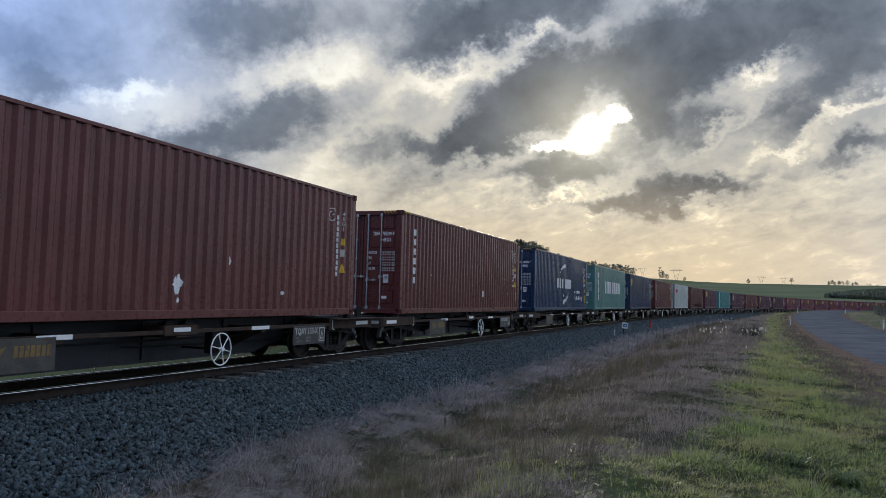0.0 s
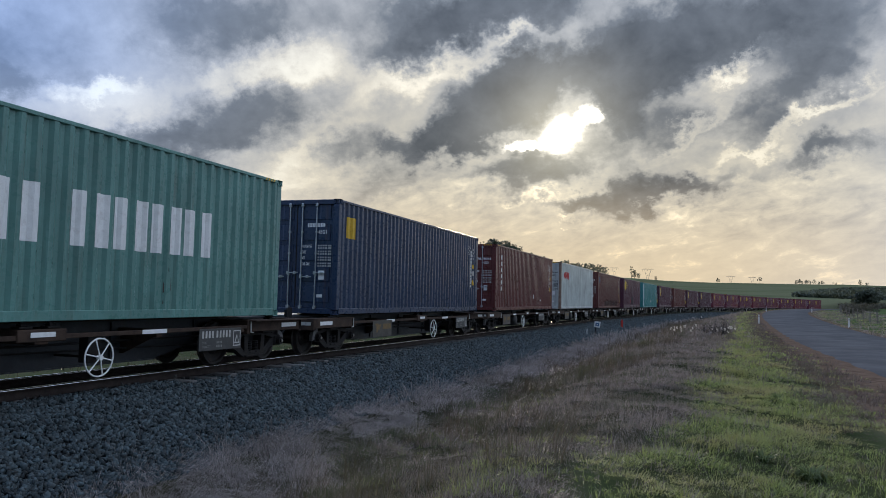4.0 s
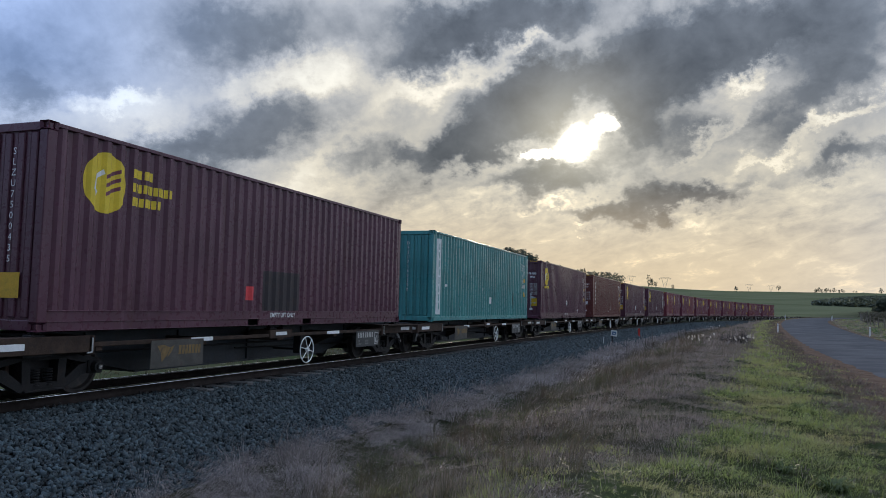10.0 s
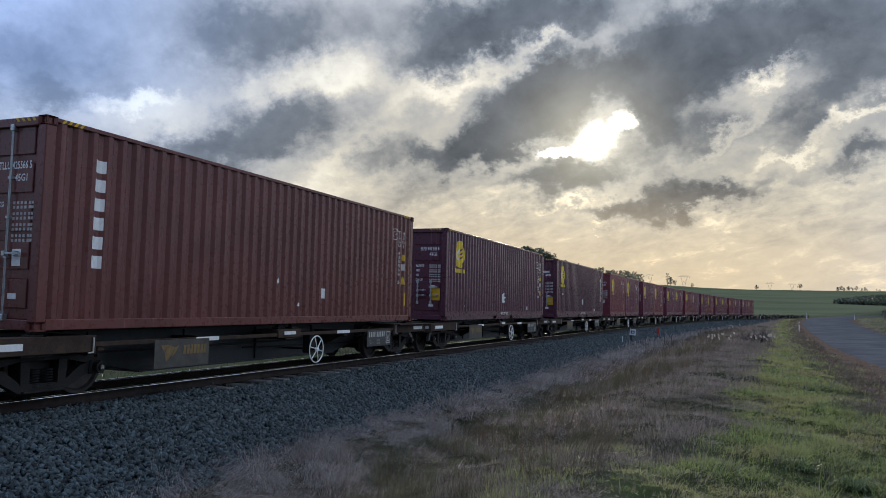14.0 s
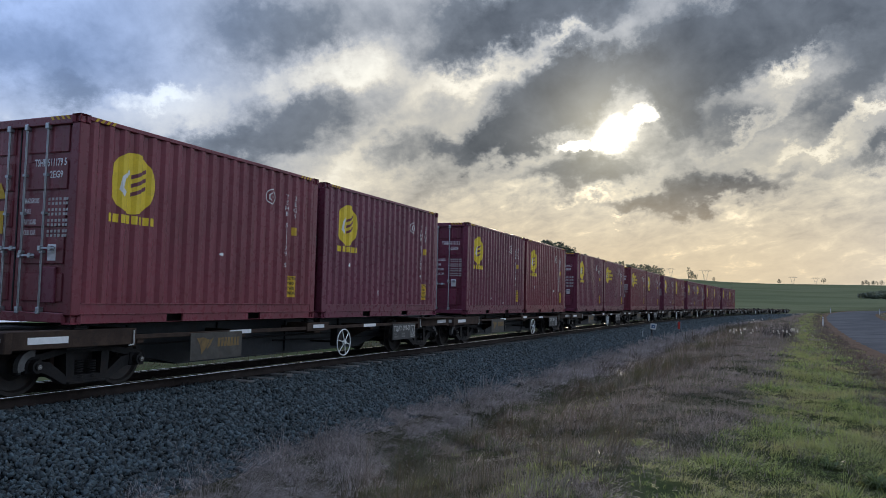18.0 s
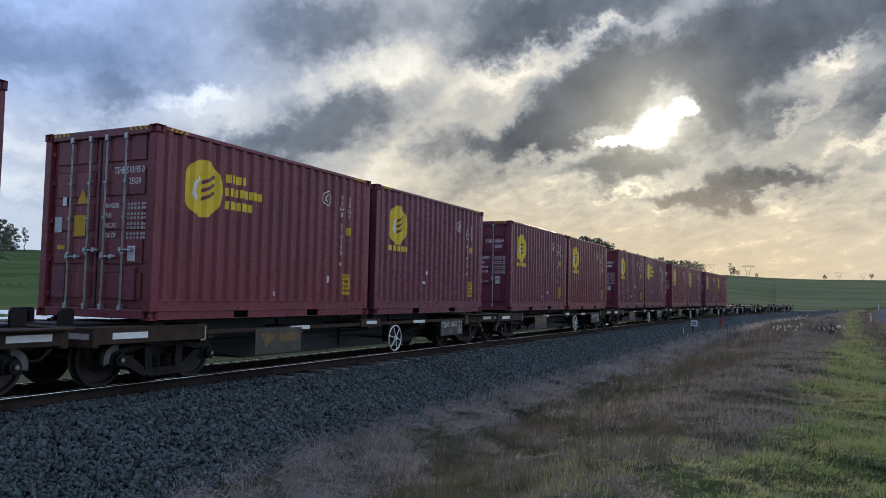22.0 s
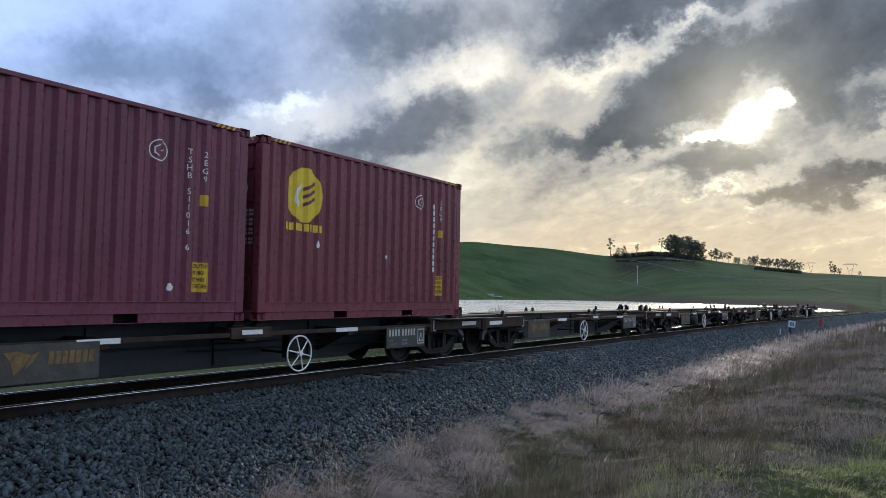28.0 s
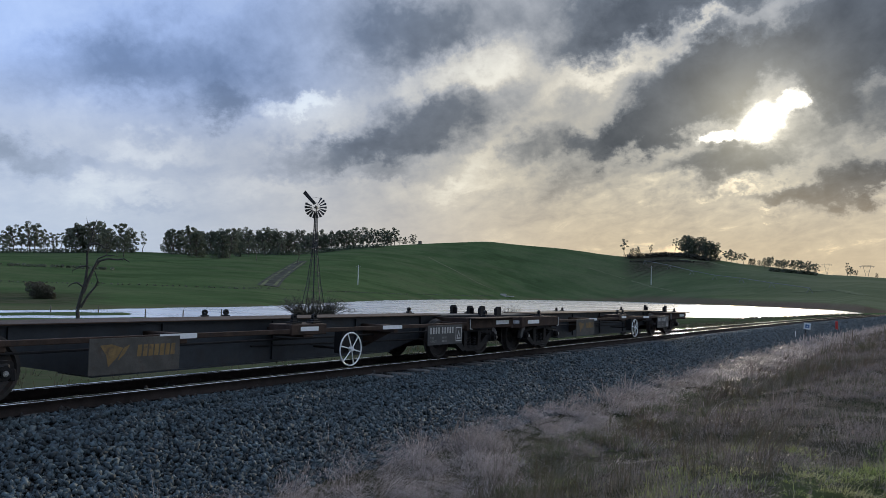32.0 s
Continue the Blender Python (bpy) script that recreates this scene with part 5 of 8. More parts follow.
    for i, y in enumerate(AXLES):
        def axle():
            bm = rod(bmesh.new(), (-0.80, 0, 0), (0.80, 0, 0), 0.065, 12)
            return bm
        ws = add("wheelset", "axle", axle, M_WHEEL, (0, y, WHEEL_R))
        for sx in (-1, 1):
            add("wheel", "wheel", wheel_mesh, M_WHEEL, (sx * 0.565, 0, 0), 0 if sx > 0 else 180, parent=ws, smooth=False)
    # side rails, brackets and what hangs on them
    for sx in (-1, 1):
        add("side_rail", "siderail", lambda: box(-0.025, 0.025, -5.05, 5.05, -0.035, 0.035, bevel=0.006), M_RUSTY, (sx * 1.16, 0, 0.765))
        for y in (-4.9, -2.45, 0.0, 2.45, 4.9):
            add("outrigger", "outrigger%d" % (y == 0.0), (lambda: block(block(bmesh.new(), 0.25, 1.19, -0.12, 0.12, 0.66, 0.80, 0.012), 0.7, 1.21, -0.42, 0.42, 0.70, 0.875, 0.012)) if y == 0.0 else (lambda: slab(block(bmesh.new(), 0.25, 1.16, -0.07, 0.07, 0.66, 0.80, 0.012), [(0.30, 0.36), (0.42, 0.36), (1.05, 0.66), (0.30, 0.66)], 0.012)), M_RUSTY, (0, y, 0), 0 if sx > 0 else 180)
        add("reflector", "reflector_mid", lambda: box(-0.003, 0.003, -0.30, 0.30, -0.035, 0.035), M_CLEAN_WHITE, (sx * 1.189, -2.55, 0.767), lab="white reflective strip")
        add("reflector", "reflector_bracket", lambda: box(-0.003, 0.003, -0.21, 0.21, -0.035, 0.035), M_CLEAN_WHITE, (sx * 1.214, 0.0, 0.80), lab="white reflective strip")
        add("reflector", "reflector_mid", None, M_CLEAN_WHITE, (sx * 1.189, 2.3, 0.767), lab="white reflective strip")
        for y in (-6.0, -0.24, 0.24, 6.0):
            add("twist_lock", "twist", twist_lock, M_STEEL, (sx * 1.08, y, 0.885 if abs(y) < 1 else 0.90))
    board = add("logo_board", "board", lambda: box(-0.006, 0.006, -0.66, 0.66, -0.225, 0.225, bevel=0.003), M_BOARD, (1.222, y_board, 0.555), lab="dirty grey board with faded yellow marks")
    add("emblem", "board_emblem", lambda: spread([[(-0.52, 0.14), (-0.36, 0.15), (-0.20, 0.10), (-0.28, -0.02), (-0.40, -0.13), (-0.43, 0.02)], [(-0.19, 0.10), (-0.10, 0.14), (-0.18, 0.02), (-0.27, -0.06), (-0.25, 0.0)]]), M_FADED, (0.0095, 0, 0), lab="faded yellow emblem", parent=board)
    add("logo_word", "board_word", lambda: spread([[(0.0 + i * 0.085, -0.02), (0.065 + i * 0.085, -0.02), (0.075 + i * 0.085, 0.13), (0.012 + i * 0.085, 0.13)] for i in range(7)]), M_FADED, (0.0095, 0, 0), parent=board)
    plate = add("number_board", "nboard", lambda: box(-0.006, 0.006, -0.66, 0.66, -0.20, 0.20, bevel=0.003), M_BOARD_DARK, (1.222, y_number, 0.565), lab="slate-grey data board with white marks")
    tagged(add("number_mark", "nbars", lambda: spread([[(a, z), (a + w, z), (a + w, z + h), (a, z + h)] for a, w, z, h in [(-0.58 + i * 0.098, 0.055, 0.03, 0.13) for i in range(4)] + [(-0.15 + i * 0.098, 0.055, 0.03, 0.13) for i in range(5)]]), M_DIM, (0.0095, 0, 0), parent=plate), kind="stuff")
    for z, word in ((-0.075, "TARE"), (-0.145, "CAPACITY")):
        add("board_word", "board" + word, lambda: on_board(letters(word, 0.045), -0.57, z), M_FAINT, (0.0095, 0, 0), parent=plate)
    tagged(add("board_figures", "nfigures", lambda: spread([[(a, z), (a + 0.03, z), (a + 0.03, z + 0.04), (a, z + 0.04)] for z in (-0.075, -0.145) for a in (-0.14, -0.10, -0.045, 0.0)]), M_FAINT, (0.0095, 0, 0), parent=plate), kind="stuff")
    add("triangle_mark", "ntri", lambda: spread([[(0.39, -0.15), (0.63, -0.15), (0.63, -0.13), (0.39, -0.13)], [(0.39, 0.13), (0.63, 0.13), (0.63, 0.15), (0.39, 0.15)], [(0.39, -0.13), (0.41, -0.13), (0.41, 0.13), (0.39, 0.13)], [(0.61, -0.13), (0.63, -0.13), (0.63, 0.13), (0.61, 0.13)],
                                                   [(0.43, -0.10), (0.46, -0.10), (0.52, 0.05), (0.51, 0.09)], [(0.51, 0.09), (0.52, 0.05), (0.565, -0.10), (0.595, -0.10)], [(0.46, -0.10), (0.565, -0.10), (0.555, -0.075), (0.47, -0.075)]]), M_DIM, (0.0095, 0, 0), parent=plate)
    hw = add("hand_brake_wheel", "handwheel", spoked_wheel, M_CLEAN_WHITE, (1.22, y_wheel, 0.42), lab="white spoked hand brake wheel")
    add("hub", "handhub", lambda: rod(bmesh.new(), (-0.02, 0, 0), (0.045, 0, 0), 0.042, 12), M_CLEAN_WHITE, parent=hw)
    for i in range(6):
        add("spoke", "handspoke", wheel_spoke, M_CLEAN_WHITE, parent=hw).matrix_local = pose(0, 0, 0, 60 * i + 17, 0, 0)
    add("brake_bracket", "hbracket", lambda: block(rod(bmesh.new(), (0.3, 0, 0.42), (1.20, 0, 0.42), 0.022, 8), 0.95, 1.13, -0.14, 0.10, 0.34, 0.74, 0.01), M_STEEL, (0, y_wheel, 0))
    if tank:
        add("air_tank", "tank", lambda: lathe([(0.0, 0.02), (0.0, 0.28), (0.66, 0.28), (0.72, 0.265), (0.78, 0.20), (0.81, 0.10), (0.815, 0.02)]), M_TANK, (0.32, -1.88, 0.49), lab="dull grey-black air reservoir", smooth=True)
    add("brake_cylinder", "cyl", lambda: lathe_y([(-0.3, 0.05), (-0.28, 0.14), (0.2, 0.14), (0.22, 0.09), (0.38, 0.04)]), M_STEEL, (-0.72, 1.6, 0.44))
    add("brake_pipe", "pipe", lambda: rod(rod(bmesh.new(), (0.62, -6.9, 0.60), (0.62, 6.9, 0.60), 0.018, 6), (0.5, -0.6, 0.5), (0.5, 5.0, 0.42), 0.015, 6), M_STEEL)
    for i in range(upstands):
        for sx in (-1, 1):
            add("guide_plate", "upstand", lambda: guide_plate(), M_STEEL, (sx * 0.42, (-7.0, 7.0)[i], 0.872), 0 if sx < 0 else 180, lab="black upright corner guide")
    return root


def on_board(bm, y, z, squeeze=0.85):
    """Turns flat lettering on to a board that faces +x."""
    for v in bm.verts:
        v.co = Vector((0.0, y + v.co.x * squeeze, z + v.co.y))
    return bm


def spread(polys):
    """Thin painted shapes in the yz plane."""
    bm = bmesh.new()
    for p in polys:
        bm.faces.new([bm.verts.new((0, a, b)) for a, b in p])
    return bm


def lathe_y(profile, n=20):
    bm = lathe(profile, n)
    bmesh.ops.rotate(bm, verts=bm.verts, matrix=Matrix.Rotation(radians(90), 3, "Z"))
    return bm

# ---- the train ----
DECK = 0.972
L40, L20 = 12.192, 6.058
# middles of the wagons along the train, and the run of the train as a polynomial of time
MIDDLES = (6.10, 21.04, 35.88, 50.78, 65.72, 80.67, 95.53, 110.38, 125.29, 140.09, 154.99, 169.88, 184.69,
           199.54, 214.48, 229.26, 244.05, 258.78, 273.51, 288.21, 302.87, 317.56, 332.02, 346.67, 361.55, 376.37)
TRAVEL = (-4.3784498, 11.817301, -0.023233129, -0.0001520496, 6.8359837e-06)


def gone(t):
    """How far the train has run at t seconds."""
    return sum(c * t ** i for i, c in enumerate(TRAVEL))


RIDERS = []          # thing, arc length of its middle at rest, height over the rail, turned round
wagons = []
LOADED, EMPTY = "black and rusty skeleton container wagon, loaded", "empty black skeleton wagon with upright corner guides"
makes = {}
for k in range(26):
    kind = (k in (5, 6, 7, 22, 23), k > 21, k in (5, 6, 7, 23))
    if kind in makes:
        w = copy_thing(makes[kind], pose(0, 0, 0))
    else:
        w = makes[kind] = wagon(EMPTY if kind[1] else LOADED, kind[0], 2, kind[2])
    wagons.append(w)
    RIDERS.append((w, MIDDLES[k], 0.0))


BOARD_NUMBERS = {0: "TQAY 133-X", 2: "TQAY 129-X", 6: "TQAY 026-U", 7: "TQAY 003-A", 9: "TQAY 136-M", 14: "TQAY 093-D", 15: "TQAY 088-R", 17: "TQAY 168-X", 18: "TQAY 005-S", 22: "TQAY 060-V", 23: "TQAY 057-H"}
for k, number in BOARD_NUMBERS.items():
    for ob in wagons[k].children_recursive:
        if ob.name.startswith("number_mark"):
            ob.data = mesh_from("number_mark", on_board(letters(number, 0.135), -0.60, 0.025, 0.90), M_DIM)


def load(k, ob, along=0.0):
    RIDERS.append((ob, MIDDLES[k] + along, DECK))
    return ob


def triton_style(k, colour, number, label):
    c = load(k, container(L40, colour, label))
    hazard_marks(c, L40)
    data_lines(c, L40, BOX_H, number, "45G1")
    mark(c, "logo_word", on_side(stacked_bars(6, 0.30, 1.66, 0.34), -L40 / 2 + 0.98, BOX_H - 0.40), M_WHITE)
    far_end_marks(c, L40, BOX_H, number, False)
    mark(c, "paper_label", on_side(plates([(0, 0.17, 0, 0.22)]), 1.2, 0.55), M_CLEAN_WHITE, "white paper label")
    mark(c, "yellow_label", on_side(plates([(0, 0.2, 0, 0.34)]), L40 / 2 - 0.52, 0.42), M_YELLOW, "yellow caution label")
    scuffs(c, L40, k, 2)
    return c


c0 = load(0, container(L40, "rust_red", "rust-red corrugated forty-foot container with torn labels"))
far_end_marks(c0, L40, BOX_H, "", False)
scuffs(c0, L40, 5, 3)
torn_label(c0, -0.14, 0.48, 0.24, 0.42, 3)
triton_style(1, "brown_red", "TRHU 785249 8", "brown-red forty-foot container with a tall white side word")
c2 = load(2, container(L40, "navy", "dark navy forty-foot container with large white side lettering"))
data_lines(c2, L40, BOX_H, "CMAU 643196 7", "45G1")
for y, n, w in ((-1.62, 3, 1.62), (0.22, 3, 1.54)):
    mark(c2, "logo_word", on_side(bar_word(n, w, 0.50), y, 1.16), M_WHITE)
for y, z, words in ((2.58, 0.94, "eco container"), (2.76, 0.58, "bamboo flooring")):
    mark(c2, "side_word", on_side(letters(words, 0.22), y, z, 0.98), M_WHITE, "white words")
far_end_marks(c2, L40, BOX_H, "CMAU643196", True)
hazard_marks(c2, L40)
mark(c2, "emblem", on_side(polygon([(0, 0), (0.45, 0.36), (0.95, 0.58), (1.5, 0.62), (1.36, 0.42), (0.85, 0.40), (0.42, 0.26)]), -1.04, 1.84), M_WHITE, "white curved stroke")
mark(c2, "emblem", on_side(polygon([(0, 0), (0.3, 0.12), (0.75, 0.14), (1.38, 0.45), (1.0, 0.08), (0.6, -0.06), (0.3, -0.14), (0.05, -0.16)]), -0.26, 0.46), M_WHITE, "white leaf emblem")
mark(c2, "emblem_dot", on_side(plates([(0, 0.16, 0, 0.13)]), -0.15, 0.72), M_WHITE)
mark(c2, "emblem_dot", on_side(plates([(0, 0.14, 0, 0.12)]), 0.35, 0.66), M_WHITE)
mark(c2, "emblem_dot", on_side(plates([(0, 0.14, 0, 0.12)]), 0.10, 0.22), M_WHITE)
YD = -L40 / 2 + 0.052
mark(c2, "logo_word", on_end(bar_word(6, 0.40, 0.10), -1.08, 2.0, 1.0, YD), M_WHITE)
mark(c2, "emblem", on_end(polygon([(0, 0), (0.14, 0.07), (0.26, 0.07), (0.13, 0.03)]), -0.98, 2.15, 1.0, YD), M_WHITE, "white curved stroke")
mark(c2, "warning_triangle", on_end(polygon([(0, 0), (0.20, 0), (0.08, 0.22)]), -0.96, 1.46, 1.0, YD), M_YELLOW, "yellow warning triangle")
mark(c2, "oval_label", on_end(disc(0.22, 0.10, 18), -0.44, 1.55, 1.0, YD), M_CLEAN_WHITE, "white oval label")
mark(c2, "badge", on_end(disc(0.16, 0.21, 12), -0.44, 1.28, 1.0, YD), M_CLEAN_WHITE, "white badge")
mark(c2, "green_label", part_plate(-0.60, -0.28, 0.86, 1.02, YD), M_POST_GREEN, "green label")
mark(c2, "data_plate", part_plate(-1.06, -0.90, 0.70, 1.02, YD), M_ZINC, "pale metal data plate")
c3 = load(3, container(L40, "sea_green", "sea-green forty-foot container with large white side lettering"))
data_lines(c3, L40, BOX_H, "CSLU 601297 4", "45G1")
mark(c3, "logo_word", on_side(stacked_bars(4, 0.42, 1.9), -L40 / 2 + 1.25, BOX_H - 0.42), M_WHITE)
for y, n, w in ((-2.4, 5, 2.3), (0.35, 8, 3.4)):
    mark(c3, "logo_word", on_side(bar_word(n, w, 0.82, 0.35), y, 1.10), M_WHITE)
mark(c3, "warning_triangle", on_end(polygon([(0, 0), (0.2, 0), (0.1, 0.2)]), -0.66, 1.02, 1.0, -L40 / 2 + 0.052), M_YELLOW, "yellow warning triangle")
mark(c3, "blue_label", part_plate(-1.05, -0.90, 2.12, 2.32, -L40 / 2 + 0.05), M_SIGN_BLUE, "small blue label")
mark(c3, "badge", on_end(disc(0.13, 0.16, 12), -0.55, 2.22, 1.0, -L40 / 2 + 0.052), M_CLEAN_WHITE, "white badge")
hazard_marks(c3, L40)
dirt_runs(c3, 2.6, 0.2, 0.9, 71, 4, M_GRIME, 0.5)
c4 = load(4, container(L40, "slate_blue", "dark slate-blue forty-foot container with a small yellow mark"))
data_lines(c4, L40, BOX_H, "", "45G1")
mark(c4, "emblem", on_side(plates([(0, 0.55, 0, 0.55)]), -L40 / 2 + 0.5, BOX_H - 0.95), M_YELLOW, "square yellow mark")
far_end_marks(c4, L40, BOX_H, "", False)
triton_style(5, "brown_red", "TRHU 784118 0", "brown-red forty-foot container with a tall white side word")
c6 = load(6, container(L40, "pale_grey", "pale grey forty-foot container with red lettering and rusty corner posts", grip=0.50))
for ob in c6.children:
    if ob.name.split(".")[0] in ("corner_post", "corner_casting") and ob.location.y < 0:
        dress(ob, M_POST)
hazard_marks(c6, L40)
for x0 in (-1.05, 0.55):
    mark(c6, "height_marking", part_plate(x0, x0 + 0.50, BOX_H - 0.075, BOX_H - 0.008, -L40 / 2 + 0.0105), M_BLACK, "black ground of the height strokes")
data_lines(c6, L40, BOX_H, "OOCU 792140 9", "45G1", M_BLACK, ("MGW.", "TARE", "NET.", "CU.CAP."), 0.090)
for j in range(3):
    mark(c6, "logo_shape", on_side(disc(0.46, 0.46, 24), -L40 / 2 + 1.27 + 0.43 * j, BOX_H - 0.78), M_RED, "round red painted shape")
mark(c6, "logo_shape", on_side(plates([(0, 0.12, 0.0, 0.44), (0.12, 0.30, 0.0, 0.13)]), -L40 / 2 + 2.40, BOX_H - 1.02), M_RED, "angular red painted shape")
scuffs(c6, L40, 9, 2)
mark(c6, "logo_word", on_end(bar_word(4, 0.62, 0.17, 0.2), -0.92, BOX_H - 0.52, 1.0, -L40 / 2 + 0.055), M_RED, "red lettering as plain shapes")
mark(c6, "orange_label", part_plate(-0.46, -0.20, 1.60, 1.86, -L40 / 2 + 0.05), M_YELLOW, "orange caution label")
mark(c6, "black_label", part_plate(-0.92, -0.66, 1.02, 1.30, -L40 / 2 + 0.05), M_BLACK, "small black label")
mark(c6, "round_label", on_end(disc(0.17, 0.17), -0.78, 1.72, 1.0, -L40 / 2 + 0.05), M_SIGN_BLUE, "round blue label")
dirt_runs(c6, 2.58, 0.8, 2.3, 4, 14)
dirt_runs(c6, 5.0, 0.4, 1.2, 5, 4)
c7 = load(7, container(L40, "dark_brown", "dark brown forty-foot container, its lower side stained darker"))
data_lines(c7, L40, BOX_H, "FCIU 952051 2", "45G1")
mark(c7, "emblem", on_side(plates([(0, 0.42, 0, 0.2), (0, 0.42, 0.25, 0.45)]), -L40 / 2 + 0.55, BOX_H - 0.85), M_SIGN_BLUE, "small blue mark")
far_end_marks(c7, L40, BOX_H, "FCIU952051", False)
mark(c7, "yellow_label", on_side(plates([(0, 0.22, 0, 0.42)]), L40 / 2 - 0.52, 0.62), M_YELLOW, "yellow caution label")
mark(c7, "repair_patch", on_side(plates([(0, 7.6, 0, 0.36)] + [(i * 0.19, i * 0.19 + 0.17, 0.36, 0.36 + (0.08, 0.17, 0.11, 0.2, 0.06)[i * 3 % 5]) for i in range(40)]), -2.9, 0.19), PAINT["stained"], "darker repainted band along the foot")
c8 = load(8, container(L40, "plum", "plum-brown forty-foot container with a round gold emblem", False, BOX_H, True))
gold_emblem(c8, -L40 / 2 + 1.12, BOX_H - 0.70, wide=True)
mark(c8, "end_number", on_end(letters("SLZU7500435", 0.10, True, 1.5), 0.62, BOX_H - 0.45, 1.0, -L40 / 2 + 0.012), M_WHITE)
mark(c8, "caution_label", part_plate(0.35, 0.85, 0.45, 0.80, -L40 / 2 + 0.008), M_YELLOW, "yellow caution label")
mark(c8, "red_tag", on_side(plates([(0, 0.26, 0, 0.27)]), -1.33, 0.50), M_TAG, "small red tag")
mark(c8, "repair_patch", on_side(plates([(0, 1.47, 0, 0.80)]), -0.75, 0.30), M_PATCH, "dark repaired patch")
mark(c8, "lift_text", on_rail(letters("EMPTY LIFT ONLY", 0.095), -0.44, 0.165, 0.9), M_WHITE)
c9 = load(9, container(L40, "teal", "teal green forty-foot container with a white vertical word", False))
mark(c9, "logo_panel", on_side(plates([(0, 0.34, 0, 2.45)]), -L40 / 2 + 0.45, 0.22), M_CLEAN_WHITE, "white vertical panel")
bm9 = on_side(stacked_bars(8, 0.2, 2.2), -L40 / 2 + 0.62, 2.55)
for v in bm9.verts:
    v.co.x += 0.002
mark(c9, "logo_word", bm9, PAINT["teal"])
mark(c9, "end_number", on_end(letters("DFSU7169290", 0.10, True, 1.5), 0.35, BOX_H - 0.45, 1.0, -L40 / 2 + 0.012), M_WHITE)
far_end_marks(c9, L40, BOX_H, "DFSU716929", False)
for i, y in enumerate((-3.4, -1.6, 0.9, 2.2, 3.6, 4.9)):
    dirt_runs(c9, y, 0.25, 0.9 + 0.5 * (i % 3), 60 + i, 5, M_GRIME, 0.5)
mark(c9, "paper_label", on_side(plates([(0, 0.2, 0, 0.26)]), 0.2, 0.62), M_CLEAN_WHITE, "small white label")
mark(c9, "warning_triangle", on_end(polygon([(0, 0), (0.24, 0), (0.12, 0.22)]), -0.30, 1.75, 1.0, -L40 / 2 + 0.012), M_YELLOW, "yellow warning triangle")
scuffs(c9, L40, 33, 3)
for k, num in ((10, "SLFD 740 529 5"), (12, "SLFD 740 546 8"), (13, "")):
    c = load(k, container(L40, "plum", "plum-brown forty-foot container with a round gold emblem", True, BOX_H, True, False))
    hazard_marks(c, L40)
    data_lines(c, L40, BOX_H, num, "4TG1")
    mark(c, "caution_label", part_plate(0.70, 1.00, 0.62, 1.00, -L40 / 2 + 0.05), M_YELLOW, "yellow caution label")
    gold_emblem(c, -L40 / 2 + 1.25, BOX_H - 0.75)
    far_end_marks(c, L40, BOX_H, num, False)
    mark(c, "lift_text", on_rail(letters("EMPTY LIFT ONLY", 0.095), -0.35, 0.165, 0.9), M_WHITE)
    scuffs(c, L40, 20 + k, 3)
    torn_label(c, 0.12 - 0.05 * (k - 10), 0.83, 0.50, 0.40, k)
    torn_label(c, 3.37, 0.41, 0.14, 0.2, k + 5)
for c, seed in ((c0, 81), (c4, 82), (c7, 83), (c2, 84)):
    for j in range(3):
        dirt_runs(c, -4.2 + 3.6 * j + 0.4 * math.sin(seed + j), 0.2, 0.8 + 0.4 * (j % 2), seed + 7 * j, 3, M_GRIME, 0.4)
triton_style(11, "rust_red", "TLLU 425566 5", "rust-red forty-foot container with a tall white side word")
short_numbers = ("TSHB 511179 5", "TSHB 511799 9", "TSHB 511515 2", "", "TSHB 511191 7", "", "TSHB 510195 0", "TSHB 511619 0",
                 "TSHB 510514 9", "TSHB 512591 0", "TSHB 512251 0", "", "TSHB 511026 0", "", "TSHB 511016 6", "")
GAP20 = 0.17
shorts = {}
for j in range(8):
    for side in (-1, 1):
        i = j * 2 + (side > 0)
        c = load(14 + j, container(L20, "maroon" if i % 3 else "maroon_red", "maroon twenty-foot container with a round gold emblem", True, BOX_H, True), side * (L20 / 2 + GAP20 / 2) - (0.11 if side < 0 else 0.0))
        num = short_numbers[i]
        if i < 16:
            hazard_marks(c, L20)
            data_lines(c, L20, BOX_H, num, "2EG9")
            mark(c, "caution_label", part_plate(-0.52, -0.26, 1.25, 1.58, -L20 / 2 + 0.05), M_YELLOW, "yellow caution label")
            mark(c, "warning_triangle", on_end(polygon([(0, 0), (0.26, 0), (0.13, 0.24)]), -0.48, 1.76, 1.0, -L20 / 2 + 0.05), M_YELLOW, "yellow warning triangle")
            mark(c, "data_plate", part_plate(-0.96, -0.79, 1.32, 1.56, -L20 / 2 + 0.05), M_ZINC, "pale metal data plate")
            mark(c, "paper_label", part_plate(-0.80, -0.71, 1.74, 1.88, -L20 / 2 + 0.05), M_CLEAN_WHITE, "small white label")
            mark(c, "yellow_label", part_plate(-0.88, -0.71, 1.05, 1.12, -L20 / 2 + 0.05), M_YELLOW, "small yellow label")
            for x in (-0.95, 0.55):
                part("document_box", box(x, x + 0.30, -L20 / 2 + 0.03, -L20 / 2 + 0.07, 0.28, 0.78, bevel=0.012), PAINT["maroon"], c)
        gold_emblem(c, -L20 / 2 + 1.02, BOX_H - 0.83, wide=(i in (5, 6, 11)))
        far_end_marks(c, L20, BOX_H, num)
        scuffs(c, L20, 40 + i, 2)
        shorts[i] = c

# ---- beside the line ----
def place_z(x, y):
    return float(land_height(np.array([float(x)]), np.array([float(y)]))[0][0])


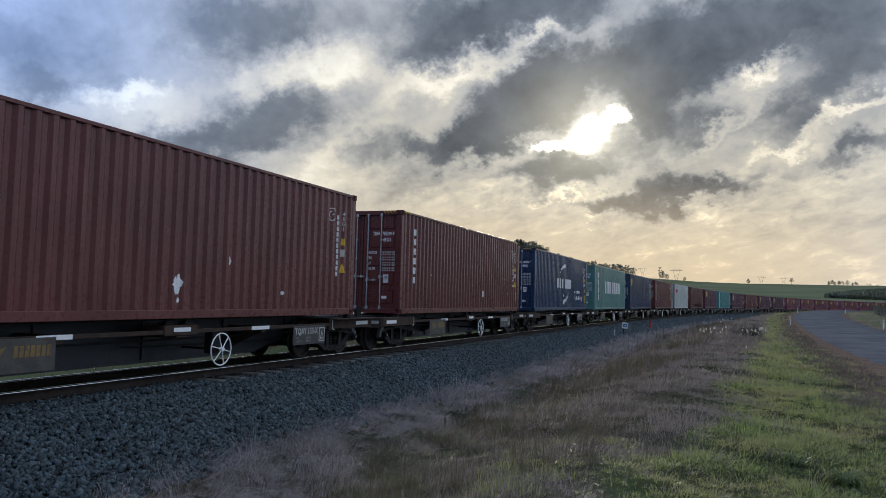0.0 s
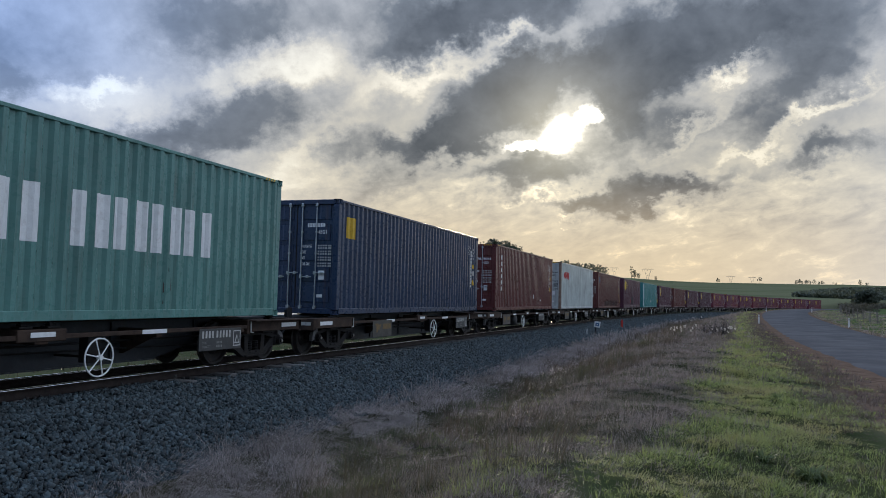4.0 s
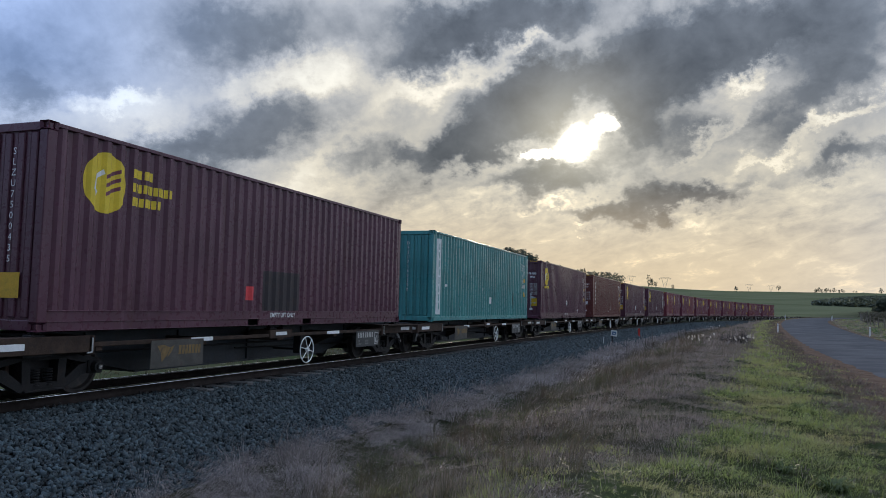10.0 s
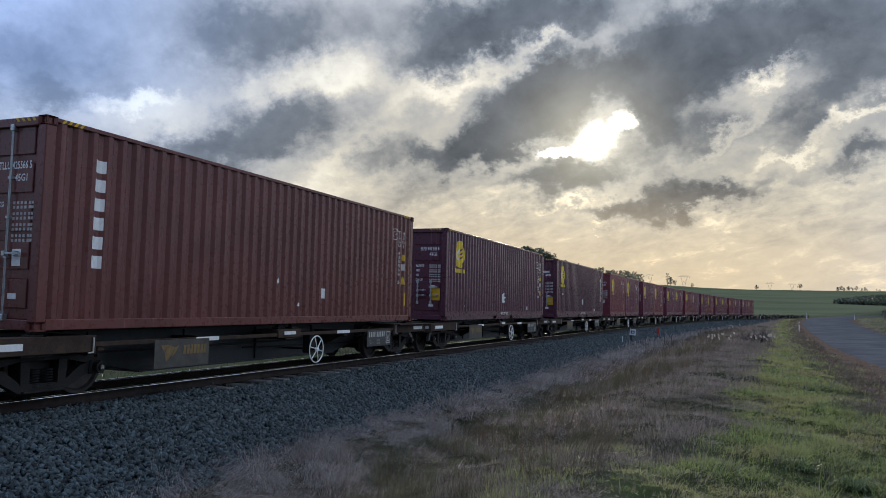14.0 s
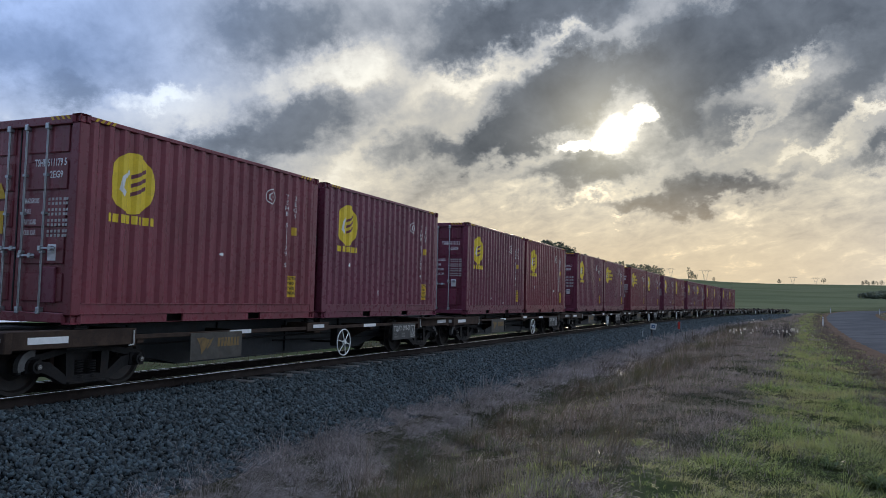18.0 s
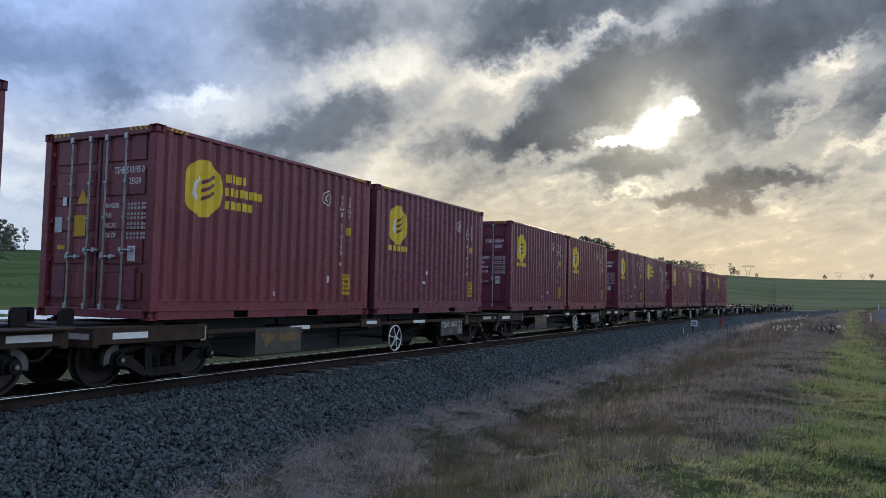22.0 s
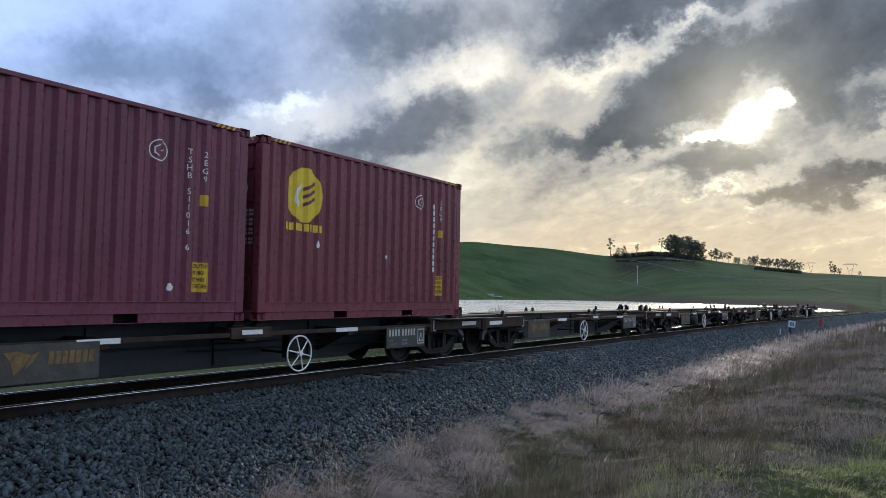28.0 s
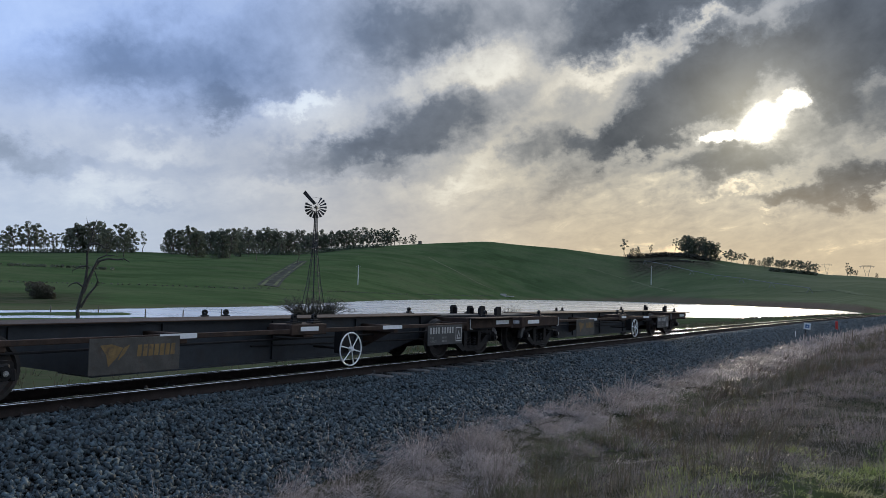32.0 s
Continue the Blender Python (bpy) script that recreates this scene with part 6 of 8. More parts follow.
def at_polar(az, r):
    return r * math.sin(radians(az)), r * math.cos(radians(az))


def upon(az, el):
    """Where the ground meets a line of sight from the eye: x, y, z."""
    r = np.geomspace(70, 700, 900)
    x, y = r * math.sin(radians(az)), r * math.cos(radians(az))
    z = land_height(x, y)[0]
    hit = np.nonzero(z >= EYE[2] + r * math.tan(radians(el)))[0]
    i = int(hit[0]) if len(hit) else int(np.argmax((z - EYE[2]) / r))
    return float(x[i]), float(y[i]), float(z[i])


def guide_post(x, y, label="white plastic roadside guide post with a dark reflector"):
    root = tagged(new("guide_post"), label, "post", group="roadside guide posts")
    root.location = (x, y, place_z(x, y) - 0.02)
    part("post", box(-0.055, 0.055, -0.02, 0.02, 0, 0.88, bevel=0.012), M_POST_WHITE, root)
    part("reflector", box(-0.032, 0.032, -0.026, -0.0195, 0.68, 0.80), M_BLACK, root, "dark oblong reflector")
    return root


for ps, pn in ((78.0, 13.45), (138.0, 13.35), (140.0, 20.1), (75.0, 20.6)):
    guide_post(*(float(v) for v in beside(ps, pn)[:2]))

sign = tagged(new("sign_post"), "white square sign with a blue device on a dark post", "sign")
sign.location = (-6.45, 49.6, place_z(-6.45, 49.6))
part("post", box(-0.05, 0.05, -0.035, 0.035, -0.1, 0.72, bevel=0.01), M_BLACK, sign)
panel = part("panel", box(-0.19, 0.19, -0.052, -0.038, 0.62, 1.0, bevel=0.004), M_CLEAN_WHITE, sign, "white square panel")
panel.matrix_local = pose(0.02, 0, 0, 0, 6, 0)
part("device", box(-0.11, 0.11, -0.057, -0.052, 0.71, 0.91), M_SIGN_BLUE, panel, "blue square")
part("device_mark", box(-0.035, 0.055, -0.061, -0.057, 0.76, 0.84), M_CLEAN_WHITE, panel)
peg = tagged(new("marker_peg", mesh_from("marker_peg", rod(bmesh.new(), (0, 0, -0.1), (0, 0, 0.55), 0.022, 8, 0.02), M_POST_WHITE)), "short pale marker peg in the grass", "post")
peg.location = (-6.7, 47.5, place_z(-6.7, 47.5))
red_post = tagged(new("marker_post"), "short red marker post in the grass", "post")
red_post.location = (-6.2, 64.0, place_z(-6.2, 64.0))
part("post", box(-0.09, 0.09, -0.025, 0.025, -0.1, 0.78, bevel=0.02), M_POST_RED, red_post)
part("cap", box(-0.095, 0.095, -0.03, 0.03, 0.78, 0.81, bevel=0.01), M_POST_RED, red_post)


# fence on the far side of the road
def fence():
    root = tagged(new("fence"), "old post and wire fence beyond the road", "fence")
    pts = []
    for i in range(26):
        s = 84 + i * 5.0
        x, y, _ = beside(s, float(road_offset(s)) + 6.8 + 0.012 * (s - 84))
        pts.append(Vector((float(x), float(y), place_z(x, y))))
    me = mesh_from("post", rod(bmesh.new(), (0, 0, -0.2), (0.02, 0, 1.15), 0.075, 7, 0.06), M_WOOD)
    for i, p in enumerate(pts):
        ob = part("post", me, None, root)
        ob.matrix_local = Matrix.Translation(p) @ pose(0, 0, 0, (i * 37 % 9) - 4, (i * 53 % 9) - 4, i * 40)
    for h in (0.45, 0.75, 1.05):
        bm = bmesh.new()
        for a, b in zip(pts, pts[1:]):
            rod(bm, a + Vector((0, 0, h)), b + Vector((0, 0, h)), 0.007, 4)
        part("wire", bm, M_WOOD, root)


fence()


# ---- plants ----
def leaf_cloud(centres, radii, count, size, rng):
    """Many small bent leaf cards in blobs: arrays of vertices and triangles."""
    c = rng.integers(0, len(centres), count)
    d = rng.normal(size=(count, 3))
    d /= np.linalg.norm(d, axis=1, keepdims=True)
    p = np.asarray(centres)[c] + d * (np.asarray(radii)[c] * rng.uniform(0.35, 1.0, count) ** 0.6)[:, None] * np.array([1, 1, 0.72])
    u = rng.normal(size=(count, 3))
    u /= np.linalg.norm(u, axis=1, keepdims=True)
    w = np.cross(u, rng.normal(size=(count, 3)))
    w /= np.linalg.norm(w, axis=1, keepdims=True)
    s = (size * rng.uniform(0.6, 1.5, count))[:, None]
    v = np.stack([p - u * s, p + w * s * 0.55, p + u * s, p - w * s * 0.55 + np.cross(u, w) * s * 0.2], 1).reshape(-1, 3)
    i = np.arange(count)[:, None] * 4
    return v, np.concatenate([i + [[0, 1, 2]], i + [[0, 2, 3]]], 0)


def limb(bm, a, b, r0, r1, rnd, bends=3, n=6):
    """A crooked tapering branch."""
    a, b = Vector(a), Vector(b)
    prev, pr = a, r0
    for i in range(1, bends + 1):
        f = i / bends
        q = a.lerp(b, f) + (Vector((rnd.uniform(-1, 1), rnd.uniform(-1, 1), rnd.uniform(-0.5, 0.5))) * (b - a).length * 0.07 if i < bends else Vector())
        r = r0 + (r1 - r0) * f
        rod(bm, prev, q, pr, n, r)
        prev, pr = q, r
    return bm


def tree(kind, seed, height):
    """Gum trees with ragged layered crowns, dense dark shelter trees, thin young ones, or flat-crowned avenue trees."""
    rnd, rng = random.Random(seed), np.random.default_rng(seed)
    label = {"gum": "tall gum tree with an open grey-green crown", "dense": "dense dark shelter-belt tree", "thin": "slender gum tree with a sparse crown", "avenue": "flat-crowned gum tree on a bare trunk"}[kind]
    root = tagged(new("tree"), label, "tree", group="trees on the hills")
    bm = bmesh.new()
    H = height
    trunk_top = H * {"gum": 0.5, "dense": 0.5, "thin": 0.7, "avenue": 0.5}[kind]
    lean = Vector((rnd.uniform(-0.6, 0.6), rnd.uniform(-0.6, 0.6), 0))
    limb(bm, (0, 0, -0.6), lean + Vector((0, 0, trunk_top)), H * 0.020, H * 0.010, rnd, 4, 7)
    centres, radii = [], []
    spread_ = {"gum": 0.36, "dense": 0.33, "thin": 0.20, "avenue": 0.44}[kind]
    base = {"gum": 0.24, "dense": 0.05, "thin": 0.40, "avenue": 0.40}[kind]
    boughs = {"gum": 26, "dense": 34, "thin": 9, "avenue": 20}[kind]
    for i in range(boughs):
        a = 2.4 * i + rnd.uniform(-0.6, 0.6)
        z = H * (base + (0.97 - base) * (i + rnd.uniform(-0.6, 0.6)) / boughs)
        taper = math.sin(math.pi * min(1.0, 0.18 + 0.78 * (z / H - base) / (1 - base))) ** 0.7 if kind != "dense" else 1.0 - 0.75 * max(0.0, z / H - 0.35) ** 1.3
        w = spread_ * H * rnd.uniform(0.3, 1.05) * taper
        tip = lean * (z / H) + Vector((w * math.cos(a), w * math.sin(a), z))
        limb(bm, lean * 0.7 + Vector((0, 0, min(trunk_top, z * 0.75))), tip, H * 0.007, H * 0.0025, rnd, 3, 5)
        centres.append(tip)
        radii.append(H * rnd.uniform(0.045, 0.105) * {"dense": 1.3, "thin": 0.75}.get(kind, 0.95))
    part("trunk", bm, M_BARK, root)
    v, f = leaf_cloud(centres, radii, {"gum": 2500, "dense": 3600, "thin": 560, "avenue": 2300}[kind], H * 0.021, rng)
    part("crown", from_arrays("crown", v, f, M_LEAF_DARK if kind == "dense" else M_LEAF), None, root)
    return root


TREES = {}
for kind in ("gum", "dense", "thin", "avenue"):
    for j in range(3):
        TREES[kind, j] = tree(kind, 11 * j + len(kind), 10.0)
placed = set()
# azimuth, distance, height, kind
mixed = random.Random(77)


def belt(a0, a1, count, r, heights, kinds):
    """A run of trees between two bearings with uneven gaps."""
    return [(a0 + (a1 - a0) * (i + mixed.uniform(-0.4, 0.4)) / max(1, count - 1), r + mixed.uniform(-22, 22), mixed.uniform(*heights), kinds[mixed.randrange(len(kinds))]) for i in range(count)]


WOODS = belt(-64.5, -60.4, 15, 560, (9, 18.5), ("gum", "gum", "dense", "thin")) + belt(-60.4, -58.9, 5, 570, (10, 15), ("thin", "gum"))
WOODS += belt(-58.9, -55.3, 14, 555, (9, 19), ("gum", "dense", "gum")) + [(-56.6, 470, 13, "gum"), (-56.0, 465, 10, "thin"), (-55.6, 470, 11, "gum"), (-54.3, 560, 14, "thin")]
WOODS += belt(-52.7, -49.6, 11, 575, (12, 16), ("dense", "gum", "dense")) + [(-51.1, 505, 18, "gum"), (-50.8, 500, 14, "dense"), (-48.9, 470, 16, "dense"), (-48.5, 480, 17, "gum"), (-49.2, 475, 12, "dense")]
WOODS += belt(-49.4, -41.4, 34, 600, (10, 18), ("dense", "gum", "dense", "gum")) + belt(-48.2, -45.0, 4, 520, (7, 11), ("gum", "dense"))
WOODS += belt(-41.6, -36.6, 17, 625, (9, 16.5), ("gum", "dense", "gum")) + belt(-36.6, -35.3, 4, 635, (7, 10), ("gum", "thin")) + [(-43.6, 420, 11, "thin"), (-46.6, 440, 10, "thin")]
WOODS += [(-19.5, 640, 16, "thin"), (-18.9, 645, 7, "gum"), (-18.5, 642, 8, "gum"), (-17.6, 642, 9, "thin"), (-15.9, 640, 13, "thin"), (-15.5, 640, 11, "gum")] + belt(-15.3, -13.2, 13, 632, (12, 16.5), ("dense", "gum", "dense"))
WOODS += belt(-12.5, -11.2, 4, 640, (7, 11), ("gum", "avenue")) + belt(-10.9, -10.3, 3, 640, (4, 6), ("dense", "gum"))
WOODS += belt(-9.95, -6.75, 17, 612, (6.8, 8.8), ("avenue", "gum")) + [(-4.9, 640, 11, "thin"), (-4.7, 640, 7, "gum"), (-4.4, 640, 5, "gum"), (-3.2, 650, 4, "gum")]
WOODS += [(1.05, 645, 4, "gum"), (3.8, 640, 5, "avenue")] + belt(6.0, 7.6, 9, 640, (2.2, 4.2), ("avenue", "gum", "dense")) + belt(7.8, 9.0, 4, 640, (2.0, 4.6), ("gum", "thin")) + [(9.9, 640, 4.8, "gum"), (10.3, 642, 3.0, "gum"), (12.2, 640, 3.6, "gum"), (12.8, 640, 3.0, "avenue")]
for i, (az, r, h, kind) in enumerate(WOODS):
    x, y = at_polar(az, r)
    m = Matrix.Translation((x, y, place_z(x, y) - 0.1)) @ pose(0, 0, 0, 0, 0, i * 67) 
    proto = TREES[kind, i % 3]
    if (kind, i % 3) in placed:
        ob = copy_thing(proto, m)
    else:
        ob = proto
        placed.add((kind, i % 3))
        ob.matrix_basis = m
    h = h * (1.12 if az < -30 else 1.0)
    ob.scale = (h / 10 * (1 + 0.12 * math.sin(i * 2.3)), h / 10 * (1 + 0.12 * math.sin(i * 2.3)), h / 10)
for key, ob in TREES.items():
    if key not in placed:
        for o in (*ob.children_recursive, ob):
            bpy.data.objects.remove(o)


def bush(name, label, x, y, w, h, count, material, seed, leaf=0.05, twigs=40):
    rnd, rng = random.Random(seed), np.random.default_rng(seed)
    root = tagged(new(name), label, "bush")
    root.location = (x, y, place_z(x, y))
    bm = bmesh.new()
    for i in range(twigs):
        a, l = rnd.uniform(0, 2 * math.pi), rnd.uniform(0.4, 1.0)
        limb(bm, (0.15 * w * math.cos(a), 0.15 * w * math.sin(a), -0.1), (w / 2 * l * math.cos(a), w / 2 * l * math.sin(a), h * rnd.uniform(0.5, 1.0) * (1.2 - 0.5 * l)), 0.012 * h + 0.006, 0.004, rnd, 3, 4)
    part("stem", bm, M_DEADWOOD, root)
    if count:
        cs = [(w * 0.38 * rnd.uniform(-1, 1), w * 0.38 * rnd.uniform(-1, 1), h * rnd.uniform(0.05, 0.70)) for _ in range(30)]
        v, f = leaf_cloud(cs, [h * 0.25] * 30, count, leaf, rng)
        part("foliage", from_arrays("foliage", v, f, material), None, root)
    return root


bx, by = at_polar(-42.3, 92.0)
bush("bare_bush", "bare twiggy bush round the windmill's foot", bx, by, 10.0, 3.0, 1500, M_HEDGE, 3, 0.08, 260)
bx, by = at_polar(-27.8, 105.0)
bush("bare_bush", "small leafless bush by the lake", bx, by, 3.6, 2.0, 120, M_HEDGE, 4, 0.05, 50)
bx, by, _ = upon(-60.6, -1.05)
bush("round_bush", "round dark scrub bush in the paddock", bx, by, 4.4, 3.0, 7500, M_HEDGE, 5, 0.10, 30)
bx, by = at_polar(1.2, 49.5)
bush("verge_bush", "low brown bush in the verge", bx, by, 1.5, 1.1, 600, M_BROWN, 6, 0.05, 60)
bx, by = at_polar(0.4, 51.0)
bush("verge_bush", "low brown bush in the verge", bx, by, 1.1, 0.75, 400, M_BROWN, 7, 0.05, 50)
for i in range(14):
    s_ = 118 + 9 * i
    bx, by, _ = beside(s_, float(road_offset(s_)) + 8.5 + 1.5 * (i % 3))
    bush("roadside_scrub", "rough scrub along the fence", float(bx), float(by), 3.5, 1.1 + 0.25 * (i % 4), 700, M_HEDGE, 40 + i, 0.09, 16)


def hedge(name, label, line, height, per_m, seed, leaf=0.28, gaps=0.0, material=M_LEAF_DARK):
    """A low uneven strip of scrub along bearings (azimuth, elevation of its foot)."""
    rng = np.random.default_rng(seed)
    pts = [Vector(upon(a, e)) for a, e in line]
    cs = []
    for a, b in zip(pts, pts[1:]):
        for f in np.arange(0, 1, 1.2 / max(1.3, (b - a).length)):
            q = a.lerp(b, float(f)) + Vector((rng.normal() * 0.5, rng.normal() * 0.5, 0))
            if math.sin(q.x * 0.11 + seed) + math.sin(q.y * 0.17 + 2 * seed) > -2 + 2 * gaps:
                cs.append((q.x, q.y, place_z(q.x, q.y) + height * 0.35))
    v, f = leaf_cloud(cs, [height * 0.6] * len(cs), int(len(cs) * per_m), leaf, rng)
    return tagged(new(name, from_arrays(name, v, f, material)), label, "hedge", kind="stuff")


hedge("shore_scrub", "thin dark line of scrub across the paddocks", [(-63, -0.02), (-58, -0.02), (-53, -0.06), (-48, -0.12), (-43, -0.18), (-38, -0.22), (-34, -0.22), (-29, -0.2)], 0.45, 16, 1, 0.16, 0.12)
hedge("upper_hedge", "dark hedge across the upper paddock", [(-63, 1.02), (-60, 1.02), (-56.2, 0.95)], 1.6, 26, 2, 0.35)
hedge("avenue_hedge", "dark hedge under the row of trees", [(-9.6, 1.98), (-8.4, 1.88), (-7.6, 1.8), (-6.7, 1.72)], 3.4, 60, 3, 0.45)
hedge("knoll_scrub", "dark scrub covering the knoll", [(-19.2, 2.75), (-17.8, 2.86), (-16.5, 2.95), (-15.2, 2.9), (-13.6, 2.6)], 4.6, 60, 4, 0.5, 0.0, M_HEDGE)
hedge("knoll_scrub", "dark scrub covering the knoll", [(-19.0, 2.5), (-17.5, 2.55), (-16.0, 2.6), (-14.6, 2.5), (-13.3, 2.3)], 1.6, 22, 14, 0.45, 0.3, M_HEDGE)
hedge("wood_edge", "dark undergrowth below the trees on the ridge", [(-64, 1.84), (-60.2, 1.95), (-58.8, 2.02), (-55.4, 2.08)], 4.0, 30, 15, 0.5, 0.25)
hedge("wood_edge", "dark undergrowth below the trees on the ridge", [(-52.6, 2.2), (-49.5, 2.3), (-45, 2.42), (-41.5, 2.75), (-37.2, 3.25)], 4.0, 30, 16, 0.5, 0.2)
hedge("bank_scrub", "low dark scrub along the lake's near bank", [(-11.5, -1.42), (-9.5, -1.25), (-7.0, -1.08), (-5.2, -0.92), (-3.6, -0.86)], 0.6, 26, 5, 0.12, 0.0, M_HEDGE)


for i in range(5):
    hedge("hill_scrub", "dark scrub covering the slope beyond the road", [(5.9 + 0.25 * i, 0.62 + 0.05 * i), (7.7, 0.58 + 0.08 * i), (9.5, 0.55 + 0.13 * i), (11.5, 0.50 + 0.15 * i), (14.0, 0.50 + 0.15 * i)], 3.0, 40, 30 + i, 0.6)
bx, by, _ = upon(10.3, 0.22)
far = math.hypot(bx, by)
bush("round_tree", "broad dark round-headed tree beyond the road", bx, by, 0.030 * far, 0.0215 * far, 9000, M_LEAF_DARK, 60, 0.0016 * far, 40)


def shore_post(az, el, h):
    x, y, z = upon(az, el)
    ob = tagged(new("fence_post", mesh_from("fence_post", rod(bmesh.new(), (0, 0, -0.2), (0.03, 0, h), 0.07, 6, 0.055), M_WOOD)), "weathered wooden fence post on the lake shore", "post", group="old posts on the shore")
    ob.location = (x, y, z)


for az, el, h in ((-48.9, -2.3, 0.95), (-51.5, -2.25, 0.8), (-54.0, -2.25, 0.85), (-59.9, -1.95, 0.7), (-57.0, -1.98, 0.7), (-33.6, -0.58, 1.3)):
    shore_post(az, el, h)


def trough():
    x, y, z = upon(-28.1, -0.22)
    root = tagged(new("concrete_ramp"), "pale concrete ramp at the water's edge", "ramp")
    root.matrix_basis = pose(x, y, z, 0, 0, 28)
    part("slab", box(-5.0, 5.0, -1.5, 1.5, -0.2, 0.35, bevel=0.08), M_CONCRETE, root)
    part("block", box(-3.0, 0.5, -0.8, 1.2, 0.35, 1.5, bevel=0.15), M_CONCRETE, root)


trough()


def hill_tank():
    x, y = at_polar(-34.6, 628.0)
    z = place_z(x, y)
    root = tagged(new("water_tank"), "small dark water tank on the hilltop", "tank")
    root.location = (x, y, z)
    part("shell", rod(bmesh.new(), (0, 0, -0.4), (0, 0, 2.3), 1.5, 14), M_WOOD, root)
    part("lid", rod(bmesh.new(), (0, 0, 2.3), (0, 0, 2.65), 1.58, 14, 0.5), M_WOOD, root)


hill_tank()


def worn_path(label, line, width, material):
    """A narrow strip laid on the ground along bearings."""
    pts = []
    for (a0, e0), (a1, e1) in zip(line, line[1:]):
        pts += [upon(a0 + (a1 - a0) * f, e0 + (e1 - e0) * f) for f in np.linspace(0, 1, 9)[:-1]]
    rows = []
    for i, p in enumerate(pts):
        q, o = Vector(pts[min(i + 1, len(pts) - 1)]), Vector(pts[max(i - 1, 0)])
        d = q - o
        side = Vector((-d.y, d.x, 0)).normalized() * width / 2
        for sgn in (-1, -0.33, 0.33, 1):
            u = Vector(p) + side * sgn
            rows.append((u.x, u.y, place_z(u.x, u.y) + 0.14))
    i = np.arange(len(pts) - 1)[:, None] * 4
    faces = np.concatenate([i + k + [[0, 1, 5, 4]] for k in range(3)], 0)
    return tagged(new("path", from_arrays("path", np.array(rows), faces, material)), label, "path", kind="structure")


worn_path("faint worn stock path down the hillside", [(-33.9, 2.55), (-31.9, 1.6), (-30.2, 0.75), (-28.6, 0.1)], 1.2, M_WORN)
worn_path("faint worn stock path down the hillside", [(-22.0, 2.0), (-19.6, 1.3), (-17.6, 0.75), (-15.6, 0.35)], 1.2, M_WORN)
worn_path("faint worn stock path down the hillside", [(-8.2, 0.55), (-5.5, 0.75), (-3.2, 0.35)], 3.0, M_WORN)
worn_path("faint worn stock path down the hillside", [(-15.6, 2.72), (-13.6, 2.58), (-12.2, 2.2)], 3.0, M_WORN)


def dead_tree():
    root = tagged(new("dead_tree"), "bare dead tree with crooked branches", "tree")
    x, y = at_polar(-58.1, 62.0)
    z = place_z(x, y)
    root.location = (x, y, z)
    right = Vector((math.cos(radians(58.1)), math.sin(radians(58.1)), 0))
    rnd = random.Random(12)
    foot = -0.72 - z

    def p(a, h, d=0.0):
        return right * a + Vector((0, 0, h + foot)) + Vector((-right.y, right.x, 0)) * d

    def bough(bm, line, r0, r1, drift, thick=1.5):
        for i, (a, b) in enumerate(zip(line, line[1:])):
            n = len(line) - 1
            rod(bm, p(*a, drift * i / n), p(*b, drift * (i + 1) / n), thick * (r0 + (r1 - r0) * i / n), 7, thick * (r0 + (r1 - r0) * (i + 1) / n))
        return bm

    part("trunk", bough(bmesh.new(), ((-0.05, -foot - 0.3), (-0.2, 0.2), (0.0, 1.3), (0.22, 2.2), (0.3, 3.2), (0.26, 4.3), (0.36, 5.0), (0.5, 5.5), (0.62, 6.4), (0.8, 6.9)), 0.15, 0.02, 0.2, 1.0), M_DEADWOOD, root)
    upper = ((((0.36, 5.0), (0.75, 5.15), (1.0, 5.1), (1.35, 4.85), (1.7, 4.8)), 0.07, 0.4), (((0.3, 4.5), (0.15, 4.6), (0.0, 4.5)), 0.05, -0.2),
                           (((0.25, 3.45), (-0.1, 3.4), (-0.35, 3.25), (-0.7, 3.05)), 0.05, -0.4), (((0.1, 1.9), (-0.3, 2.2), (-0.6, 2.15), (-0.9, 1.9)), 0.05, 0.3))
    lower = ((((0.1, 1.4), (0.45, 2.5), (0.75, 3.3), (1.1, 3.85), (1.7, 4.05), (2.35, 4.0), (2.8, 4.1), (3.2, 3.85)), 0.085, 0.5), (((0.7, 3.2), (1.0, 4.0), (1.5, 4.25), (2.1, 4.3)), 0.05, -0.3),
                           (((0.0, 0.4), (0.45, 1.3), (0.95, 2.0), (1.05, 2.4), (0.8, 3.1)), 0.07, -0.5), (((1.0, 2.3), (1.3, 2.2)), 0.03, 0.1), (((0.62, 6.0), (0.2, 6.5), (0.1, 7.0)), 0.03, 0.2), (((0.55, 5.7), (1.0, 6.1), (1.2, 6.7)), 0.03, -0.2))
    for line, r, drift in upper + lower:
        bm = bough(bmesh.new(), line, r, r * 0.25, drift)
        for k in range(4):
            f = rnd.uniform(0.3, 0.98) * (len(line) - 1)
            i = min(int(f), len(line) - 2)
            q = p(*line[i], drift * i / (len(line) - 1)).lerp(p(*line[i + 1], drift * (i + 1) / (len(line) - 1)), f - i)
            limb(bm, q, q + right * rnd.uniform(-0.3, 0.45) + Vector((0, 0, rnd.uniform(-0.25, 0.4))), r * 0.3, 0.006, rnd, 3, 4)
        part("branch", bm, M_DEADWOOD, root)


dead_tree()


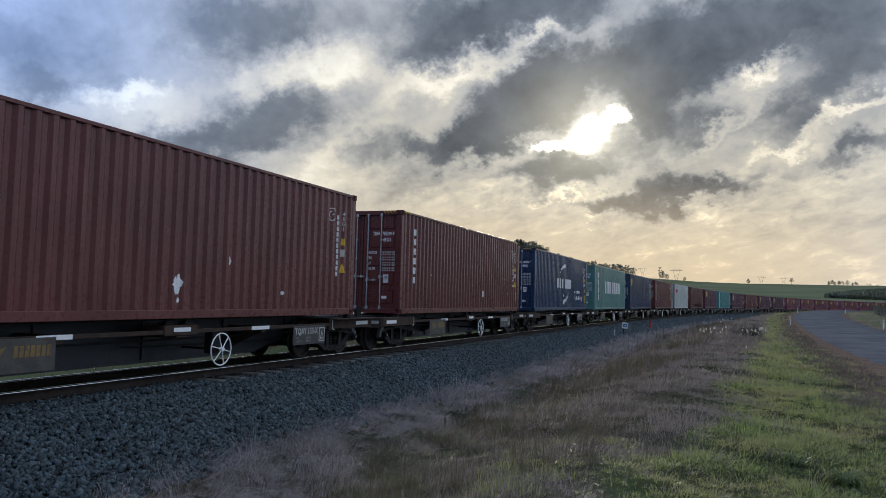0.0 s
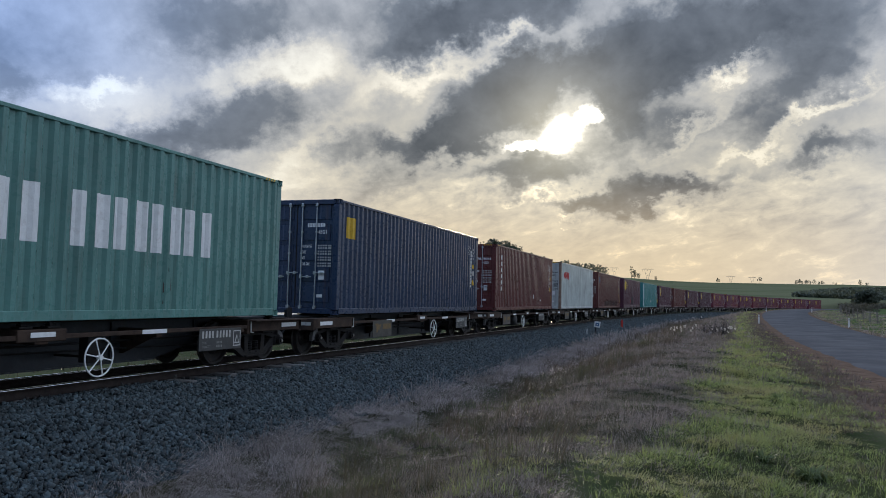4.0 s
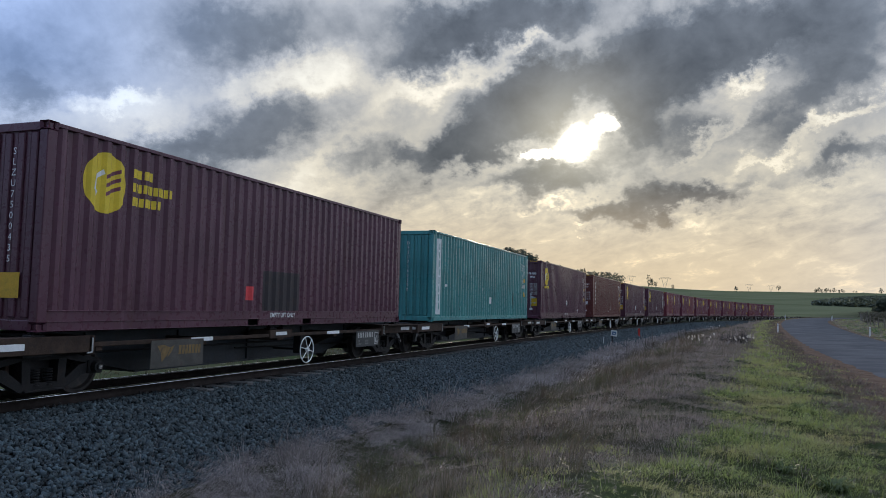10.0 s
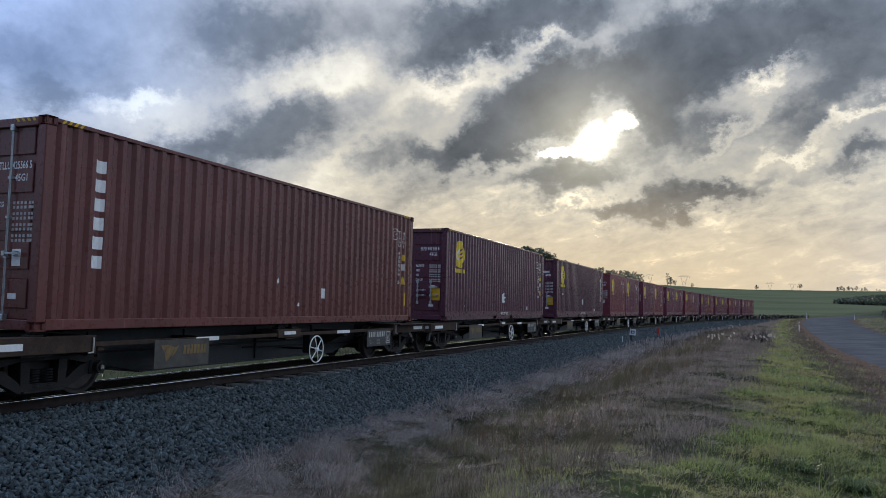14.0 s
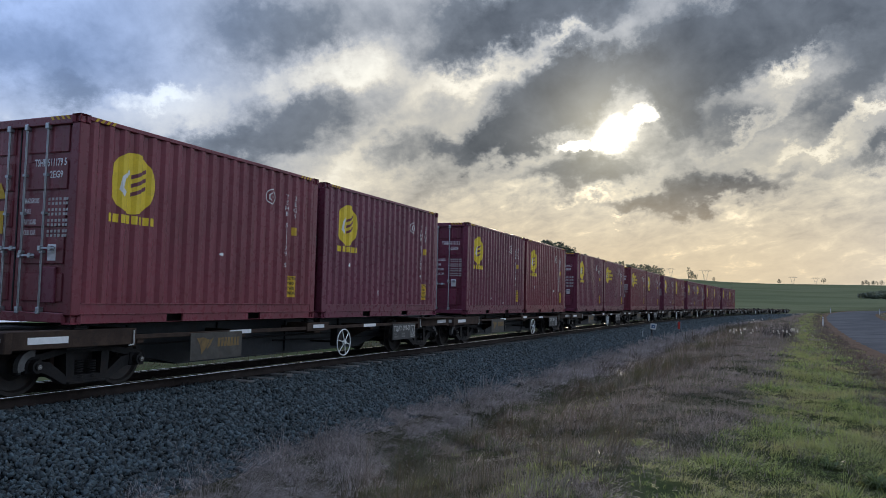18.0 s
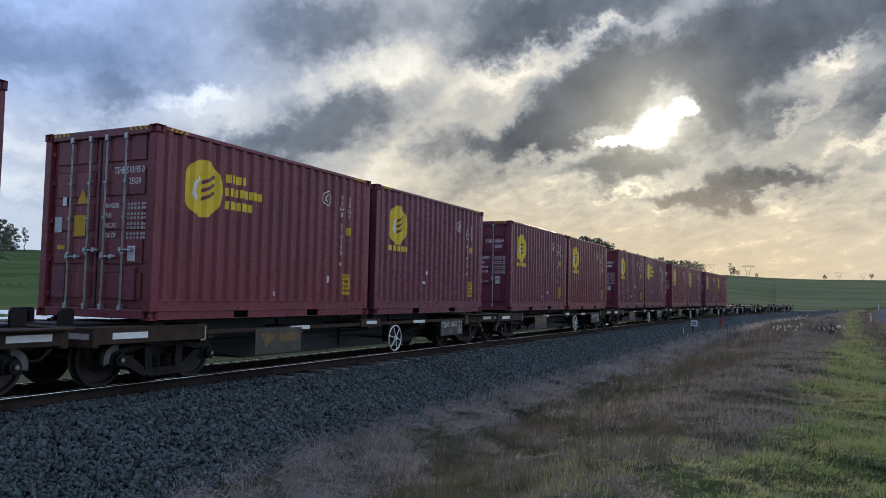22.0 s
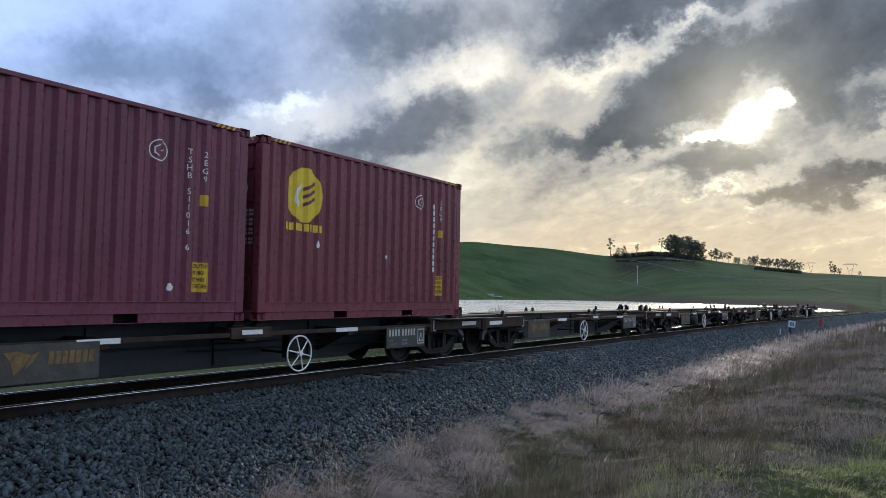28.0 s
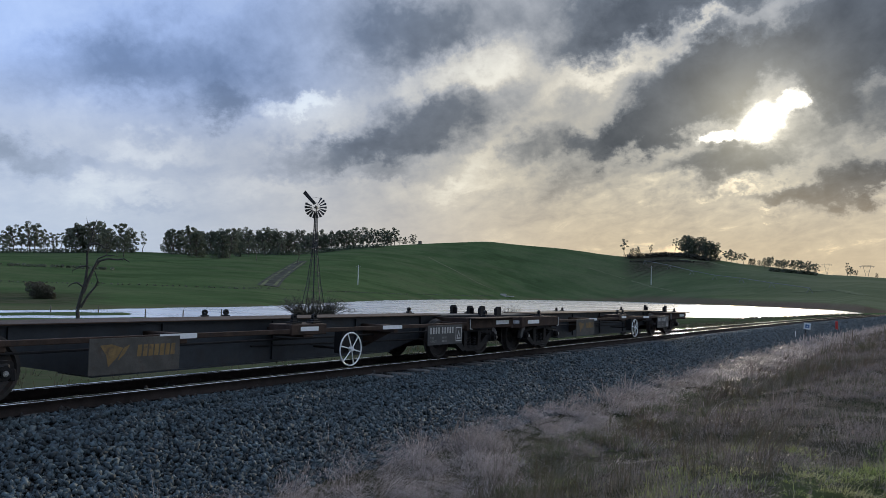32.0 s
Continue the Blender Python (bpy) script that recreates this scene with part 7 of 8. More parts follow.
def windmill():
    root = tagged(new("windmill"), "old steel farm windmill on a lattice tower", "windmill")
    x, y = at_polar(-42.4, 94.0)
    z0 = place_z(x, y)
    root.matrix_basis = pose(x, y, z0, 0, 0, 42.4 - 12)
    top, foot = 11.35 - z0 - 0.6, 1.35

    def leg(sx, sy, f):
        w = np.interp(f, (0.0, 0.3, 0.64, 1.0), (foot, 0.72, 0.26, 0.13))
        return Vector((sx * w, sy * w, top * f))
    for sx in (-1, 1):
        for sy in (-1, 1):
            part("leg", rod(rod(rod(bmesh.new(), leg(sx, sy, 0), leg(sx, sy, 0.3), 0.045, 6), leg(sx, sy, 0.3), leg(sx, sy, 0.64), 0.04, 6), leg(sx, sy, 0.64), leg(sx, sy, 1), 0.04, 6), M_MILL, root)
    for f in (0.12, 0.27, 0.42, 0.57, 0.7, 0.84):
        for a, b in (((-1, -1), (1, -1)), ((1, -1), (1, 1)), ((1, 1), (-1, 1)), ((-1, 1), (-1, -1))):
            part("girt", rod(bmesh.new(), leg(*a, f), leg(*b, f), 0.022, 5), M_MILL, root)
            if f < 0.7:
                part("brace", rod(rod(bmesh.new(), leg(*a, f), leg(*b, f + 0.15), 0.014, 4), leg(*b, f), leg(*a, f + 0.15), 0.014, 4), M_MILL, root)
    part("pump_rod", rod(bmesh.new(), (0, 0, 0), (0, 0, top), 0.07, 8), M_MILL, root, "dark central pipe")
    part("platform", box(-0.62, 0.62, -0.62, 0.62, top * 0.66, top * 0.66 + 0.06), M_MILL, root, "small timber platform")
    part("hub", rod(bmesh.new(), (0, -0.35, top + 0.6), (0, 0.35, top + 0.6), 0.16, 10), M_MILL, root)
    part("mast", rod(bmesh.new(), (0, 0, top), (0, 0, top + 0.6), 0.06, 6), M_MILL, root)
    for i in range(18):
        a = 2 * math.pi * i / 18
        if 75 < math.degrees(a) < 155:
            continue
        bm = bmesh.new()
        c, s = math.cos(a), math.sin(a)
        q = []
        for r, w in ((0.48, 0.05), (1.36, 0.15)):
            for sgn in (-1, 1):
                q.append(bm.verts.new((r * c - sgn * w * s, -0.36 + sgn * 0.10, top + 0.6 + r * s + sgn * w * c)))
        bm.faces.new((q[0], q[1], q[3], q[2]))
        r_ = bmesh.ops.extrude_face_region(bm, geom=bm.faces[:])
        bmesh.ops.translate(bm, verts=[v for v in r_["geom"] if isinstance(v, bmesh.types.BMVert)], vec=(0, 0.02, 0))
        rod(bm, (0.1 * c, -0.36, top + 0.6 + 0.1 * s), (0.6 * c, -0.36, top + 0.6 + 0.6 * s), 0.016, 4)
        part("blade", bm, M_MILL, root)
    for r in (0.6, 1.2):
        bm = bmesh.new()
        for i in range(24):
            a, b = 2 * math.pi * i / 24, 2 * math.pi * (i + 1) / 24
            rod(bm, (r * math.cos(a), -0.34, top + 0.6 + r * math.sin(a)), (r * math.cos(b), -0.34, top + 0.6 + r * math.sin(b)), 0.014, 4)
        part("rim", bm, M_MILL, root)
    vane = bmesh.new()
    rod(vane, (0, 0.3, top + 0.6), (-0.5, 0.5, top + 1.3), 0.035, 5)
    pts = ((-0.10, 0.55), (-1.50, 2.15), (-1.82, 1.80), (-0.48, 0.42))
    f = vane.faces.new([vane.verts.new((a, 0.45, top + 0.6 + b)) for a, b in pts])
    r_ = bmesh.ops.extrude_face_region(vane, geom=[f])
    bmesh.ops.translate(vane, verts=[v for v in r_["geom"] if isinstance(v, bmesh.types.BMVert)], vec=(0, 0.03, 0))
    part("tail_vane", vane, M_MILL, root, "dark sheet-metal tail vane")


windmill()


def power_pole(az, r, h):
    x, y = at_polar(az, r)
    root = tagged(new("power_pole"), "pale timber power pole on the far shore", "pole", group="power poles")
    root.location = (x, y, place_z(x, y))
    part("pole", rod(bmesh.new(), (0, 0, -0.5), (0, 0, h), 0.22, 7, 0.15), M_POST_WHITE, root)
    part("crossarm", box(-0.9, 0.9, -0.1, 0.1, h - 0.8, h - 0.6), M_WOOD, root)
    part("insulator", rod(rod(bmesh.new(), (-0.8, 0, h - 0.6), (-0.8, 0, h - 0.3), 0.07, 5), (0.8, 0, h - 0.6), (0.8, 0, h - 0.3), 0.07, 5), M_POST_WHITE, root)


power_pole(-39.15, 330.0, 8.5)
power_pole(-17.55, 545.0, 13.0)


def pylon(az, r, top_el):
    """A lattice mast behind the ridge: a wide head on two legs splayed upwards."""
    x, y = at_polar(az, r)
    z = place_z(x, y)
    h = 1.44 + r * math.tan(radians(top_el)) - z
    root = tagged(new("pylon"), "distant grey steel power pylon", "pylon", group="power pylons")
    root.matrix_basis = pose(x, y, z, 0, 0, -az)
    for sx in (-1, 1):
        part("leg", rod(rod(bmesh.new(), (sx * 5.0, -2, -1), (sx * 1.2, 0, h - 22), 0.30, 4), (sx * 1.2, 0, h - 22), (sx * 6.5, 0, h), 0.28, 4), M_GALV_FAR, root)
    part("crossarm", rod(rod(bmesh.new(), (-13, 0, h), (13, 0, h), 0.30, 4), (-9, 0, h + 1.8), (9, 0, h + 1.8), 0.2, 4), M_GALV_FAR, root)
    part("brace", rod(rod(bmesh.new(), (-2.5, 0, h - 14), (4.5, 0, h - 7), 0.16, 4), (2.5, 0, h - 14), (-4.5, 0, h - 7), 0.16, 4), M_GALV_FAR, root)
    for dx in (-11, 0, 11):
        part("insulator", rod(bmesh.new(), (dx, 0, h), (dx, 0, h - 3.5), 0.16, 4), M_GALV_FAR, root)


pylon(-3.75, 1700.0, 2.35)
pylon(-6.1, 2300.0, 2.45)
pylon(1.9, 2600.0, 1.95)
pylon(3.3, 2900.0, 1.9)


def irrigator():
    """A long wheeled irrigation boom lying across the slope."""
    root = tagged(new("irrigator"), "long pale wheeled irrigation boom on the slope", "irrigator")
    line = ((-18.0, 2.33), (-16.3, 2.0), (-14.75, 1.62), (-13.2, 1.33), (-11.45, 1.13), (-9.5, 0.82), (-7.15, 0.5))
    pts = [Vector(upon(a, e)) for a, e in line]
    for a, b in zip(pts, pts[1:]):
        part("span", rod(bmesh.new(), a + Vector((0, 0, 3.0)), b + Vector((0, 0, 3.0)), 0.16, 5), M_GALV_FAR, root)
    for p in pts:
        part("tower", rod(rod(bmesh.new(), p + Vector((-1.6, 0, 0)), p + Vector((0, 0, 3.0)), 0.12, 5), p + Vector((1.6, 0, 0)), p + Vector((0, 0, 3.0)), 0.12, 5), M_GALV_FAR, root)


irrigator()


def farm_track():
    """Earth lane up the far paddock, with paler worn edges."""
    line = [(-45.7, 0.12), (-45.3, 0.55), (-44.7, 1.05), (-43.9, 1.6), (-43.2, 2.1)]
    worn_path("bare earth farm lane up the hillside", line, 6.5, M_LANE)
    for side in (-0.46, 0.46):
        worn_path("worn grass edge of the farm lane", [(a + side * (1 - 0.12 * i), e) for i, (a, e) in enumerate(line)], 1.0, M_WORN)


farm_track()

# ---- stones, sleepers and grass ----
def sleepers():
    bm = block(bmesh.new(), -1.09, 1.09, -0.115, 0.115, -0.13, 0.0, 0.018)
    me = mesh_from("sleeper", bm, M_SLEEPER)
    for i in range(300):
        s = -12 + i * 0.66
        x, y, h, z = (float(v) for v in track(s))
        ob = part("sleeper", me, None, ballast)
        ob.matrix_local = pose(x, y, z - 0.158 + 0.006 * math.sin(i * 3.7), 0, 0.5 * math.sin(i * 2.1), -math.degrees(h) + 1.2 * math.sin(i * 1.7)) @ Matrix.Translation((0.05 * math.sin(i * 5.1), 0, 0))


sleepers()


def ballast_height(n):
    return np.interp(np.abs(n), (0, 0.6, 0.7, 1.1, 1.35, 1.75, 3.25, 3.7), (-0.215, -0.215, -0.245, -0.240, -0.225, -0.265, -0.86, -0.95))


def stones(s0, s1, n0, n1, per_m2, size, seed):
    rng = np.random.default_rng(seed)
    count = int((s1 - s0) * (n1 - n0) * per_m2)
    s, n = rng.uniform(s0, s1, count), rng.uniform(n0, n1, count)
    clear = (np.abs(n) > 1.19) | (np.abs((s + 12.0 + 0.33) % 0.66 - 0.33) > 0.135) | ((s < 11.3) & (np.abs(n) > 0.66))     # none on the sleepers, but where these lie buried
    s, n = s[clear], n[clear]
    count = len(s)
    x, y, z = beside(s, n, ballast_height(n) + 0.05 * (s < 11.3) * (np.abs(n) > 0.66) * (np.abs(n) < 1.3))
    base = np.array([(-1, -1, -1), (1, -1, -1), (1, 1, -1), (-1, 1, -1), (-1, -1, 1), (1, -1, 1), (1, 1, 1), (-1, 1, 1)]) * 0.66
    tri = np.array([(0, 2, 1), (0, 3, 2), (4, 5, 6), (4, 6, 7), (0, 1, 5), (0, 5, 4), (1, 2, 6), (1, 6, 5), (2, 3, 7), (2, 7, 6), (3, 0, 4), (3, 4, 7)])
    r = size * rng.uniform(0.55, 1.35, count)
    q = rng.normal(size=(count, 4))
    q /= np.linalg.norm(q, axis=1, keepdims=True)
    a, b, c, d = q.T
    R = np.stack([1 - 2 * (c * c + d * d), 2 * (b * c - a * d), 2 * (b * d + a * c), 2 * (b * c + a * d), 1 - 2 * (b * b + d * d), 2 * (c * d - a * b), 2 * (b * d - a * c), 2 * (c * d + a * b), 1 - 2 * (b * b + c * c)], 1).reshape(-1, 3, 3)
    shape = (base[None] * rng.uniform(0.55, 1.3, (count, 8, 1)) + rng.uniform(-0.22, 0.22, (count, 8, 3))) * (np.array([1.2, 0.95, 0.7]) * rng.uniform(0.75, 1.3, (count, 3)))[:, None, :]
    v = np.einsum("nij,nkj->nki", R, shape) * r[:, None, None]
    v += np.stack([x, y, z + 0.30 * r + rng.uniform(-0.016, 0.030, count)], 1)[:, None, :]
    f = (np.arange(count)[:, None, None] * 8 + tri[None]).reshape(-1, 3)
    return v.reshape(-1, 3), f


def merge(sets):
    vs, fs, k = [], [], 0
    for v, f in sets:
        vs.append(v)
        fs.append(f + k)
        k += len(v)
    return np.concatenate(vs), np.concatenate(fs)


v, f = merge([stones(1.0, 16.0, 0.75, 3.55, 930, 0.0335, 1), stones(16.0, 32.0, 0.75, 3.55, 560, 0.038, 2), stones(32.0, 62.0, 0.75, 3.5, 210, 0.055, 3), stones(62.0, 110.0, 0.75, 3.5, 95, 0.075, 6), stones(110.0, 190.0, 0.75, 3.5, 36, 0.12, 7), stones(0, 60, -3.4, -1.9, 70, 0.05, 5)])
stone_bed = part("ballast_stone", from_arrays("ballast_stone", v, f, M_STONE), None, ballast, "loose broken grey stones")
tagged(stone_bed, kind="stuff")
# stones between the rails, the shade there put into their colour
v, f = stones(0.0, 60.0, -1.9, 0.75, 130, 0.042, 4)
tagged(part("stained_stone", from_arrays("stained_stone", v, f, M_STONE_SHADED), None, ballast, "oily stones between the rails, darkened for the shade under the train"), kind="stuff")


def tufts(count, s0, s1, n0, n1, seed, per, length, width, spread_, lean, keep, falloff=1.0, wind=(0.25, 0.1), flow=0.0, short=False):
    """Grass in tufts: keep(s, n, x, y) gives the share of tufts to leave standing."""
    rng = np.random.default_rng(seed)
    s = s0 + (s1 - s0) * rng.uniform(0, 1, count) ** falloff
    n = rng.uniform(n0, n1, count)
    x, y, _ = beside(s, n)
    ok = rng.uniform(0, 1, count) < keep(s, n, x, y)
    x, y, s, n = x[ok], y[ok], s[ok], n[ok]
    r = np.hypot(x, y)
    ok = (r > 3.2) & (np.degrees(np.arctan2(x, y)) > -80) & (np.degrees(np.arctan2(x, y)) < 22)
    x, y, r = x[ok], y[ok], r[ok]
    z = land_height(x, y)[0]
    m = len(x)
    big = rng.uniform(0.5, 1.2, m) * (0.5 + 0.5 * step(bumps(x, y, 1.5, 8.0), -1.1, 1.2) + 0.45 * step(bumps(x, y, 0.42, 2.0), -0.6, 1.0))
    combed = -0.75 + 0.55 * bumps(x, y, 1.3, 3.0) + 0.45 * bumps(x, y, 0.5, 5.0)
    tilt = rng.normal(0, 0.22, (m, 2)) + np.array(wind) + flow * np.stack([np.cos(combed), np.sin(combed)], 1)
    k = m * per
    j = np.repeat(np.arange(m), per)
    a = rng.uniform(0, 2 * math.pi, k)
    d = spread_ * np.sqrt(rng.uniform(0, 1, k)) * big[j]
    L = length * big[j] * rng.uniform(0.45, 1.25, k)
    out = np.stack([np.cos(a), np.sin(a)], 1) * (lean * rng.uniform(0.2, 1.4, k))[:, None] + tilt[j]
    bx, by, bz = x[j] + d * np.cos(a), y[j] + d * np.sin(a), z[j] - 0.02
    w = width * (0.7 + 0.6 * rng.uniform(0, 1, k)) * np.clip(r[j] / 12.0, 0.8, 4.0)
    t = rng.uniform(0, 2 * math.pi, k)
    sx, sy = np.cos(t) * w / 2, np.sin(t) * w / 2
    lean_ = np.clip(np.hypot(out[:, 0], out[:, 1]), 0, 1.2)
    root = np.stack([bx, by, bz], 1)
    side = np.stack([sx, sy, 0 * sx], 1)

    def along(u):
        return np.stack([bx + out[:, 0] * L * u ** 1.5, by + out[:, 1] * L * u ** 1.5, bz + L * (u - 0.74 * lean_ * u * u)], 1)

    if short:
        a1 = along(0.55)
        v = np.stack([root - side, root + side, a1 - side * 0.8, a1 + side * 0.8, along(1.0)], 1).reshape(-1, 3)
        i = np.arange(k)[:, None] * 5
        return v, np.concatenate([i + [[0, 1, 3]], i + [[0, 3, 2]], i + [[2, 3, 4]]], 0)
    a1, a2 = along(0.4), along(0.75)
    v = np.stack([root - side, root + side, a1 - side * 0.85, a1 + side * 0.85, a2 - side * 0.6, a2 + side * 0.6, along(1.0)], 1).reshape(-1, 3)
    i = np.arange(k)[:, None] * 7
    return v, np.concatenate([i + [[0, 1, 3]], i + [[0, 3, 2]], i + [[2, 3, 5]], i + [[2, 5, 4]], i + [[4, 5, 6]]], 0)


def patchy(x, y, size, seed, lo=-0.4, hi=0.9):
    return step(bumps(x, y, size, seed), lo, hi)


def dry_keep(s, n, x, y):
    """Pale mat on the toe of the ballast, with ragged tongues into the hollow."""
    inner = 4.5 + 0.5 * bumps(x, y, 2.0, 1.0) + 0.7 * step(s, 4.0, 6.0) * (1 - step(s, 8.5, 10.5)) - 0.35 * step(s, 10.0, 11.5) * (1 - step(s, 16.0, 19.0))
    return step(n, 2.9, 3.5) * (1 - 0.96 * step(n, inner - 0.4, inner + 0.6)) * (0.22 + 0.78 * patchy(x, y, 0.42, 4.0, -0.6, 0.5))


def mid_keep(s, n, x, y):
    return step(n, 4.2, 5.4) * (1 - 0.82 * in_strip(s, n, x, y)) * (1 - step(n, green_to(s) - 0.2, green_to(s) + 0.3)) * (0.45 + 0.55 * patchy(x, y, 0.5, 5.0, -0.7, 0.6))


def shoulder_keep(s, n, x, y):
    """Clumps of dead weeds between the green strip and the bare edge of the road."""
    off = road_offset(s)
    rim = step(n, green_to(s) - 0.6, green_to(s) + 0.3) * (1 - 0.95 * step(n + 0.2 * bumps(x, y, 0.9, 4.0), off - 4.0, off - 3.6)) * (1 - step(n, off - 3.3, off - 3.1))
    return rim * (0.22 + 0.78 * patchy(x, y, 0.6, 3.0, -0.1, 0.6))


def green_keep(s, n, x, y):
    edge = green_from(s)
    strip = in_strip(s, n, x, y) * (1 - 0.95 * step(n + 0.4 * bumps(x, y, 1.1, 2.0), green_to(s) - 0.3, green_to(s) + 0.5)) * (0.65 + 0.35 * patchy(x, y, 0.34, 7.0, -0.6, 0.4)) * (0.75 + 0.25 * patchy(x, y, 1.25, 3.0, -1.0, 0.1))
    tongue = 0.6 * step(s, 5.5, 7.0) * (1 - step(s, 9.8, 10.9)) * step(n, 7.0, 7.6) * (1 - step(n, 8.2, 8.9)) * patchy(x, y, 0.55, 7.0, -0.5, 0.5)
    hollow = 0.20 * step(n, 4.3, 4.9) * (1 - step(n, 6.2, 7.4)) * step(s, 7.5, 9.5) * (1 - step(s, 14.0, 20.0)) * patchy(x, y, 0.8, 3.0, -0.3, 0.6)
    return np.clip(np.maximum(strip, tongue * (n < edge)) + hollow, 0, 1)


def rush_keep(s, n, x, y):
    return step(n, 4.2, 5.0) * (1 - step(n, 7.6, 9.4)) * patchy(x, y, 3.0, 6.0, 0.0, 1.0)


def stuff(name, sets, material, label, category):
    v, f = merge(sets)
    return tagged(new(name, from_arrays(name, v, f, material)), label, category, kind="stuff")


stuff("dry_grass", [tufts(5200, 0.5, 16, 2.8, 6.8, 31, 24, 0.46, 0.0050, 0.17, 0.55, dry_keep, flow=0.95), tufts(5200, 16, 44, 2.8, 5.8, 32, 13, 0.40, 0.0058, 0.2, 0.5, dry_keep, flow=0.8),
                    tufts(3000, 44, 130, 2.8, 5.6, 33, 8, 0.42, 0.0085, 0.3, 0.5, dry_keep, 1.4, flow=0.3)], M_DRY, "tangled pale brown dry grass on the verge", "grass")
stuff("brown_grass", [tufts(11500, 0.5, 16, 4.0, 13.6, 35, 20, 0.20, 0.0050, 0.17, 0.8, mid_keep, flow=0.25, short=True), tufts(10500, 16, 46, 4.0, 14.2, 36, 13, 0.26, 0.0056, 0.2, 0.6, mid_keep, flow=0.2, short=True), tufts(5600, 46, 130, 4.0, 14.2, 37, 8, 0.36, 0.0085, 0.3, 0.5, mid_keep, 1.4, short=True),
                      tufts(2600, 40, 150, 20.2, 28, 38, 8, 0.30, 0.01, 0.3, 0.5, lambda s, n, x, y: 0.75 + 0 * s, short=True)], M_BROWN, "dull brown grass and weeds in the hollow", "grass")
stuff("green_grass", [tufts(19000, 2, 18, 4.4, 13.0, 41, 20, 0.125, 0.0058, 0.09, 0.8, green_keep, flow=0.15, short=True), tufts(13500, 18, 50, 9.0, 13.4, 42, 12, 0.15, 0.0062, 0.13, 0.75, green_keep, flow=0.15, short=True), tufts(5200, 50, 130, 9.8, 13.6, 43, 8, 0.18, 0.0085, 0.3, 0.5, green_keep, 1.3, short=True),
                      tufts(2600, 2.5, 22, 6.5, 12.8, 45, 26, 0.21, 0.0062, 0.14, 0.95, green_keep, flow=0.25, short=True),
                      tufts(3000, 40, 150, 20.6, 27, 44, 7, 0.20, 0.01, 0.3, 0.5, lambda s, n, x, y: 0.8 * patchy(x, y, 2.0, 3.0, -0.4, 0.6), short=True)], M_GREEN, "lush green grass along the road verge", "grass")
stuff("dead_weeds", [tufts(3600, 5, 20, 11.0, 14.2, 71, 20, 0.17, 0.0058, 0.13, 0.85, shoulder_keep, flow=0.15, short=True), tufts(4600, 20, 52, 11.4, 14.6, 72, 13, 0.20, 0.0064, 0.15, 0.8, shoulder_keep, flow=0.15, short=True),
                     tufts(2600, 52, 130, 11.8, 14.4, 73, 8, 0.26, 0.0085, 0.25, 0.6, shoulder_keep, 1.3, short=True)], M_SHOULDER, "dead brown weeds on the shoulder of the road", "weed")
stuff("thatch", [tufts(7000, 2, 20, 4.6, 12.4, 47, 17, 0.085, 0.0060, 0.17, 0.9, lambda s, n, x, y: 0.9 - 0.55 * in_strip(s, n, x, y), flow=0.2, short=True)], M_BROWN, "short dead thatch under the grass", "grass")
stuff("dark_tussock", [tufts(5200, 2.5, 26, 4.6, 12.8, 46, 30, 0.15, 0.0062, 0.12, 0.9, lambda s, n, x, y: 0.85 * patchy(x, y, 0.36, 6.0, 0.25, 0.8), short=True),
                       tufts(3600, 7.0, 20, 4.0, 7.0, 48, 26, 0.17, 0.0060, 0.12, 0.75, lambda s, n, x, y: step(n, 4.1, 4.8) * (1 - step(n, 5.8, 6.9)) * patchy(x, y, 0.9, 3.0, -0.7, 0.3), flow=0.2, short=True)], M_TUSSOCK, "low dark green tussocks among the grass", "grass")
stuff("rush", [tufts(1300, 3, 30, 3.8, 9.6, 51, 16, 0.62, 0.0055, 0.10, 0.16, rush_keep), tufts(1500, 30, 100, 3.8, 9.6, 52, 12, 0.7, 0.006, 0.16, 0.18, rush_keep, 1.3), tufts(420, 10.5, 30, 5.2, 7.8, 53, 16, 0.50, 0.0060, 0.07, 0.10, lambda s, n, x, y: 0.9 * patchy(x, y, 1.1, 2.0, 0.0, 0.8))], M_RUSH, "brown upright rushes among the dry grass", "rush")
stuff("far_bank_grass", [tufts(3800, 0, 110, -16, -3.6, 61, 8, 0.32, 0.011, 0.25, 0.5, lambda s, n, x, y: 0.35 + 0.65 * patchy(x, y, 3.0, 1.0))], M_DULL, "rough grass between the track and the lake", "grass")


def weed_clump(x, y, count, length, seed):
    """A rosette of broad arching leaves."""
    rnd = random.Random(seed)
    root = tagged(new("weed_clump"), "leafy green weed clump in the grass verge", "weed", group="weed clumps")
    root.location = (x, y, place_z(x, y) - 0.02)
    bm = bmesh.new()
    for i in range(count):
        a, L, w, up = rnd.uniform(0, 2 * math.pi), length * rnd.uniform(0.55, 1.1), rnd.uniform(0.004, 0.009), rnd.uniform(0.7, 2.0)
        c, s = math.cos(a), math.sin(a)
        o = rnd.uniform(0, 0.10)
        prev = None
        for u in (0.0, 0.35, 0.7, 1.0):
            r, z, hw = o + L * u * 0.75, L * (up * u - 0.75 * up * u * u), w * (0.45 + 1.8 * u * (1 - u)) * (u < 0.99) + 0.001
            pair = [bm.verts.new((r * c - sg * hw * s, r * s + sg * hw * c, z + 0.25 * hw * sg * (i % 2))) for sg in (-1, 1)]
            if prev:
                bm.faces.new((prev[0], prev[1], pair[1], pair[0]))
            prev = pair
    part("leaves", bm, M_WEED, root)


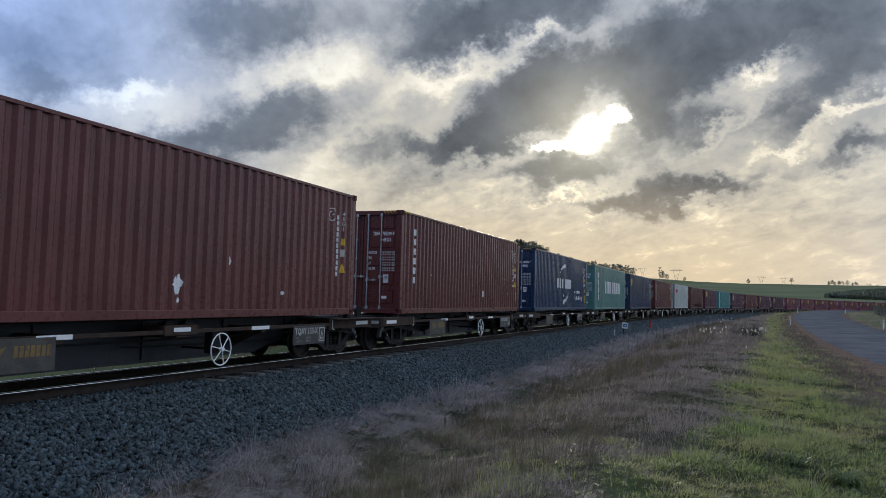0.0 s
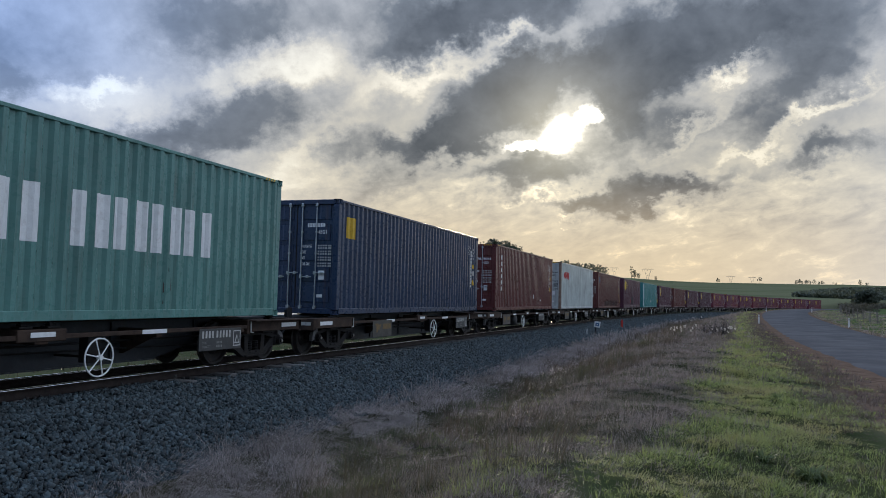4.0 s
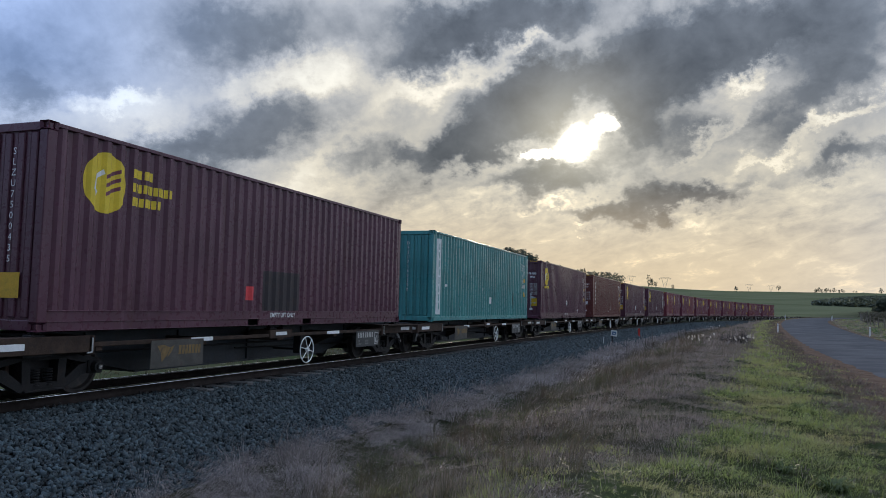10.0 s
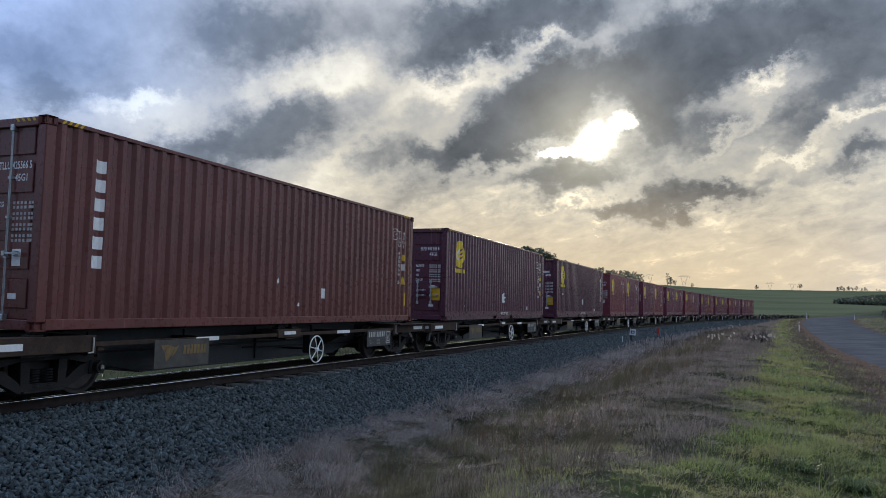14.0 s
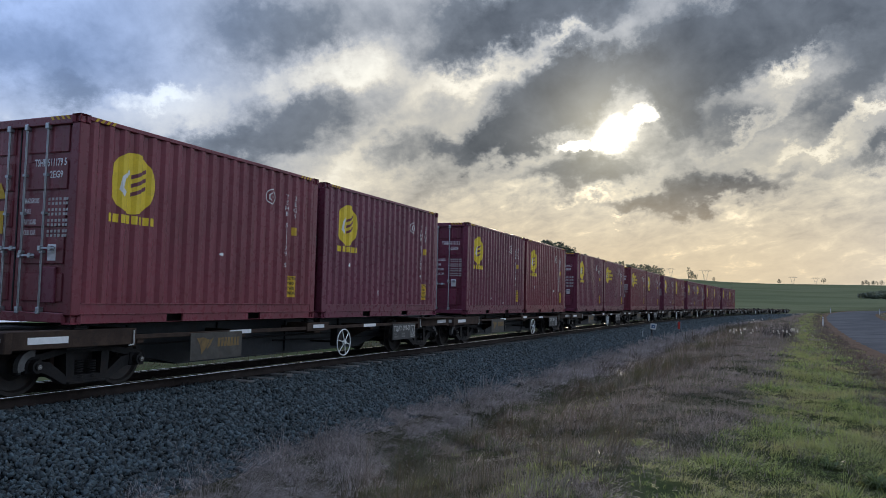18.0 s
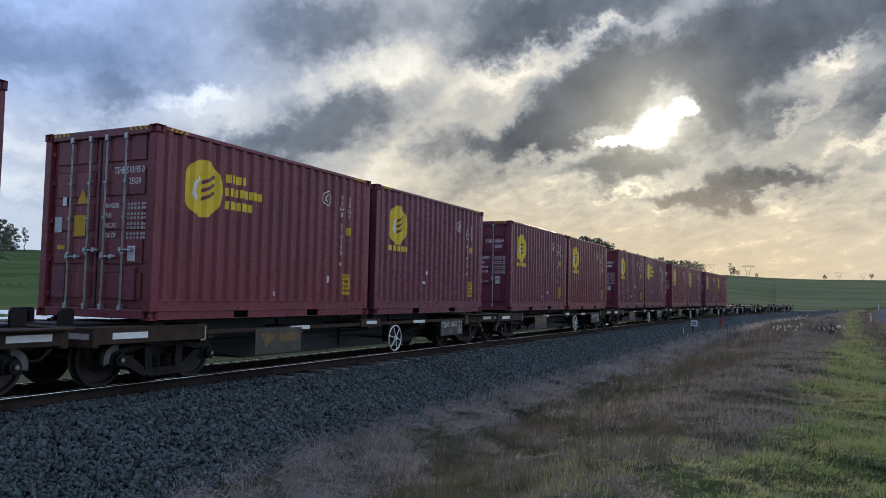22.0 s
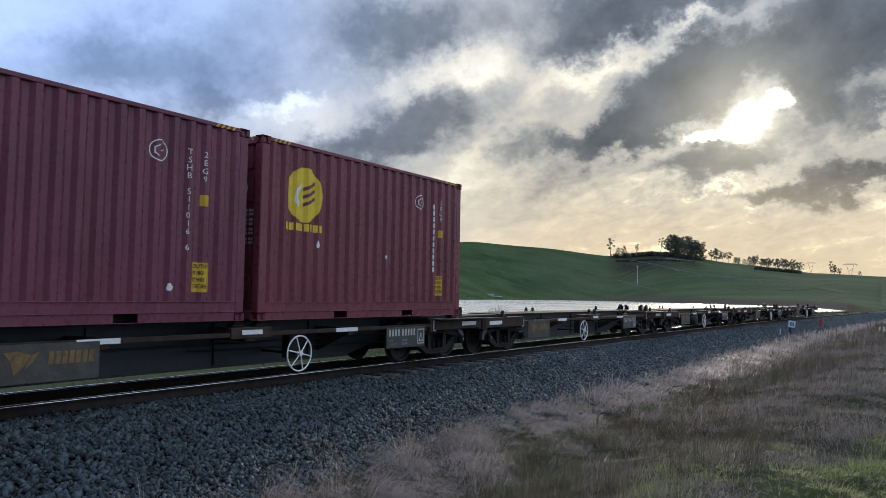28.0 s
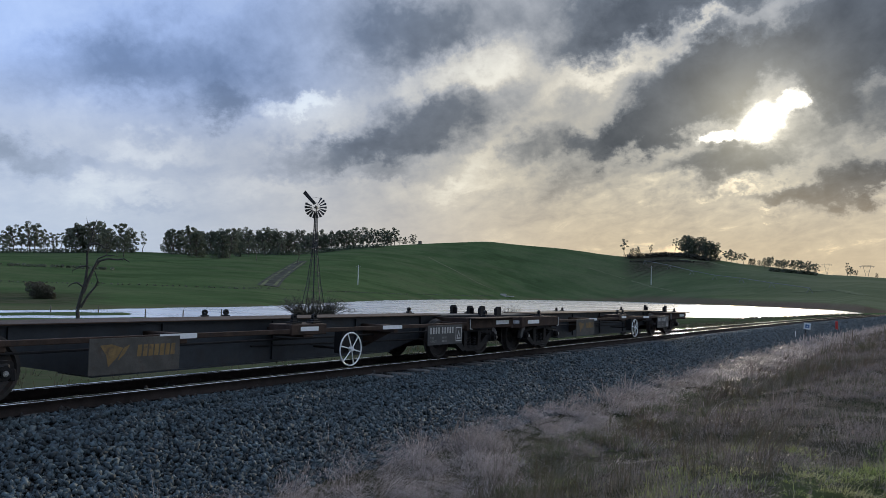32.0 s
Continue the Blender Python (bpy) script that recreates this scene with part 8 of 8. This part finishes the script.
for i, (x, y, n, L) in enumerate(((1.01, 8.3, 210, 0.20), (0.62, 8.8, 110, 0.15), (0.9, 11.6, 70, 0.14), (1.25, 14.8, 60, 0.16))):
    weed_clump(x, y, n, L, 500 + i)


def reed(x, y, h, seed):
    rnd, rng = random.Random(seed), np.random.default_rng(seed)
    root = tagged(new("reed"), "tall reed with a fluffy white seed head", "reed", group="reeds in the verge")
    root.location = (x, y, place_z(x, y))
    tip = Vector((rnd.uniform(-0.12, 0.12), rnd.uniform(-0.12, 0.12), h))
    part("stalk", limb(bmesh.new(), (0, 0, -0.05), tip, 0.010, 0.006, rnd, 3, 5), M_RUSH, root)
    v, f = leaf_cloud([tip, tip + Vector((0.02, 0, -0.06))], [0.04, 0.035], 40, 0.022, rng)
    part("seed_head", from_arrays("seed_head", v, f, M_FLUFF), None, root, "fluffy white seed head")


for i in range(34):
    rr = random.Random(i)
    az = (-2.2 + 1.7 * rr.random(), 0.6 + 1.5 * rr.random(), -0.8 + 0.9 * rr.random())[0 if i < 16 else 1 if i < 29 else 2]
    rad = 42.0 + 3.0 * rr.random() if i < 29 else 78.0 + 3.0 * rr.random()
    reed(rad * math.sin(radians(az)), rad * math.cos(radians(az)), 0.50 + 0.28 * rr.random(), i)

# ---- what moves ----
def ride(s_mid, z):
    x, y, h, zr = (float(v) for v in track(s_mid))
    return pose(x, y, zr + z, 0, 0, -math.degrees(h))


def spin_of(ob):
    """The wheelsets of a wagon, in order along it."""
    return sorted((c for c in ob.children if c.name.startswith("wheelset")), key=lambda c: c.location.y)


def motions():
    steps = [i * 0.5 for i in range(65)]
    for ob, s0, z in RIDERS:
        walk(ob, [(t, ride(s0 - gone(t), z)) for t in steps])
    first = spin_of(wagons[0])
    for ws in first:
        at = ws.location.copy()
        walk(ws, [(i / FPS, pose(*at, -math.degrees(-gone(i / FPS) / WHEEL_R), 0, 0)) for i in range(32 * FPS + 1)])
    for w in wagons[1:]:
        for src, ws in zip(first, spin_of(w)):
            ws.rotation_mode = "QUATERNION"
            data = ws.animation_data_create()
            data.action = src.animation_data.action
            data.action_slot = src.animation_data.action_slot


motions()
